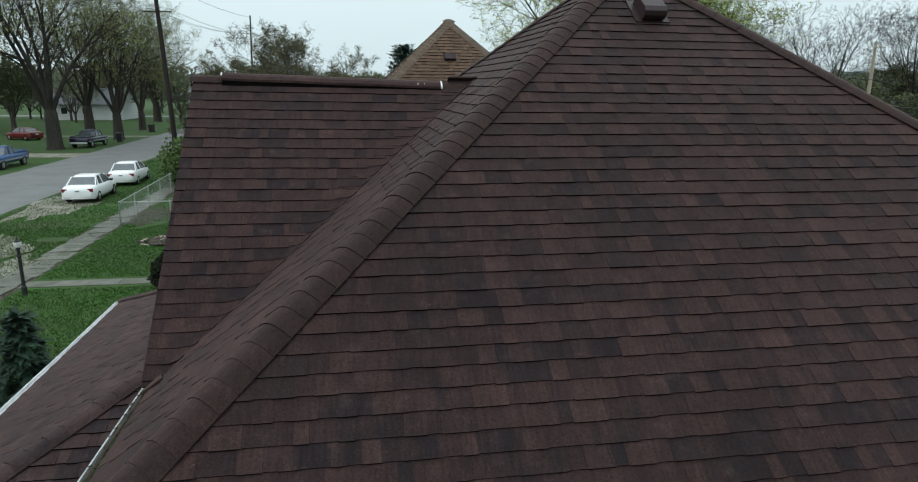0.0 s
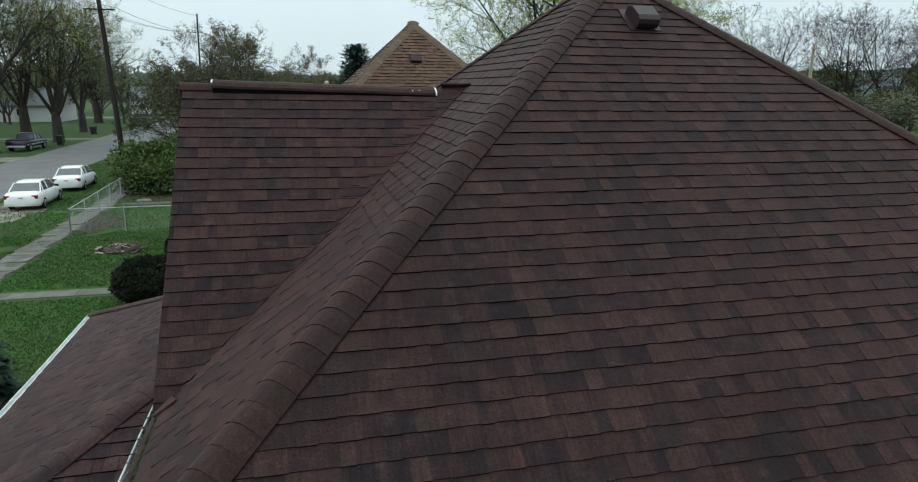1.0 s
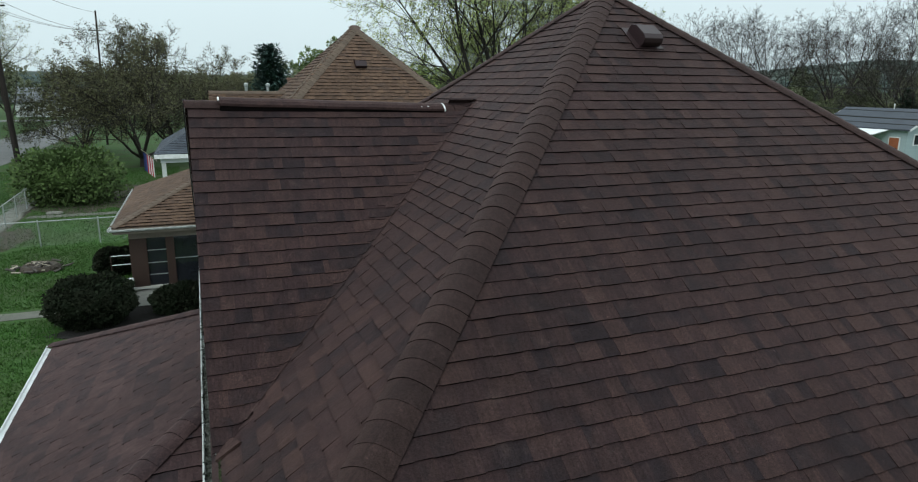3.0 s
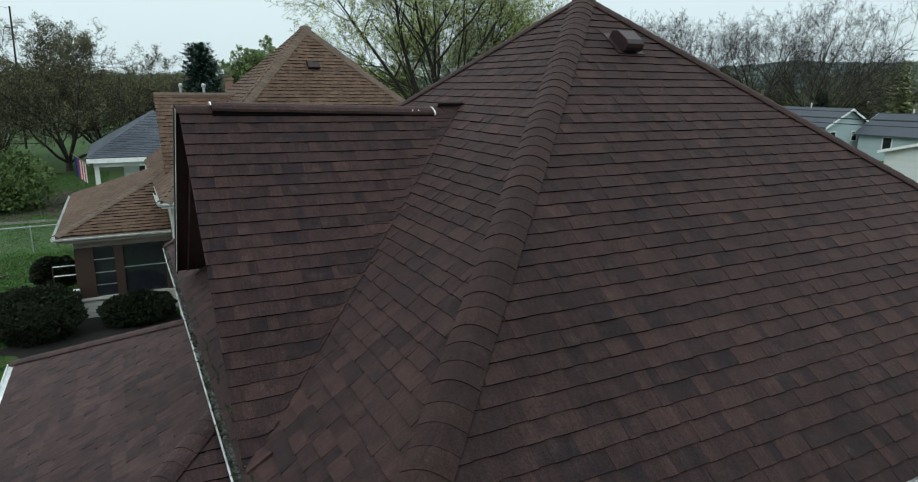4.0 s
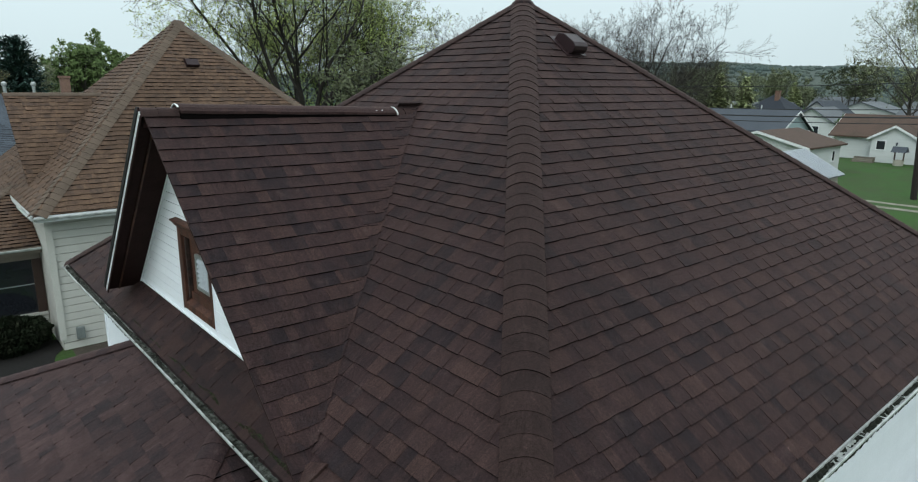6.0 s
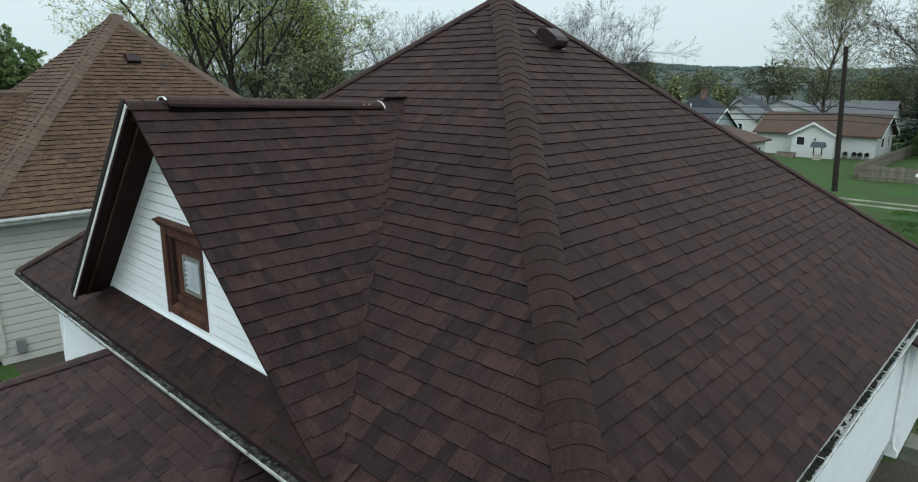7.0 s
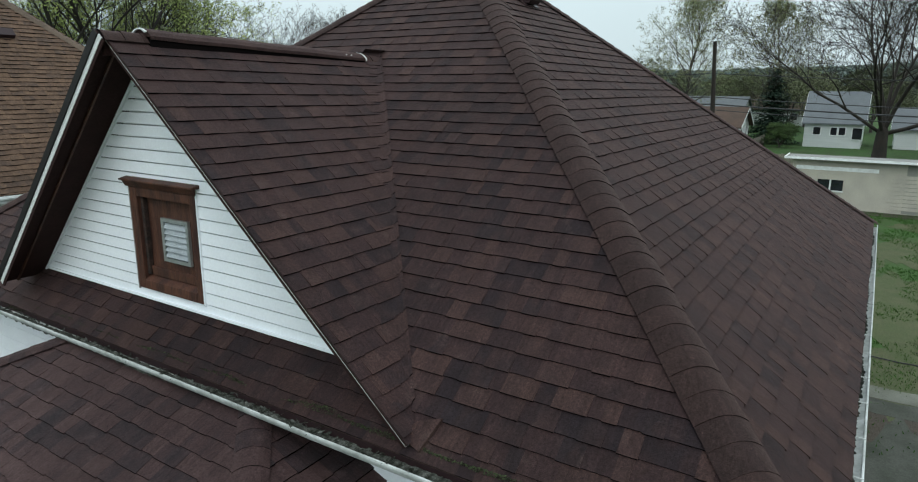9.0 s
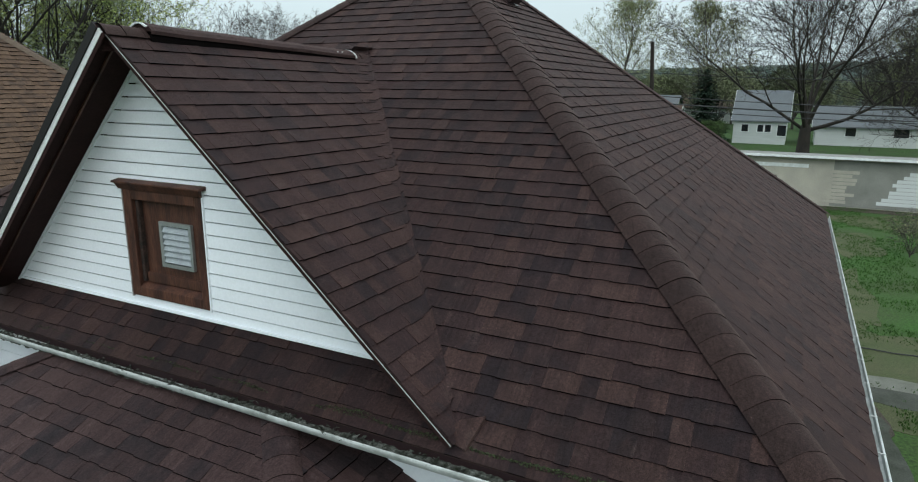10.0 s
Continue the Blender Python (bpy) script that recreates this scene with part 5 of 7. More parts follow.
# ---- trees and shrubs ----
def grow(wood, leaves, rng, height, trunk, leaders, spread, droop=0.0, levels=5, leaf=0.0, leaf_size=0.16, lean=(0, 0), fork=0.2, twig=0.013, arms=(5, 5, 4, 3), slim=1.0, open_=1.0, central=False, wild=0.16):
    """A broad-leaved tree from its foot at the origin: trunk, leaders, limbs, branches and twigs, with leaves near the twigs' ends.
    central: one stem to the top, with the limbs set along it."""
    stack = []
    base = Vector((0, 0, -0.3))
    top = Vector((lean[0], lean[1], height * fork))
    wood.tube([base, base.lerp(top, 0.12) + Vector((0, 0, 0.1)), base.lerp(top, 0.55), top, top + Vector((0, 0, trunk * 0.7)), top + Vector((0, 0, trunk * 1.3))], [trunk * 1.45, trunk * 1.05, trunk * 0.92, trunk * 0.8, trunk * 0.55, trunk * 0.2], 10, cap=False)
    if central:
        stem = [top + Vector((rng.gauss(0, 0.12) * k, rng.gauss(0, 0.12) * k, height * (1 - fork) * k / 6)) for k in range(7)]
        wood.tube(stem, [trunk * 0.8 * (1 - k / 6.3) + 0.012 for k in range(7)], 7, cap=False)
        for i in range(leaders):
            f = (i + rng.random()) / leaders
            k = min(5, int(f * 6))
            p = stem[k].lerp(stem[k + 1], f * 6 - k)
            a, tilt = i * 2.4 + rng.uniform(-0.3, 0.3), spread * (1.35 - 0.9 * f) * rng.uniform(0.85, 1.15)
            d = Vector((math.sin(tilt) * math.cos(a), math.sin(tilt) * math.sin(a), math.cos(tilt)))
            bulge = math.sin(math.pi * min(1.0, 0.28 + 0.72 * f)) ** 0.7
            stack.append((p, d, height * (0.15 + 0.36 * bulge) * rng.uniform(0.85, 1.1), max(twig, trunk * slim * (0.42 - 0.3 * f)), 2))
    else:
        for i in range(leaders):
            a = 2 * math.pi * (i + rng.uniform(-0.3, 0.3)) / leaders
            tilt = spread * rng.uniform(0.25, 1.0)
            d = Vector((math.sin(tilt) * math.cos(a), math.sin(tilt) * math.sin(a), math.cos(tilt)))
            stack.append((top - Vector((0, 0, trunk * 0.4)), d, height * (1 - fork) * rng.uniform(0.78, 0.98) * (1.0 - 0.18 * tilt), trunk * slim * rng.uniform(0.42, 0.62), 1))
    while stack:
        p, d, length, r, level = stack.pop()
        segs = 7 if level == 1 else (5 if level == 2 else (3 if level == 3 else 2))
        pts, cur, way, ways = [p], p.copy(), d.copy(), []
        for k in range(segs):
            way = (way + Vector((rng.gauss(0, 0.6), rng.gauss(0, 0.6), rng.gauss(0.12, 0.45) - droop * level)) * wild).normalized()
            cur = cur + way * (length / segs)
            pts.append(cur.copy())
            ways.append(way.copy())
        end = max(twig * 0.8, r * (0.16 if level == 1 else (0.3 if level < 4 else 0.5)))
        wood.tube(pts, [r + (end - r) * k / segs for k in range(segs + 1)], 8 if level == 1 else (5 if level == 2 else 3), cap=False)
        if level < levels:
            n = arms[min(level - 1, len(arms) - 1)]
            for i in range(n):
                f = (0.24 if level < 3 else 0.12) + (0.76 if level < 3 else 0.86) * (i + rng.random()) / n
                k = min(segs - 1, int(f * segs))
                q = pts[k].lerp(pts[k + 1], min(1.0, f * segs - k))
                side = ways[k].orthogonal()
                side.rotate(Matrix.Rotation(i * 2.4 + rng.uniform(-0.7, 0.7), 3, ways[k]))
                off = math.radians(rng.uniform(28, 62)) * open_
                nd = (ways[k] * math.cos(off) + side.normalized() * math.sin(off) + Vector((0, 0, 0.10 - droop))).normalized()
                stack.append((q, nd, length * rng.uniform(0.42, 0.62) * (1.15 - 0.5 * f), max(twig, (r + (end - r) * f) * rng.uniform(0.42, 0.62)), level + 1))
        if leaf and level >= levels - 1:
            for i in range(int(leaf) + (1 if rng.random() < leaf % 1 else 0)):
                q = pts[rng.randrange(1, segs + 1)] + Vector((rng.gauss(0, 0.14), rng.gauss(0, 0.14), rng.gauss(0, 0.12)))
                u = Vector((rng.uniform(-1, 1), rng.uniform(-1, 1), rng.uniform(-1, 1))).normalized()
                w = u.orthogonal().normalized()
                s = leaf_size * rng.uniform(0.6, 1.3)
                leaves.add([q - u * s * 0.5, q + w * s * 0.32, q + u * s * 0.5, q - w * s * 0.32], [(0, 1, 2, 3)])


def tree(name, label, seed, height, trunk, leaders, spread, leaf_mat, category="tree", bark=None, **kw):
    ob = thing(name, label, category)
    wood, leaves = Build(), Build()
    grow(wood, leaves, random.Random(seed), height, trunk, leaders, spread, **kw)
    part("trunk", wood, bark or BARK, ob, smooth=True)
    if leaves.v:
        part("crown", leaves, leaf_mat, ob)
    return ob


def stand(ob, spots):
    """The first spot takes the tree itself, the others copies: (x, y, scale, turn)."""
    for i, (x, y, s, a) in enumerate(spots):
        m = pose(x, y, 0, 0, 0, a) @ Matrix.Diagonal((s, s, s, 1))
        if i:
            copy_thing(ob, m)
    x, y, s, a = spots[0]
    ob.matrix_basis = pose(x, y, 0, 0, 0, a) @ Matrix.Diagonal((s, s, s, 1))


big_maple = tree("maple_tree", "tall spreading maple just coming into yellow-green leaf", 5, 23, 0.62, 6, 0.85, LEAF_FRESH, bark=DARK_BARK, leaf=4.0, leaf_size=0.19, arms=(10, 8, 5, 4), fork=0.06, twig=0.011, slim=0.85)
stand(big_maple, [(24.5, 56.0, 1.0, 20), (33.0, 68.0, 0.8, 140)])
street_maple = tree("street_tree", "old street tree with a heavy forked trunk and sparse new leaves", 8, 21, 0.72, 7, 0.62, LEAF_STREET, bark=STREET_BARK, leaf=2.6, leaf_size=0.17, fork=0.17, arms=(8, 6, 4, 3), slim=0.66, twig=0.011)
stand(street_maple, [(-28.8, 70.3, 1.0, 0), (-36.0, 99.5, 0.9, 80), (-26.8, 82.6, 0.8, 200), (-29.0, 99.5, 0.7, 300), (-37.5, 66.0, 1.0, 130), (-33.0, 122.0, 0.95, 30), (-47.0, 88.0, 1.1, 220)])
bare = tree("bare_tree", "tall bare tree with fine upright branches", 12, 17, 0.36, 6, 0.55, LEAF_BUD, leaf=0.12, leaf_size=0.12, bark=DARK_BARK, fork=0.14, arms=(8, 5, 4, 3), slim=0.85, twig=0.013)
stand(bare, [(58.5, 74.0, 1.0, 0), (57.0, 90.0, 1.05, 60), (84.0, 69.0, 1.1, 310), (85.0, 80.0, 1.1, 150), (84.0, 86.0, 1.15, 95), (44.0, 78.0, 0.9, 190)])
spread_tree = tree("shade_tree", "broad bare shade tree with a thick short trunk", 17, 18, 0.50, 8, 1.15, LEAF_HAZE, leaf=0.2, leaf_size=0.12, bark=DARK_BARK, fork=0.11, arms=(9, 7, 4, 3), slim=0.55, twig=0.012, wild=0.2)
stand(spread_tree, [(67.5, 3.2, 1.25, 100), (86.0, -6.0, 1.1, 30), (98.0, -14.0, 1.2, 300), (60.0, -9.0, 0.9, 250)])
dense_tree = tree("shade_tree", "broad bare shade tree with dense dark twigs", 19, 18, 0.50, 8, 1.05, LEAF_HAZE, leaf=0.12, leaf_size=0.12, bark=DARK_BARK, fork=0.11, arms=(9, 7, 5, 3), slim=0.6, twig=0.011, wild=0.2)
stand(dense_tree, [(90.0, 64.0, 1.2, 0), (80.0, 55.0, 0.85, 200)])
redbud = tree("crab_apple_tree", "low wide crab apple with brownish buds and tangled boughs", 23, 13.0, 0.32, 7, 1.15, LEAF_CRAB, leaf=4.0, leaf_size=0.14, fork=0.07, arms=(9, 7, 5, 4), wild=0.2, bark=DARK_BARK, twig=0.015, droop=0.015)
stand(redbud, [(-6.3, 61.0, 0.86, 0), (-3.6, 66.5, 0.80, 90), (-12.3, 74.0, 0.66, 200)])
green_tree = tree("round_tree", "rounded tree in full fresh green leaf", 31, 13.5, 0.3, 6, 0.7, LEAF_LIGHT, leaf=4.5, leaf_size=0.4, fork=0.15, arms=(6, 5, 4, 3))
# the round trees
stand(green_tree, [(19.5, 122.0, 0.95, 0), (24.0, 126.0, 0.9, 90), (34.0, 110.0, 0.75, 30)])
ash_tree = tree("ash_tree", "tall oval tree with a haze of pale new leaves", 41, 16.5, 0.32, 30, 0.68, LEAF_ASH, leaf=4.2, leaf_size=0.18, fork=0.16, arms=(6, 8, 5, 3), slim=0.8, twig=0.010, central=True)
stand(ash_tree, [(98.0, 28.6, 1.0, 0), (112.0, 18.5, 1.0, 100), (92.0, -10.0, 0.8, 40)])
shrub_tree = tree("green_shrub", "rounded multi-stemmed shrub in fresh green leaf", 29, 4.6, 0.16, 9, 0.9, LEAF_GREEN, category="shrub", leaf=6.5, leaf_size=0.12, fork=0.06, arms=(6, 5, 4, 3))
stand(shrub_tree, [(-47.0, 92.0, 1.1, 40), (-53.0, 104.0, 1.2, 90), (-60.0, 97.0, 1.2, 140), (75.0, 12.6, 0.6, 30), (79.5, 28.5, 0.9, 60)])
bud_shrub = tree("budding_shrub", "thin bare shrub with a few pale buds in the side yard", 52, 1.7, 0.03, 9, 0.9, LEAF_HAZE, category="shrub", leaf=0.7, leaf_size=0.05, fork=0.05, arms=(6, 5, 3), levels=4, twig=0.004)
stand(bud_shrub, [(23.4, -0.3, 1.0, 0), (21.0, -1.3, 0.8, 100)])
far_tree = tree("far_tree", "hazy roadside tree with thin new leaves", 37, 11, 0.26, 6, 0.8, LEAF_FAR, leaf=4.5, leaf_size=0.38, arms=(5, 5, 4, 3), levels=4, fork=0.15)
spots = []
trng = random.Random(91)
for i in range(120):
    a = math.radians(trng.uniform(-28, 100))
    r = trng.uniform(115, 260)
    spots.append((r * math.sin(a), r * math.cos(a), trng.uniform(0.6, 1.0), trng.uniform(0, 360)))
for i in range(46):
    a, r = math.radians(trng.uniform(30, 62)), trng.uniform(98, 125)
    spots.append((r * math.sin(a), r * math.cos(a), trng.uniform(0.42, 0.68), trng.uniform(0, 360)))
for x0, x1, y0, y1, count in ((-80, -42, 92, 134, 16), (-66, -50, 58, 74, 5), (-24, 30, 178, 205, 22)):
    for i in range(count):
        spots.append((trng.uniform(x0, x1), trng.uniform(y0, y1), trng.uniform(0.6, 0.9), trng.uniform(0, 360)))
for i in range(16):
    a, r = math.radians(trng.uniform(76, 104)), trng.uniform(96, 130)
    spots.append((r * math.sin(a), r * math.cos(a), trng.uniform(0.6, 0.9), trng.uniform(0, 360)))
spots += [(72.0, 66.0, 0.55, 20), (80.0, 60.0, 0.5, 120), (66.0, 74.0, 0.55, 220), (77.0, 70.0, 0.6, 300), (86.0, 56.0, 0.55, 75), (28.4, 50.2, 0.9, 33), (33.0, 54.0, 0.75, 140)]
stand(far_tree, spots)


def conifer(name, label, seed, height, width, mat, tiers=34, bare=0.06, taper=0.8, sprays_each=13, rise=(-0.35, 0.1)):
    """A conifer: a straight stem and drooping whorls of needle sprays."""
    rng, ob = random.Random(seed), thing(name, label, "tree")
    part("trunk", Build().tube([(0, 0, -0.2), (0, 0, height * 0.5), (0, 0, height)], [height * 0.018, height * 0.011, 0.02], 8), BARK, ob)
    sprays = Build()
    for k in range(tiers):
        f = bare + (1 - bare) * k / tiers
        z, reach = height * f, width * (1 - f) ** taper * rng.uniform(0.8, 1.15) + 0.12
        for j in range(sprays_each):
            a = rng.uniform(0, 2 * math.pi)
            out = Vector((math.cos(a), math.sin(a), rng.uniform(*rise)))
            rr = reach * rng.uniform(0.65, 1.1)
            n = max(3, int(rr / 0.16))
            for i in range(n):
                p = Vector((0, 0, z)) + out * rr * (i + 0.6) / n
                u = (out + Vector((rng.gauss(0, 0.6), rng.gauss(0, 0.6), rng.gauss(0, 0.35)))).normalized()
                w = u.cross(Vector((0, 0, 1))).normalized()
                s = rng.uniform(0.28, 0.6)
                sprays.add([p - w * s * 0.3, p + u * s, p + w * s * 0.3, p - u * s * 0.3 + Vector((0, 0, 0.06))], [(0, 1, 2, 3)])
    part("crown", sprays, mat, ob)
    return ob


stand(conifer("pine_tree", "tall dark green spruce with drooping boughs", 3, 13.5, 6.2, PINE, tiers=44, sprays_each=17), [(81.0, 14.4, 0.64, 40), (78.0, 54.5, 0.55, 15)])
stand(conifer("pine_tree", "broad blue-green pine with a rounded top", 4, 12.6, 4.1, BLUE_PINE, tiers=38, bare=0.15, taper=0.36, sprays_each=30, rise=(-0.1, 0.5)), [(8.7, 103.0, 1.0, 0)])
CEDAR = material("yellow_green_conifer", (0.27, 0.31, 0.15), 0.85, alt=(0.20, 0.24, 0.11), scale=1, grain=0.25, bump=0, pieces=0.35)
stand(conifer("columnar_tree", "narrow conical tree in pale yellow-green leaf", 6, 9.0, 2.5, CEDAR, taper=0.6, sprays_each=26), [(88.0, 50.3, 1.0, 0), (88.0, 46.2, 0.95, 70), (118.0, 52.0, 0.9, 20)])


def bush(name, label, at, size, mat, seed, count=9000, leaf=0.05, category="bush", loose=0.0):
    """A clipped shrub: a woody core and a dense shell of small leaves with an uneven outline."""
    rng, ob = random.Random(seed), thing(name, label, category, at)
    stems = Build()
    for i in range(7):
        a = rng.uniform(0, 6.28)
        stems.tube([(0.05 * math.cos(a), 0.05 * math.sin(a), -0.05), (size[0] * 0.5 * math.cos(a), size[1] * 0.5 * math.sin(a), size[2] * 0.75)], [0.03, 0.01], 5)
    part("stems", stems, BARK, ob)
    shell = Build()
    for i in range(count):
        u = Vector((rng.gauss(0, 1), rng.gauss(0, 1), rng.gauss(0, 1))).normalized()
        k = 0.86 + 0.16 * noise.noise(u * 3 + Vector((seed, 0, 0))) + rng.uniform(-0.12 - loose, 0.05 + loose) + loose * noise.noise(u * 6 + Vector((0, seed, 0)))
        flat = max(-1.0, min(1.0, u.z * 1.25))
        p = Vector((u.x * size[0] * k, u.y * size[1] * k, size[2] * (0.5 + 0.5 * flat * k)))
        d = (u + Vector((rng.gauss(0, 0.5), rng.gauss(0, 0.5), rng.gauss(0, 0.5)))).normalized()
        w = d.orthogonal().normalized()
        s = leaf * rng.uniform(0.7, 1.5)
        shell.add([p - d * s * 0.4, p + w * s * 0.5, p + d * s, p - w * s * 0.5], [(0, 1, 2, 3)])
    core = []
    for j in range(7):
        ph = -math.pi / 2 + math.pi * j / 6
        core.append([(0.74 * size[0] * math.cos(ph) * math.cos(t * 0.524) + 0.001 * t, 0.74 * size[1] * math.cos(ph) * math.sin(t * 0.524), size[2] * (0.5 + 0.37 * math.sin(ph))) for t in range(12)])
    shell.loft(core)
    part("foliage", shell, mat, ob)
    return ob


bush("green_shrub", "wide loose shrub in fresh green leaf on bare mulch", (-8.9, 43.6, 0), (2.6, 2.3, 2.9), LEAF_SHRUB, 14, count=11000, leaf=0.12, category="shrub", loose=0.22)
bush("yew_bush", "large dark clipped yew mound on bare soil", (-5.0, 20.9, 0), (1.3, 1.2, 1.40), YEW, 1)
bush("yew_bush", "dark clipped yew below the porch window", (-2.5, 21.0, 0), (1.1, 0.7, 0.92), YEW, 2)
bush("yew_bush", "dark rounded yew beside the glazed porch", (-4.95, 26.4, 0), (0.8, 0.8, 0.95), YEW, 3)
conif = conifer("young_spruce", "small dark spruce beside the porch", 9, 3.6, 1.25, PINE, tiers=26)
stand(conif, [(-6.4, 13.1, 0.6, 0)])


# ---- houses and sheds to the east ----
BROWN_ROOF = material("rust_brown_shingle", (0.078, 0.050, 0.038), 0.92, alt=(0.045, 0.036, 0.026), scale=0.8, fine=25, grain=0.25, bump=0.3)
NAVY_ROOF = material("navy_grey_shingle", (0.055, 0.065, 0.078), 0.9, alt=(0.042, 0.050, 0.060), scale=0.7, fine=25, grain=0.2, bump=0.3)
HIP_ROOF = material("charcoal_blue_shingle", (0.026, 0.032, 0.042), 0.9, alt=(0.020, 0.025, 0.032), scale=0.7, fine=25, grain=0.2, bump=0.3)
GREY_ROOF = material("pale_grey_shingle", (0.14, 0.155, 0.165), 0.9, alt=(0.105, 0.115, 0.125), scale=0.8, fine=25, grain=0.2, bump=0.3)
PALE_WALL = material("pale_house_siding", (0.57, 0.60, 0.59), 0.6, alt=(0.47, 0.50, 0.49), scale=0.8, grain=0.05, bump=0.06, stretch=(0.3, 0.3, 8))
MINT_WALL = material("pale_blue_green_siding", (0.33, 0.42, 0.43), 0.6, alt=(0.28, 0.36, 0.37), scale=0.8, grain=0.05, bump=0.06, stretch=(0.3, 0.3, 8))
BLOCK = material("beige_painted_block", (0.40, 0.38, 0.32), 0.9, alt=(0.31, 0.30, 0.26), scale=1.3, fine=25, amount=0.8, grain=0.12, bump=0.3)
BLOCK_GREY = material("grey_cement_coat", (0.235, 0.24, 0.215), 0.9, alt=(0.17, 0.175, 0.155), scale=0.9, fine=25, amount=0.8, grain=0.12, bump=0.3)
BLOCK_BROWN = material("weathered_brown_siding", (0.16, 0.14, 0.12), 0.8, alt=(0.11, 0.10, 0.085), scale=0.8, grain=0.1, bump=0.1, stretch=(0.3, 0.3, 8))
# Lit copy of the roof metal: light on the rib crests is painted in.
RIB_CREST = material("rib_metal_painted_lit", (0.46, 0.50, 0.53), 0.5, 0.2, alt=(0.36, 0.39, 0.42), scale=2, grain=0.06, bump=0.05)
RIBBED = material("ribbed_grey_metal", (0.12, 0.13, 0.145), 0.5, 0.3, alt=(0.09, 0.10, 0.11), scale=2, grain=0.06, bump=0.05)
FENCE_WOOD = material("weathered_fence_board", (0.17, 0.155, 0.125), 0.9, alt=(0.11, 0.10, 0.085), scale=3, fine=40, grain=0.25, bump=0.3, pieces=0.2)


def gable_house(name, label, x0, x1, y0, y1, eave, ridge, axis, wall_mat, roof_mat, over=0.4, windows=(), trim=True):
    """A gabled house: walls, roof slabs with overhang, white barge boards, and windows (side, along, z, width, height)."""
    ob = thing(name, label, "house")
    part("wall", Build().box(x0, y0, 0, x1, y1, eave), wall_mat, ob)
    if axis == "x":
        c, h = (y0 + y1) / 2, (y1 - y0) / 2
        ends = [[(x, y0, eave), (x, y1, eave), (x, c, ridge - 0.1)] for x in (x0, x1 - 0.1)]
        sweep, slope = Vector((0.1, 0, 0)), (ridge - eave) / h
        def slab_at(s):
            a, b = Vector((x0 - over, c, ridge)), Vector((x0 - over, c + s * (h + over), eave - slope * over))
            return [a, b, b + Vector((0, 0, -0.14)), a + Vector((0, 0, -0.14))], Vector((x1 - x0 + 2 * over, 0, 0))
    else:
        c, h = (x0 + x1) / 2, (x1 - x0) / 2
        ends = [[(x0, y, eave), (x1, y, eave), (c, y, ridge - 0.1)] for y in (y0, y1 - 0.1)]
        sweep, slope = Vector((0, 0.1, 0)), (ridge - eave) / h
        def slab_at(s):
            a, b = Vector((c, y0 - over, ridge)), Vector((c + s * (h + over), y0 - over, eave - slope * over))
            return [a, b, b + Vector((0, 0, -0.14)), a + Vector((0, 0, -0.14))], Vector((0, y1 - y0 + 2 * over, 0))
    for e in ends:
        part("gable", Build().prism(e, sweep), wall_mat, ob)
    for s in (-1, 1):
        poly, off = slab_at(s)
        part("roof", Build().prism(poly, off), roof_mat, ob)
        if trim:
            t = off.normalized()
            for p0 in (poly, [q + off + t * 0.03 for q in poly]):
                low = [q - t * 0.03 for q in p0]
                low = [low[0] + Vector((0, 0, -0.01)), low[1] + Vector((0, 0, -0.01)), low[2] + Vector((0, 0, -0.09)), low[3] + Vector((0, 0, -0.09))]
                part("barge_board", Build().prism(low, t * 0.028), WHITE_METAL, ob, "white barge board")
    for side, along, z, w, hgt in windows:
        g = {"w": (x0 - 0.03, along, x0 + 0.01, along + w), "s": (along, y0 - 0.03, along + w, y0 + 0.01)}[side]
        win = part("window", Build().box(g[0], g[1], z, g[2], g[3], z + hgt), GLASS_DARK, ob, "dark window with a white frame")
        f = 0.09
        for a in ((-f, -f, 0), (hgt, hgt + f, 0)):
            if side == "w":
                part("frame", Build().box(g[0] - 0.03, g[1] - f, z + a[0], g[2], g[3] + f, z + a[1] if a[1] != -f else z), WHITE_METAL, win)
            else:
                part("frame", Build().box(g[0] - f, g[1] - 0.03, z + a[0], g[2] + f, g[3], z + a[1] if a[1] != -f else z), WHITE_METAL, win)
        for k in (0, 1):
            if side == "w":
                y = g[1] - f if k == 0 else g[3]
                part("frame", Build().box(g[0] - 0.03, y, z, g[2], y + f, z + hgt), WHITE_METAL, win)
            else:
                x = g[0] - f if k == 0 else g[2]
                part("frame", Build().box(x, g[1] - 0.03, z, x + f, g[3], z + hgt), WHITE_METAL, win)
    return ob


ranch = gable_house("ranch_house", "small white ranch house with a rust-brown roof", 70.0, 77.0, 16.3, 27.5, 2.55, 4.35, "y", PALE_WALL, BROWN_ROOF, 0.5, windows=[("s", 72.0, 1.1, 1.0, 1.0), ("s", 75.0, 1.1, 0.6, 1.0)])
entry = gable_house("entry_wing", "white gabled entry wing with a small window and wall lamp", 67.8, 70.3, 19.5, 23.4, 2.5, 3.6, "x", PALE_WALL, BROWN_ROOF, 0.3, windows=[("w", 22.2, 1.25, 0.7, 0.8)])
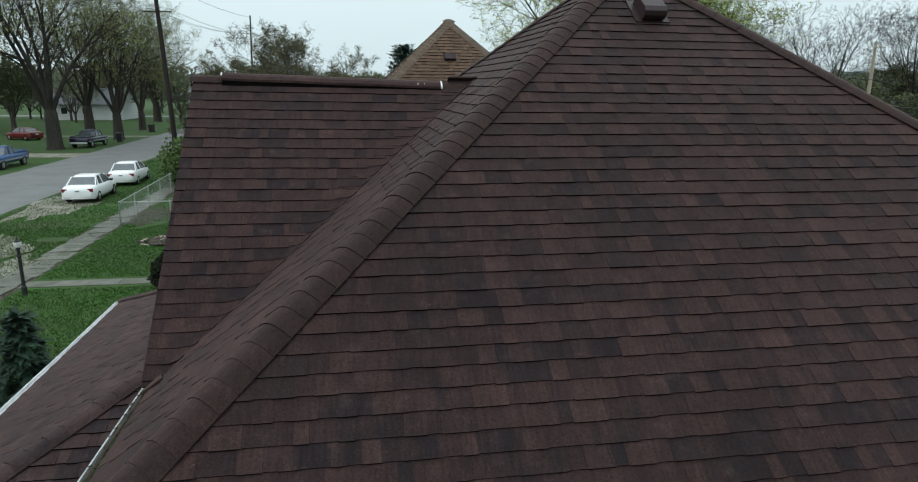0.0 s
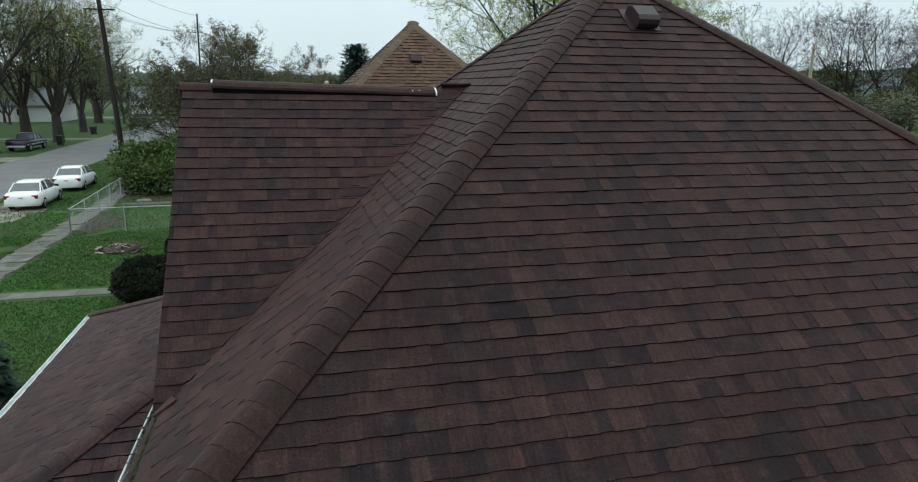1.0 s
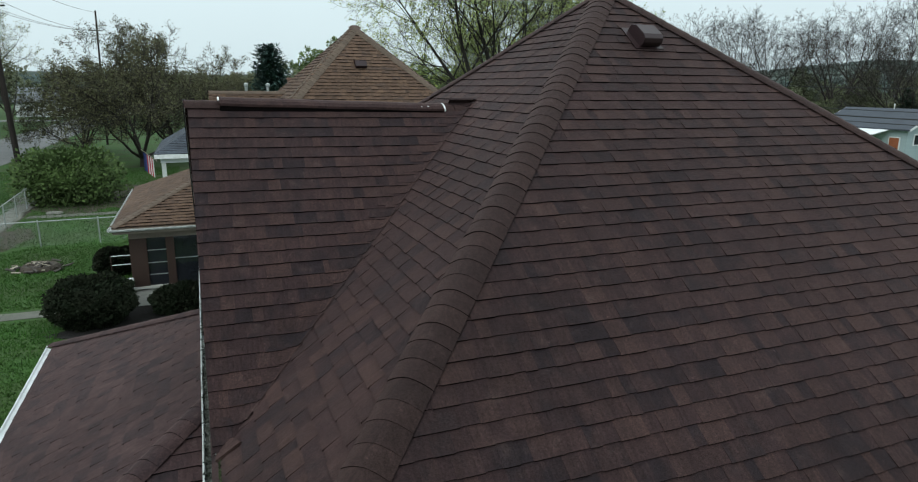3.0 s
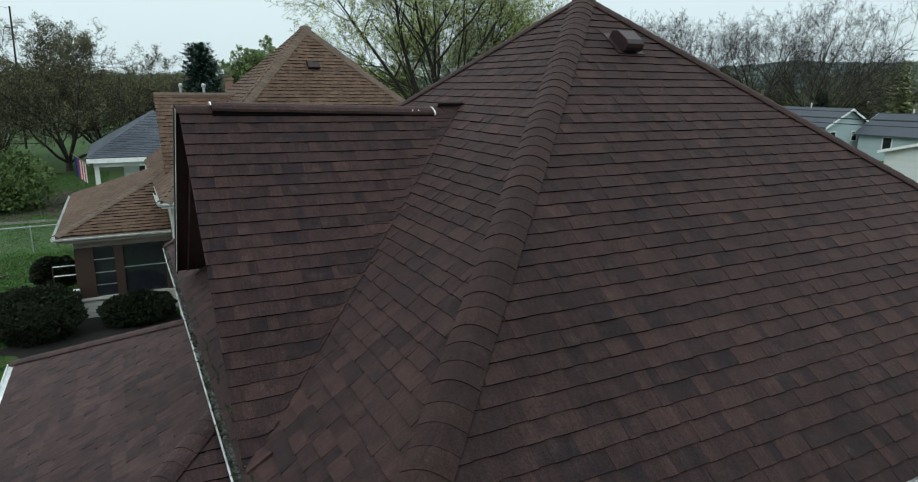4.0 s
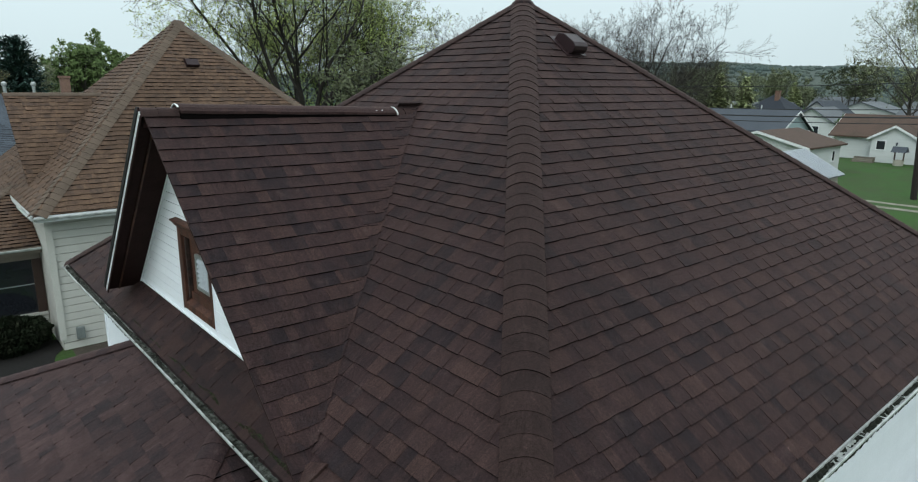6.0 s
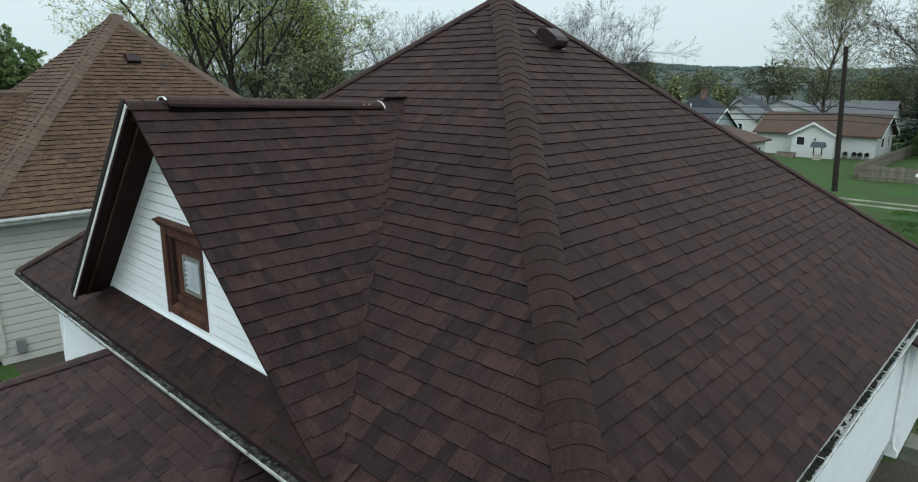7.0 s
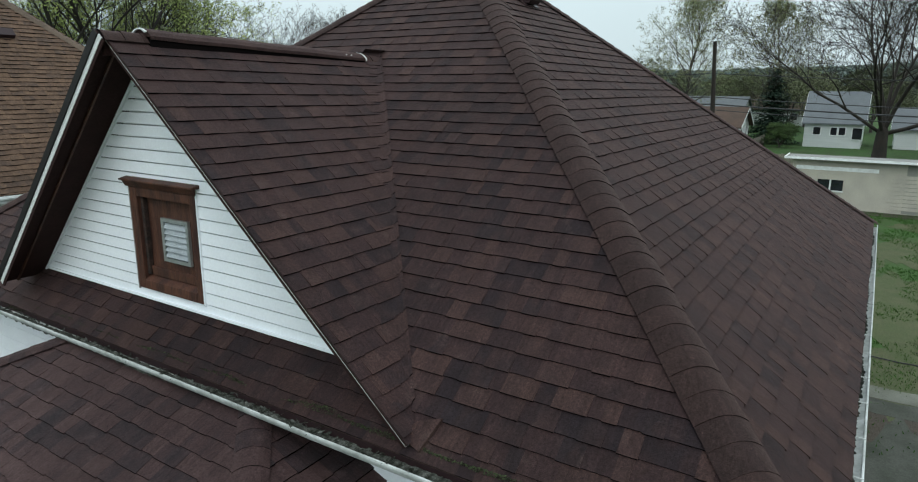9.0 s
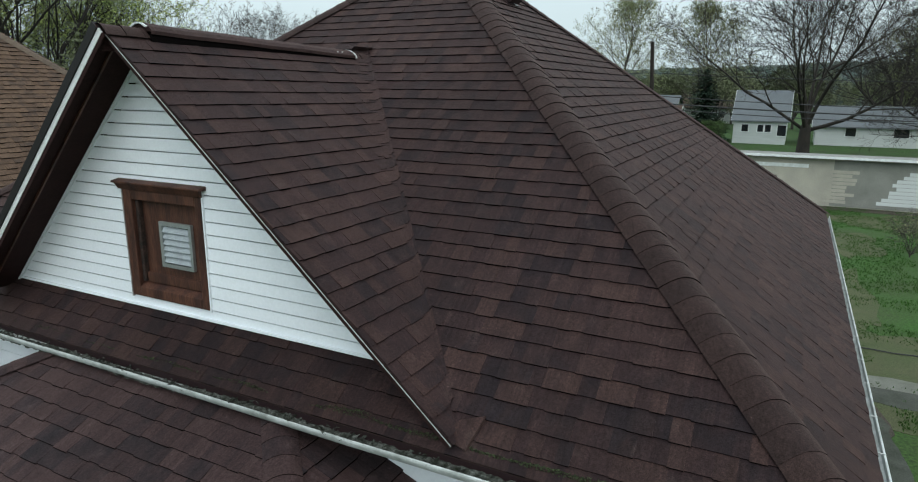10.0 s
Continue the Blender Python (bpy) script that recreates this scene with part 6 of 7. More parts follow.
gable_house("garage_building", "white gabled garage with a rust-brown roof", 50.8, 58.0, 22.7, 30.5, 2.42, 3.46, "x", PALE_WALL, BROWN_ROOF, 0.4, windows=[("s", 56.2, 0.9, 0.5, 0.8)])
gable_house("navy_roofed_house", "pale house with a long navy-grey shingle roof", 65.4, 72.6, 31.2, 41.5, 2.75, 4.65, "y", MINT_WALL, NAVY_ROOF, 0.4, windows=[("w", 38.2, 1.0, 0.8, 1.3), ("s", 67.5, 1.1, 0.7, 0.8)])
gable_house("green_gabled_house", "pale green house with a grey shingle roof", 60.8, 68.2, 42.3, 51.5, 3.45, 5.1, "y", MINT_WALL, NAVY_ROOF, 0.4, windows=[("s", 61.8, 1.8, 0.8, 0.9), ("s", 65.4, 1.8, 0.8, 0.9), ("w", 45.0, 1.0, 0.8, 1.0)])
DOOR_RED = material("red_enamel", (0.30, 0.02, 0.025), 0.35, grain=0.05, bump=0)
DOOR_PAINT = material("rust_orange_door", (0.30, 0.10, 0.045), 0.6, alt=(0.20, 0.07, 0.035), scale=2, grain=0.1, bump=0.1)
gdoor = thing("house_door", "rust-orange door of the pale green house", "door", (60.75, 43.0, 0.35))
part("leaf", Build().box(-0.03, 0.0, 0.0, 0.03, 0.95, 2.05), DOOR_PAINT, gdoor, bevel=0.01)
part("door_frame", Build().box(-0.02, -0.1, 0.0, 0.04, -0.002, 2.15).box(-0.02, 0.952, 0.0, 0.04, 1.05, 2.15).box(-0.02, -0.1, 2.052, 0.04, 1.05, 2.15), WHITE_METAL, gdoor)
grill = thing("red_grill", "small red kettle grill beside the porch", "grill", (59.3, 42.6, 0))
part("bowl", Build().lathe([(0.1, 0.55), (0.26, 0.66), (0.30, 0.82), (0.24, 0.98), (0.08, 1.06)], 12), DOOR_RED, grill)
for a in (0.3, 2.4, 4.5):
    part("leg", Build().tube([(0.12 * math.cos(a), 0.12 * math.sin(a), 0.6), (0.26 * math.cos(a), 0.26 * math.sin(a), 0.0)], 0.014, 5), GREY_METAL, grill)
for x, y, z in ((64.4, 46.5, 4.95), (69.0, 35.0, 4.5), (69.0, 38.5, 4.5)):
    pipe = thing("roof_pipe", "thin white plumbing pipe on the roof ridge", "pipe", (x, y, z))
    part("pipe", Build().lathe([(0.06, -0.15), (0.06, 0.55), (0.075, 0.56), (0.075, 0.6)], 8), WHITE_METAL, pipe)
side_porch = thing("side_porch", "pale metal porch roof on white posts", "porch")
part("metal_roof", Build().prism([(58.2, 44.0, 2.75), (58.2, 50.6, 2.75), (60.7, 50.6, 3.2), (60.7, 44.0, 3.2)], (0, 0, -0.08)), WHITE_METAL, side_porch, "pale sheet metal roof")
for y in (44.2, 47.2, 50.3):
    part("post", Build().box(58.35, y - 0.06, 0, 58.47, y + 0.06, 2.72), WHITE_METAL, side_porch)
gable_house("far_white_house", "white house with a grey roof behind the garage", 78.0, 86.0, 5.0, 10.6, 2.9, 6.1, "y", PALE_WALL, GREY_ROOF, 0.3, windows=[("w", 9.0, 1.4, 0.7, 0.8), ("w", 7.4, 1.4, 0.6, 0.8), ("w", 6.6, 1.4, 0.6, 0.8), ("w", 5.0, 1.0, 0.9, 1.2)])
gable_house("long_white_house", "long low white house with a grey roof behind the shade tree", 80.0, 87.0, -13.0, 2.0, 2.4, 4.4, "y", PALE_WALL, GREY_ROOF, 0.4, windows=[("w", -2.0, 1.1, 1.0, 0.9), ("w", -7.0, 1.1, 1.4, 0.9)])
for x, y, w, d, e, r, ax, rm, lb in ((92, 60, 12, 10, 3.0, 6.2, "y", NAVY_ROOF, "far house with a dark hipped roof"), (101, 47, 9, 13, 3.0, 4.8, "y", GREY_ROOF, "far white house with a pale grey roof"),
                                      (112, 33, 8, 12, 3.0, 5.0, "x", GREY_ROOF, "far white house with a pale roof"), (105, 22, 9, 10, 3.0, 5.2, "y", GREY_ROOF, "far house with a grey roof"),
                                      (125, 14, 8, 12, 3.0, 5.2, "y", BROWN_ROOF, "far white house with a brown roof"), (86, 33.2, 7, 6, 2.7, 4.6, "x", GREY_ROOF, "small white house with a pale grey gable"), (100, 38, 8, 6, 2.8, 5.2, "x", NAVY_ROOF, "white house with a slate roof"), (119, 41, 9, 9, 3.0, 5.6, "y", GREY_ROOF, "far white house with a pale grey roof"),
                                      (-52, 126, 12, 9, 3.0, 5.6, "x", GREY_ROOF, "white house across the street"), (-36, 158, 10, 9, 3.2, 6.0, "x", GREY_ROOF, "white house at the end of the street"),
                                      (-20, 165, 10, 9, 3.2, 6.0, "x", GREY_ROOF, "white house at the end of the street")):
    gable_house("far_house", lb, x, x + w, y, y + d, e, r, ax, PALE_WALL, rm, 0.4, windows=[("w", y + 2, 1.1, 1.0, 1.1), ("w", y + 5.5, 1.1, 1.0, 1.1), ("s", x + 2, 1.1, 1.0, 1.1), ("s", x + 5.5, 1.1, 1.2, 1.1)], trim=False)

hip_house = thing("hip_roofed_house", "pale house with a steep dark hipped roof and a brick chimney", "house")
part("wall", Build().box(91.6, 41.6, 0, 98.4, 48.4, 3.3), PALE_WALL, hip_house)
for a, b in (((91.1, 41.1), (98.9, 41.1)), ((98.9, 41.1), (98.9, 48.9)), ((98.9, 48.9), (91.1, 48.9)), ((91.1, 48.9), (91.1, 41.1))):
    part("roof", Build().prism([(*a, 3.25), (*b, 3.25), (95.0, 45.0, 6.2)], (0, 0, -0.16)), HIP_ROOF, hip_house)
part("chimney", Build().box(93.7, 44.0, 4.6, 94.3, 44.6, 6.6).box(93.64, 43.94, 6.5, 94.36, 44.66, 6.64), BRICK, hip_house)
for y in (42.8, 45.8):
    win = part("window", Build().box(91.56, y, 1.2, 91.62, y + 1.0, 2.4), GLASS_DARK, hip_house)
    part("frame", Build().box(91.52, y - 0.1, 1.1, 91.61, y + 1.1, 1.2).box(91.52, y - 0.1, 2.4, 91.61, y + 1.1, 2.5).box(91.52, y - 0.1, 1.2, 91.61, y, 2.4).box(91.52, y + 1.0, 1.2, 91.61, y + 1.1, 2.4), WHITE_METAL, win)

gable_house("brown_house", "low weathered brown house behind the street trees", -58.0, -48.0, 76.0, 84.0, 2.9, 5.2, "x", BLOCK_BROWN, NAVY_ROOF, 0.5, windows=[("s", -56.0, 1.0, 1.2, 1.2), ("s", -52.0, 1.0, 1.0, 1.2)])

well = thing("wishing_well", "small dark-roofed wishing well on the lawn", "garden ornament", (66.0, 20.4, 0))
part("well_ring", Build().lathe([(0.42, -0.05), (0.45, 0.5), (0.38, 0.52), (0.36, 0.2)], 12), BLOCK, well, "stone ring")
for y in (-0.36, 0.36):
    part("post", Build().box(-0.05, y - 0.05, 0.45, 0.05, y + 0.05, 1.35), BROWN_ROOF, well)
part("roof", Build().prism([(-0.6, -0.6, 1.25), (0.6, -0.6, 1.25), (0, -0.6, 1.75)], (0, 1.2, 0)), NAVY_ROOF, well, "dark pitched roof")
steps = thing("wooden_steps", "low weathered wooden steps by the ranch entry", "steps", (66.9, 23.6, 0))
for i in range(3):
    part("tread", Build().box(-0.5 + i * 0.3, -0.9, 0.12 + i * 0.16, -0.14 + i * 0.3, 0.9, 0.17 + i * 0.16).box(-0.48 + i * 0.3, -0.88, -0.02, -0.2 + i * 0.3, 0.88, 0.12 + i * 0.16), FENCE_WOOD, steps)
for i, y in enumerate((16.9, 17.5, 18.0, 18.8)):
    pot = thing("planter", "small grey planter at the foot of the wall", "planter", (69.6, y, 0), group="planters along the wall")
    part("pot", Build().lathe([(0.16, 0.0), (0.24, 0.34), (0.2, 0.35), (0.15, 0.28)], 10), BLOCK_BASE, pot)
    part("plant", Build().lathe([(0.14, 0.3), (0.26, 0.48), (0.16, 0.66), (0.03, 0.72)], 7), YEW, pot)
wall_lamp = thing("wall_lamp", "small black wall lamp on the entry gable", "lamp", (67.74, 21.2, 1.9))
part("bracket", Build().box(-0.06, -0.05, -0.08, 0.06, 0.05, 0.08), NAVY_ROOF, wall_lamp)
part("lantern", Build().lathe([(0.05, -0.22), (0.09, -0.02), (0.04, 0.04)], 8, (-0.12, 0, 0)), NAVY_ROOF, wall_lamp)

shed = thing("lean_to_shed", "beige lean-to shed with a ribbed grey metal roof", "shed")
part("wall", Build().box(34.8, 16.4, 0, 39.8, 18.5, 1.72), BLOCK, shed)
part("side_wall", Build().prism([(34.82, 16.42, 1.71), (34.82, 18.5, 1.71), (34.82, 18.5, 2.98)], (4.96, 0, 0)), PALE_WALL, shed)
roof = part("metal_roof", Build().prism([(34.5, 16.1, 1.74), (34.5, 18.6, 3.14), (34.5, 18.6, 3.08), (34.5, 16.1, 1.68)], (5.55, 0, 0)), RIBBED, shed, "ribbed grey sheet metal roof")
for i in range(27):
    x = 34.55 + i * 0.205
    part("rib", Build().prism([(x, 16.09, 1.738), (x, 18.6, 3.14), (x, 18.6, 3.17), (x, 16.09, 1.768)], (0.07, 0, 0)), RIB_CREST, roof)

block = thing("block_garage", "long beige block garage with a flat roof and white edge", "garage")
part("wall", Build().box(34.4, -14, 0, 36.0, 7.2, 2.55), BLOCK, block)
part("roof_slab", Build().box(34.05, -14.3, 2.56, 36.2, 7.55, 2.66), BLOCK_BASE, block, "white coated flat roof")
part("roof_edge", Build().box(34.0, -14.3, 2.58, 34.045, 7.6, 2.70).box(34.045, 7.555, 2.58, 36.2, 7.6, 2.70), WHITE_METAL, block, "white metal roof edge")
part("patch", Build().box(34.385, 3.2, 2.02, 34.399, 7.0, 2.22), WHITE_METAL, block, "strip of white paint")
part("cement_coat", Build().box(34.388, -13.8, 0.05, 34.399, 2.0, 2.5), BLOCK_GREY, block, "bare grey cement coat")
rb = random.Random(4)
for i in range(9):
    w = rb.uniform(0.8, 1.5)
    part("stone", Build().box(34.37, 2.2 - w + rb.uniform(0, 0.2), 0.2 + i * 0.2, 34.4, 2.6 + rb.uniform(-0.4, 0.3), 0.37 + i * 0.2), BLOCK, block, "bare block courses")
for i in range(9):
    part("stone", Build().box(34.37, -4.5, 0.25 + i * 0.2, 34.4, -0.2 - i * 0.14 + rb.uniform(-0.2, 0.2), 0.43 + i * 0.2), PALE_WALL, block, "whitewashed block courses")
for y in (4.70, 5.34):
    win = part("window", Build().box(34.36, y, 0.98, 34.41, y + 0.56, 1.54), GLASS_DARK, block, "dark window pane")
part("window_sill", Build().box(34.33, 4.66, 0.9, 34.41, 5.94, 0.98), PALE_WALL, block)
part("window_post", Build().box(34.34, 5.26, 0.98, 34.41, 5.34, 1.54), PALE_WALL, block)


def fence_run(a, b, height, gap=0.16, width=0.14):
    a, b = Vector((*a, 0)), Vector((*b, 0))
    ob = thing("board_fence", "weathered grey board fence", "fence")
    t, n = (b - a).normalized(), int((b - a).length / gap)
    rng = random.Random(2)
    for i in range(n):
        p = a + t * i * gap
        q = p + t * width
        h = height * rng.uniform(0.93, 1.03)
        part("board", Build().prism([p, q, q + Vector((0, 0, h)), p + Vector((0, 0, h))], Vector((-t.y, t.x, 0)) * 0.02), FENCE_WOOD, ob)
    for z in (0.3, height - 0.3):
        p, q = a + Vector((0, 0, z)), b + Vector((0, 0, z))
        part("rail", Build().prism([p, q, q + Vector((0, 0, 0.09)), p + Vector((0, 0, 0.09))], Vector((t.y, -t.x, 0)) * 0.04), FENCE_WOOD, ob)


fence_run((52.5, 13.8), (54.4, 5.2), 1.15)
fence_run((52.8, 14.2), (78.0, 14.6), 1.2, 0.3, 0.27)


def utility_pole(name, label, x, y, height, mat, arm=None, r=0.16, lean=0.0, lean_y=0.0):
    ob = thing(name, label, "utility pole", (x, y, 0))
    part("shaft", Build().tube([(0, 0, -0.3), (lean * 0.5, lean_y * 0.5, height * 0.5), (lean, lean_y, height)], [r, r * 0.85, r * 0.68], 12), mat, ob)
    if arm:
        z, half, ax = arm
        d = Vector((half, 0, 0)) if ax == "x" else Vector((0, half, 0))
        w = Vector((0, 0.05, 0)) if ax == "x" else Vector((0.05, 0, 0))
        c = Vector((lean * z / height, 0, z)) + (Vector((0, -r - 0.02, 0)) if ax == "x" else Vector((-r - 0.02, 0, 0)))
        part("crossarm", Build().prism([c - d - w + Vector((0, 0, -0.05)), c + d - w + Vector((0, 0, -0.05)), c + d - w + Vector((0, 0, 0.05)), c - d - w + Vector((0, 0, 0.05))], w * 2), mat, ob)
        for k in (-0.92, -0.45, 0.45, 0.92):
            part("insulator", Build().lathe([(0.02, 0), (0.045, 0.05), (0.03, 0.11), (0.045, 0.14), (0.02, 0.17)], 8, c + d * k + Vector((0, 0, 0.05))), GREY_METAL, ob, "grey insulator")
    return ob


def cable(a, b, sag, r=0.014, label="thin black overhead cable between poles"):
    a, b = Vector(a), Vector(b)
    pts = [a.lerp(b, i / 24) - Vector((0, 0, sag * 4 * (i / 24) * (1 - i / 24))) for i in range(25)]
    tagged(new("overhead_cable", Build().tube(pts, r, 5).mesh("overhead_cable", WIRE)), label, "cable")


utility_pole("utility_pole", "dark wooden utility pole with a crossarm beside the street", -15.9, 64.2, 16.0, POLE_WOOD, (12.7, 1.25, "x"), 0.24, -0.7)
utility_pole("utility_pole", "slim wooden utility pole with a short arm", -11.5, 84.0, 14.5, POLE_WOOD, (12.4, 0.55, "x"), 0.12, 0.3)
utility_pole("utility_pole", "dark wooden utility pole beside the alley", 44.95, 13.55, 9.5, POLE_WOOD, None, 0.19, 0.0, 0.52)
utility_pole("utility_pole", "pale weathered utility pole with a short crossarm", 48.8, 55.5, 11.0, PALE_POLE, (10.5, 0.5, "x"), 0.2)
for z, r in ((7.3, 0.025), (5.65, 0.03), (5.15, 0.05), (4.75, 0.03)):
    cable((44.95, 13.85, z), (46.5, 56.0, z + 0.4), 0.5, r)
    cable((44.95, 13.85, z), (43.0, -32.0, z), 0.7, r)
for dx, z in ((-1.15, 12.9), (-0.5, 12.9), (1.1, 12.9), (0.0, 15.6)):
    cable((-16.3 + dx, 64.0, z), (-11.25 + dx * 0.45, 83.8, z - 0.5 if z < 15 else 14.3), 0.5, 0.016)
    cable((-16.3 + dx, 64.0, z), (-16.3 + dx, 10.0, z), 0.9, 0.016)

# distant wooded hills, lower towards the street
hill = Build()
hrng = random.Random(7)


def hill_height(deg, f):
    k = (deg + 60) / 1.25
    shape = 0.75 + 0.22 * noise.noise(Vector((k * 0.05, 3.1, 0))) + 0.14 * noise.noise(Vector((k * 0.16, 8.0, 0)))
    return (16 + 18 * min(1, max(0, (deg - 25) / 30))) * math.sin(f * math.pi / 2) * shape


rows = []
for j in range(7):
    rows.append([((520 + j * 45) * math.sin(a), (520 + j * 45) * math.cos(a), hill_height(math.degrees(a), min(1, j / 5)) + hrng.uniform(-1, 1) + 3 - (6 if j == 0 else 0)) for a in (math.radians(-60 + i * 1.25) for i in range(161))])
hill.loft(rows, closed=False)
for i in range(12500):
    deg, r = hrng.uniform(-58, 135), hrng.uniform(500, 790) if i < 9000 else hrng.uniform(265, 500)
    a = math.radians(deg)
    z = hill_height(deg, max(0, min(1, (r - 520) / 45 / 5))) + (3 if r > 500 else hrng.uniform(0, 3))
    c, s = Vector((r * math.sin(a), r * math.cos(a), z)), hrng.uniform(1.8, 3.9)
    ring = [[c + Vector((s * q * math.cos(t * 1.05 + q), s * q * math.sin(t * 1.05 + q), s * h * hrng.uniform(0.8, 1.2))) for t in range(6)] for q, h in ((1.0, -0.5), (1.0, 0.25), (0.6, 0.6), (0.1, 0.75))]
    hill.loft(ring)
# Bluish aerial haze is painted into the woods' base colour.
HILL_MAT = material("haze_tinted_woods", (0.050, 0.074, 0.068), 0.95, alt=(0.074, 0.088, 0.070), scale=0.012, fine=0.4, amount=0.8, grain=0.15, bump=0.0, pieces=0.14)
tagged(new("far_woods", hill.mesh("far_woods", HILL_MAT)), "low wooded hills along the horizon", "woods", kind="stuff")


# ---- vehicles ----
RUBBER = material("black_tyre_rubber", (0.018, 0.018, 0.019), 0.85, bump=0.1)
RIM = material("silver_wheel", (0.45, 0.46, 0.47), 0.35, 0.8, grain=0.05, bump=0)
WHITE_PAINT = material("white_car_paint", (0.72, 0.74, 0.75), 0.25, alt=(0.66, 0.68, 0.68), scale=1.5, grain=0.02, bump=0, spec=0.5)
BLUE_PAINT = material("blue_car_paint", (0.025, 0.075, 0.21), 0.3, alt=(0.02, 0.055, 0.16), grain=0.03, bump=0, spec=0.5)
NAVY_PAINT = material("dark_navy_car_paint", (0.012, 0.016, 0.034), 0.25, grain=0.03, bump=0, spec=0.5)
RED_PAINT = material("dark_red_car_paint", (0.12, 0.012, 0.014), 0.3, grain=0.03, bump=0, spec=0.5)
TAIL = material("red_tail_lamp", (0.16, 0.012, 0.014), 0.2, bump=0, grain=0.02, spec=0.5)
TRIM = material("black_plastic_trim", (0.02, 0.02, 0.021), 0.6, bump=0)
# Base grey is raised to paint the sky's reflection into the car windows.
CAR_GLASS = material("car_glass_painted_reflection", (0.085, 0.10, 0.105), 0.08, grain=0, bump=0, spec=0.6)


def ring_at(y, half, z0, z1, tuck=0.88):
    """One cross-section of a car body, rounded at its shoulders."""
    return [(-half * tuck, y, z0), (-half, y, z0 + (z1 - z0) * 0.25), (-half * 0.985, y, z0 + (z1 - z0) * 0.72), (-half * 0.9, y, z1 - 0.015), (-half * 0.6, y, z1 + 0.012), (half * 0.6, y, z1 + 0.012), (half * 0.9, y, z1 - 0.015),
            (half * 0.985, y, z0 + (z1 - z0) * 0.72), (half, y, z0 + (z1 - z0) * 0.25), (half * tuck, y, z0)]


def wheel(owner, x, y, r=0.31, w=0.2):
    tyre = Build()
    side = 1 if x > 0 else -1
    prof = [(r * 0.62, -w / 2), (r * 0.95, -w / 2), (r, -w / 2 + 0.03), (r, w / 2 - 0.03), (r * 0.95, w / 2), (r * 0.62, w / 2)]
    rings = [[(x + o, y + q * math.cos(k * 0.3927), r + q * math.sin(k * 0.3927)) for q, o in prof] for k in range(17)]
    tyre.loft(rings, closed=False)
    t = part("wheel", tyre, RUBBER, owner, "black tyre")
    rim = Build()
    xo = x + side * (w / 2 - 0.02)
    rim.add([(xo, y + r * 0.64 * math.cos(k * 0.3927), r + r * 0.64 * math.sin(k * 0.3927)) for k in range(16)] + [(xo + side * 0.015, y, r)], [(k, (k + 1) % 16, 16) for k in range(16)])
    part("rim", rim, RIM, t, "silver wheel cover")


def glazing(car, cab, half, sill):
    """Rear window, windscreen and the side windows of a cabin, each a block of lightened glass."""
    for name, run in (("rear_window", cab[:2]), ("windscreen", cab[4:])):
        part(name, Build().loft([[(-half, yy, sill), (-h, yy, z - 0.03), (h, yy, z - 0.03), (half, yy, sill)] for yy, h, z in run]), CAR_GLASS, car, "glass with sky reflection painted into its grey")
    for run in (cab[1:3], cab[2:5]):
        for s in (-1, 1):
            part("side_window", Build().loft([[(s * half, yy, sill), (s * h, yy, z - 0.03), (0, yy, z - 0.03), (0, yy, sill)][::-s] for yy, h, z in run]), CAR_GLASS, car, "glass with sky reflection painted into its grey")


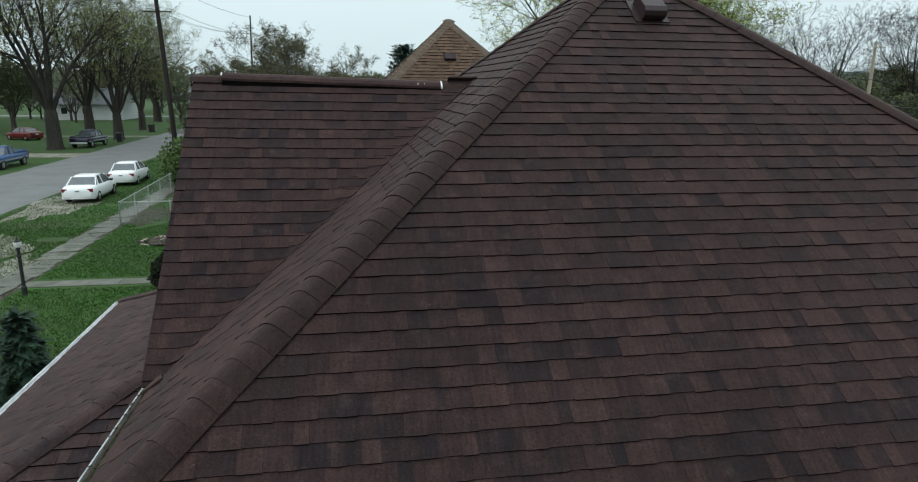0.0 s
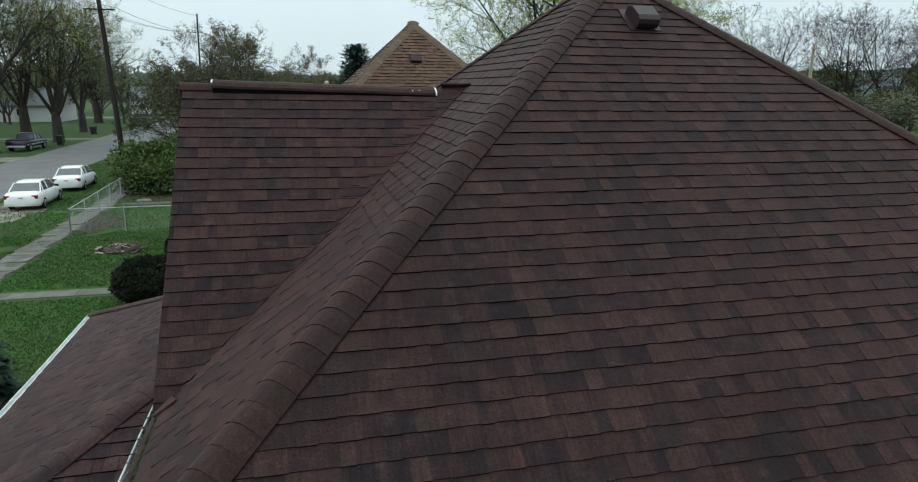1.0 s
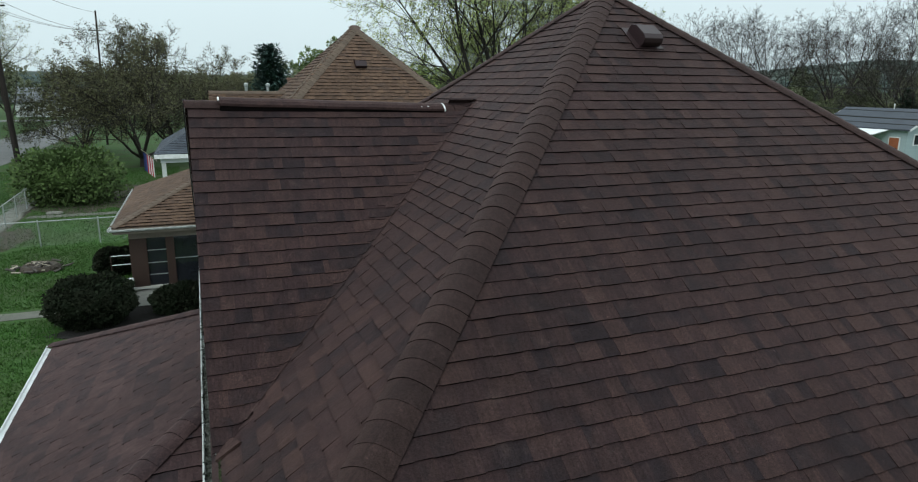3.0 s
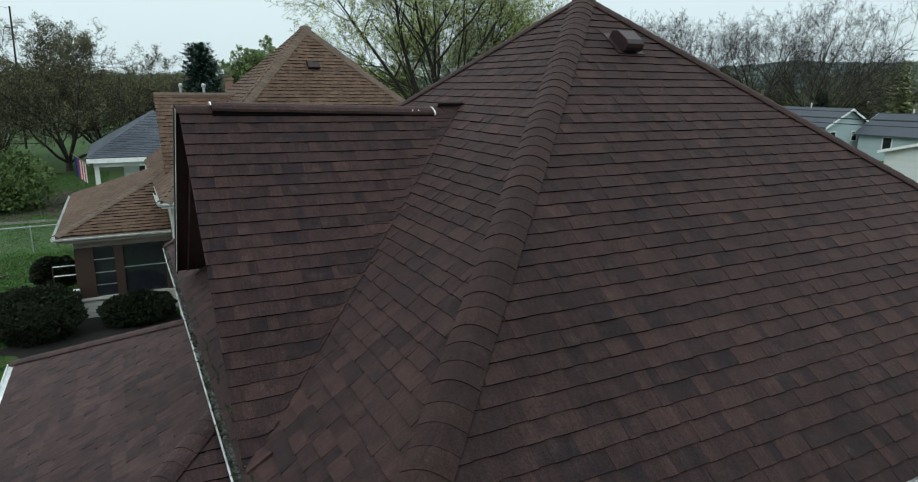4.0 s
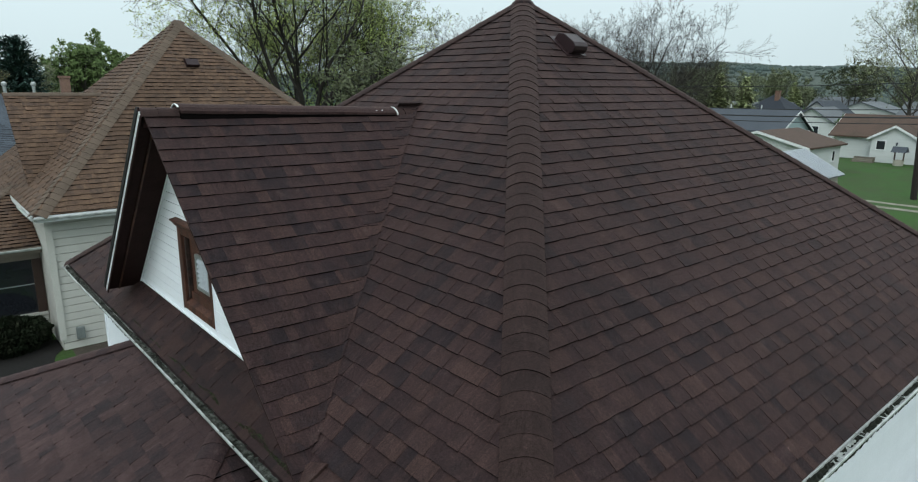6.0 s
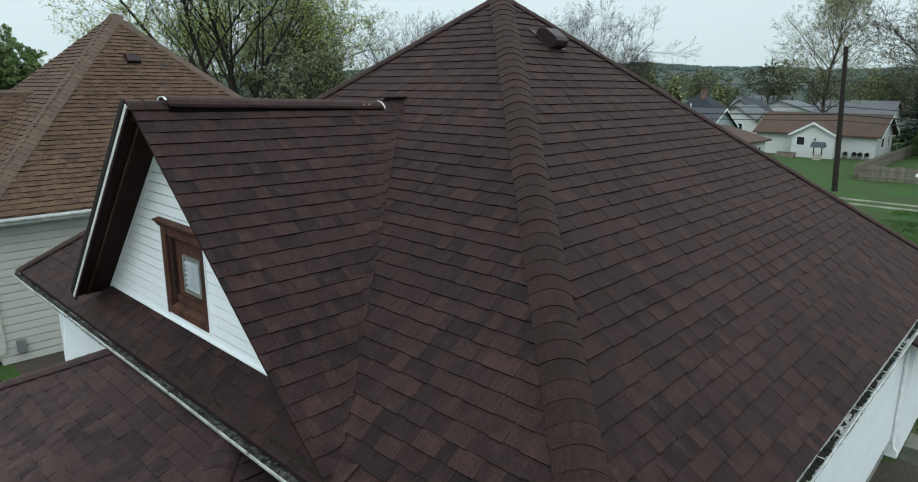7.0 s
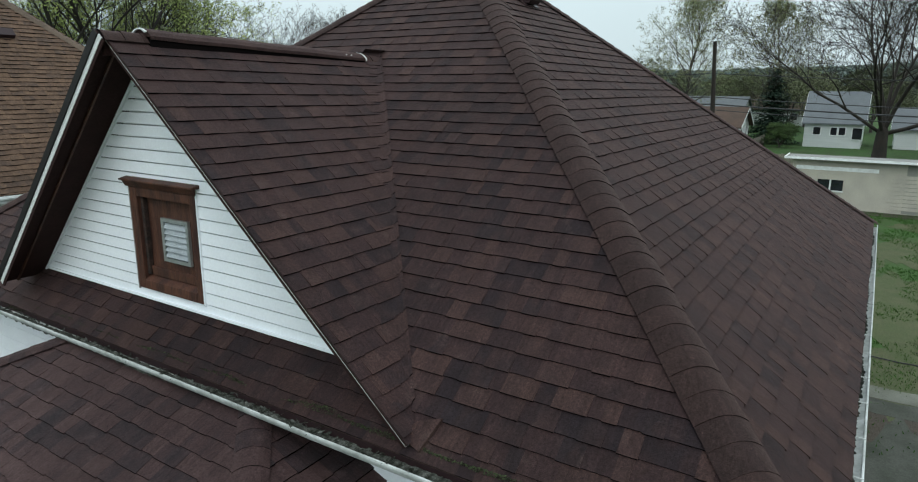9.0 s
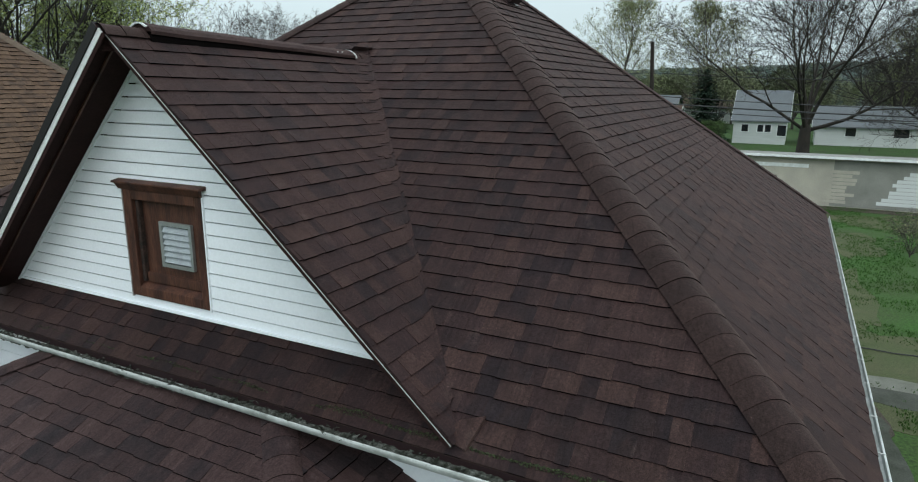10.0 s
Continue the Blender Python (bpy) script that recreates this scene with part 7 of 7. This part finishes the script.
def sedan(label, x, y, paint, turn=0):
    car = thing("sedan_car", label, "car", (x, y, 0), turn)
    body = Build().loft([ring_at(*a) for a in ((-2.18, 0.62, 0.42, 0.74), (-2.12, 0.80, 0.27, 0.90), (-1.75, 0.84, 0.22, 0.97), (-1.25, 0.85, 0.20, 0.96), (0.0, 0.855, 0.20, 0.93), (0.85, 0.85, 0.20, 0.92), (1.45, 0.83, 0.22, 0.85), (1.95, 0.78, 0.25, 0.72), (2.15, 0.60, 0.36, 0.60))])
    part("body", body, paint, car, smooth=True)
    cab = [(-1.52, 0.70, 0.95), (-0.98, 0.60, 1.36), (-0.55, 0.585, 1.42), (0.15, 0.585, 1.41), (0.42, 0.60, 1.35), (1.08, 0.72, 0.92)]
    glazing(car, cab, 0.76, 0.90)
    part("roof", Build().loft([[(-h - 0.012, yy, z - 0.035), (-h * 0.8, yy, z + 0.008), (h * 0.8, yy, z + 0.008), (h + 0.012, yy, z - 0.035)] for yy, h, z in cab[1:5]]), paint, car, smooth=True)
    for s in (-1, 1):
        for a, b in (((s * 0.735, -1.50, 0.95), (s * 0.615, -0.98, 1.35)), ((s * 0.745, 1.05, 0.93), (s * 0.615, 0.42, 1.35)), ((s * 0.775, -0.35, 0.92), (s * 0.60, -0.35, 1.39)), ((s * 0.77, -1.15, 0.94), (s * 0.61, -0.9, 1.36))):
            part("pillar", Build().tube([a, b], 0.035, 5), paint, car)
        part("tail_light", Build().box(min(s * 0.50, s * 0.78), -2.165, 0.66, max(s * 0.50, s * 0.78), -2.06, 0.84), TAIL, car, "red tail light", bevel=0.015)
        part("side_mirror", Build().box(min(s * 0.80, s * 0.97), 0.72, 0.90, max(s * 0.80, s * 0.97), 0.86, 1.02), TRIM, car, bevel=0.02)
        for yy in (-1.32, 1.32):
            wheel(car, s * 0.75, yy)
    part("bumper", Build().loft([[(xx, -2.16 + 0.06 * (abs(xx) / 0.8) ** 2, z) for xx in (-0.8, -0.4, 0.0, 0.4, 0.8)] for z in (0.30, 0.34, 0.52, 0.56)], closed=False), paint, car)
    part("number_plate", Build().box(-0.16, -2.20, 0.66, 0.16, -2.175, 0.78), WHITE_METAL, car, "number plate with plain dark bars")
    part("plate_bar", Build().box(-0.11, -2.206, 0.70, 0.11, -2.201, 0.74), TRIM, car)
    return car


def pickup(label, x, y, paint, turn=0):
    car = thing("pickup_truck", label, "pickup truck", (x, y, 0), turn)
    part("body", Build().loft([ring_at(*a) for a in ((-2.6, 0.80, 0.50, 1.02), (-2.5, 0.90, 0.45, 1.08), (-0.4, 0.93, 0.42, 1.10), (1.0, 0.93, 0.42, 1.10), (1.6, 0.92, 0.42, 1.06), (2.35, 0.88, 0.45, 0.98), (2.5, 0.78, 0.5, 0.88))]), paint, car, smooth=True)
    part("cargo_bed", Build().box(-0.74, -2.42, 1.085, 0.74, -0.45, 1.125), TRIM, car, "dark open cargo bed")
    part("bed_rail", Build().box(-0.86, -2.5, 1.08, -0.76, -0.42, 1.18).box(0.76, -2.5, 1.08, 0.86, -0.42, 1.18).box(-0.76, -2.5, 1.08, 0.76, -2.42, 1.18), paint, car, bevel=0.015)
    cab = [(-0.38, 0.80, 1.08), (-0.28, 0.70, 1.62), (0.0, 0.69, 1.70), (0.55, 0.69, 1.69), (0.72, 0.71, 1.62), (1.25, 0.82, 1.08)]
    glazing(car, cab, 0.84, 1.06)
    part("roof", Build().loft([[(-h - 0.012, yy, z - 0.04), (-h * 0.8, yy, z + 0.01), (h * 0.8, yy, z + 0.01), (h + 0.012, yy, z - 0.04)] for yy, h, z in cab[1:5]]), paint, car, smooth=True)
    for s in (-1, 1):
        for a, b in (((s * 0.83, -0.37, 1.08), (s * 0.71, -0.28, 1.62)), ((s * 0.84, 1.22, 1.08), (s * 0.72, 0.72, 1.62)), ((s * 0.85, 0.35, 1.08), (s * 0.71, 0.3, 1.66))):
            part("pillar", Build().tube([a, b], 0.045, 5), paint, car)
        part("tail_light", Build().box(min(s * 0.78, s * 0.9), -2.6, 0.72, max(s * 0.78, s * 0.9), -2.5, 1.0), TAIL, car, "red tail light", bevel=0.015)
        for yy in (-1.65, 1.6):
            wheel(car, s * 0.82, yy, 0.37, 0.24)
    part("rear_bumper", Build().box(-0.85, -2.72, 0.45, 0.85, -2.58, 0.62), GREY_METAL, car, bevel=0.02)
    part("side_stripe", Build().box(0.925, -2.4, 0.62, 0.94, 2.2, 0.74).box(-0.94, -2.4, 0.62, -0.925, 2.2, 0.74), GREY_METAL, car, "silver side moulding")
    return car


sedan("white four-door sedan parked on the gravel verge", -14.7, 39.9, WHITE_PAINT, 2)
sedan("white four-door sedan parked ahead on the grass", -14.55, 46.3, WHITE_PAINT, 3)
pickup("blue pickup truck with a silver side moulding", -26.6, 55.2, BLUE_PAINT, 180)
pickup("dark navy pickup truck parked on the grass", -26.8, 73.7, NAVY_PAINT, -3)
sedan("dark red car parked by the far driveway", -37.0, 82.5, RED_PAINT, 60)


def wheelie_bin(x, y, turn):
    ob = thing("wheelie_bin", "dark green plastic wheelie bin by the street", "bin", (x, y, 0), turn, group="bins by the street")
    part("tub", Build().loft([[(-w, -d, z), (w, -d, z), (w, d, z), (-w, d, z)] for w, d, z in ((0.24, 0.26, 0.08), (0.28, 0.31, 0.6), (0.31, 0.36, 1.0))]), TRIM, ob, bevel=0.02)
    part("lid", Build().loft([[(-0.34, -0.39, z), (0.34, -0.39, z), (0.34, 0.40, z2), (-0.34, 0.40, z2)] for z, z2 in ((1.0, 1.02), (1.05, 1.09))]), TRIM, ob, bevel=0.015)
    for s in (-1, 1):
        part("wheel", Build().tube([(s * 0.24, 0.3, 0.1), (s * 0.3, 0.3, 0.1)], 0.1, 12), RUBBER, ob)
    part("handle", Build().tube([(-0.25, 0.44, 1.0), (0.25, 0.44, 1.0)], 0.018, 6), TRIM, ob)


wheelie_bin(-25.4, 78.4, 10)
wheelie_bin(-26.4, 94.4, -15)

# ---- yard things ----
lamp = thing("yard_lamp", "black post lamp with a white lantern on the lawn", "lamp post", (-10.07, 21.25, 0))
part("post", Build().lathe([(0.085, -0.1), (0.08, 0.25), (0.055, 0.3), (0.05, 1.2), (0.075, 1.25), (0.05, 1.3), (0.05, 1.45), (0.06, 1.48), (0.045, 1.52)], 12), TRIM, lamp)
part("lantern", Build().lathe([(0.05, 1.52), (0.10, 1.56), (0.12, 1.68), (0.09, 1.69)], 8), FLAG_WHITE, lamp, "frosted white lantern glass")
part("lantern_cap", Build().lathe([(0.10, 1.69), (0.085, 1.72), (0.03, 1.77), (0.012, 1.88)], 8), TRIM, lamp)

fence = thing("chain_link_fence", "galvanised chain-link fence with pipe rails along the sidewalk", "fence")
FENCE = [((-10.56, 31.7), (-10.9, 44.2), 5), ((-10.56, 31.7), (-3.9, 32.0), 3)]
for (ax, ay), (bx, by), n in FENCE:
    a, b = Vector((ax, ay, 0)), Vector((bx, by, 0))
    part("top_rail", Build().tube([a + Vector((0, 0, 1.1)), b + Vector((0, 0, 1.1))], 0.021, 6), GREY_METAL, fence)
    for i in range(n + 1):
        p = a.lerp(b, i / n)
        part("post", Build().tube([p - Vector((0, 0, 0.2)), p + Vector((0, 0, 1.16))], 0.028, 8), GREY_METAL, fence)
    mesh_wire, length = Build(), (b - a).length
    t = (b - a).normalized()
    k = -1.05
    while k < length:
        for s in (1, -1):
            s0, s1 = (k, k + 1.0) if s > 0 else (k + 1.0, k)
            z0, z1 = 0.05, 1.08
            u0, u1 = max(0, min(length, s0)), max(0, min(length, s1))
            if abs(u1 - u0) > 0.05:
                f0, f1 = (u0 - s0) / (s1 - s0), (u1 - s0) / (s1 - s0)
                mesh_wire.tube([a + t * u0 + Vector((0, 0, z0 + (z1 - z0) * f0)), a + t * u1 + Vector((0, 0, z0 + (z1 - z0) * f1))], 0.0015, 3, cap=False)
        k += 0.11
    part("mesh", mesh_wire, GREY_METAL, fence, "diamond wire mesh", kind="stuff")

stump = thing("tree_stump", "rotted tree stump with loose bark in the lawn", "stump", (-7.65, 28.0, 0))
srng = random.Random(3)
part("core", Build().lathe([(0.75, -0.1), (0.66, 0.08), (0.56, 0.17), (0.3, 0.1), (0.05, 0.05)], 14), SOIL, stump)
for i in range(46):
    a, r = srng.uniform(0, 6.28), srng.uniform(0.15, 1.1)
    m = pose(r * math.cos(a), r * math.sin(a) * 0.7, srng.uniform(0.03, 0.16), srng.uniform(-25, 25), srng.uniform(-25, 25), srng.uniform(0, 360))
    part("bark_chip", Build().box(-0.16, -0.04, -0.012, 0.16, 0.05, 0.02, m), BARK if i % 3 else PALE_POLE, stump)

# loose stones along the north walk
for i in range(3):
    st = thing("stone", "small pale stone by the walk", "stone", (-9.4 + i * 0.22, 39.7 + 0.1 * (i % 2), 0.0))
    part("stone", Build().lathe([(0.16, -0.04), (0.2, 0.05), (0.14, 0.14), (0.04, 0.17)], 9), CONCRETE, st)

# downspout elbow on the south wall
spout = thing("downspout", "white metal downspout on the house wall", "downspout", (9.02, SY - 0.02, 0))
part("pipe", Build().tube([(0, -0.045, 3.5), (0, -0.045, 0.45), (0, -0.06, 0.3), (0, -0.13, 0.2)], 0.034, 8), WHITE_METAL, spout)

cord = [(12.3, 3.7, 0.05), (12.18, 2.4, 0.03), (12.2, 1.9, 0.035), (12.16, 1.4, 0.03), (12.3, 0.2, 0.03), (12.1, -1.4, 0.03), (12.5, -4.0, 0.03)]
tagged(new("extension_cable", Build().tube(cord, 0.016, 6).mesh("extension_cable", WIRE)), "black electric cable lying across the worn grass", "cable")

# ---- lawn blades near the house ----
grng = random.Random(40)
tufts = Build()
def sward(x0, x1, y0, y1, count, h):
    for i in range(count):
        x, y = grng.uniform(x0, x1), grng.uniform(y0, y1)
        if noise.noise(Vector((x * 0.5, y * 0.5, 4.0))) < (-0.55 if x < 7 else -0.08) or (-10.7 < x < -4.5 and 21.7 < y < 22.9) or ((x + 3.3) ** 2 / 6.2 + (y - 20.5) ** 2 / 6.2 < 1.0) or (-11.6 < x < -10.4 and grng.random() < 0.72) or (9.0 < x < 10.6 and grng.random() < 0.95) or (3.0 < x < 9.5 and 1.7 < y < 4.0 and grng.random() < 0.92) or (10.5 < x < 12.9 and y < 3.4 and grng.random() < 0.6):
            continue
        for k in range(2):
            a, s = grng.uniform(0, 6.28), h * grng.uniform(0.6, 1.4)
            u = Vector((math.cos(a), math.sin(a), 0)) * 0.014
            lean_ = Vector((grng.gauss(0, 0.5), grng.gauss(0, 0.5), 1)) * s
            p = Vector((x + grng.gauss(0, 0.04), y + grng.gauss(0, 0.04), 0))
            tufts.add([p - u, p + u, p + lean_], [(0, 1, 2)])
sward(-17.0, -3.5, 13.0, 31.5, 60000, 0.05)
sward(-17.0, -3.5, 31.5, 60.0, 36000, 0.06)
sward(7.0, 40.0, -8.0, 9.0, 60000, 0.055)
sward(7.0, 12.0, -3.0, 3.7, 5000, 0.06)
tagged(new("grass", tufts.mesh("grass", BLADE)), "short uneven spring grass", "grass", kind="stuff")
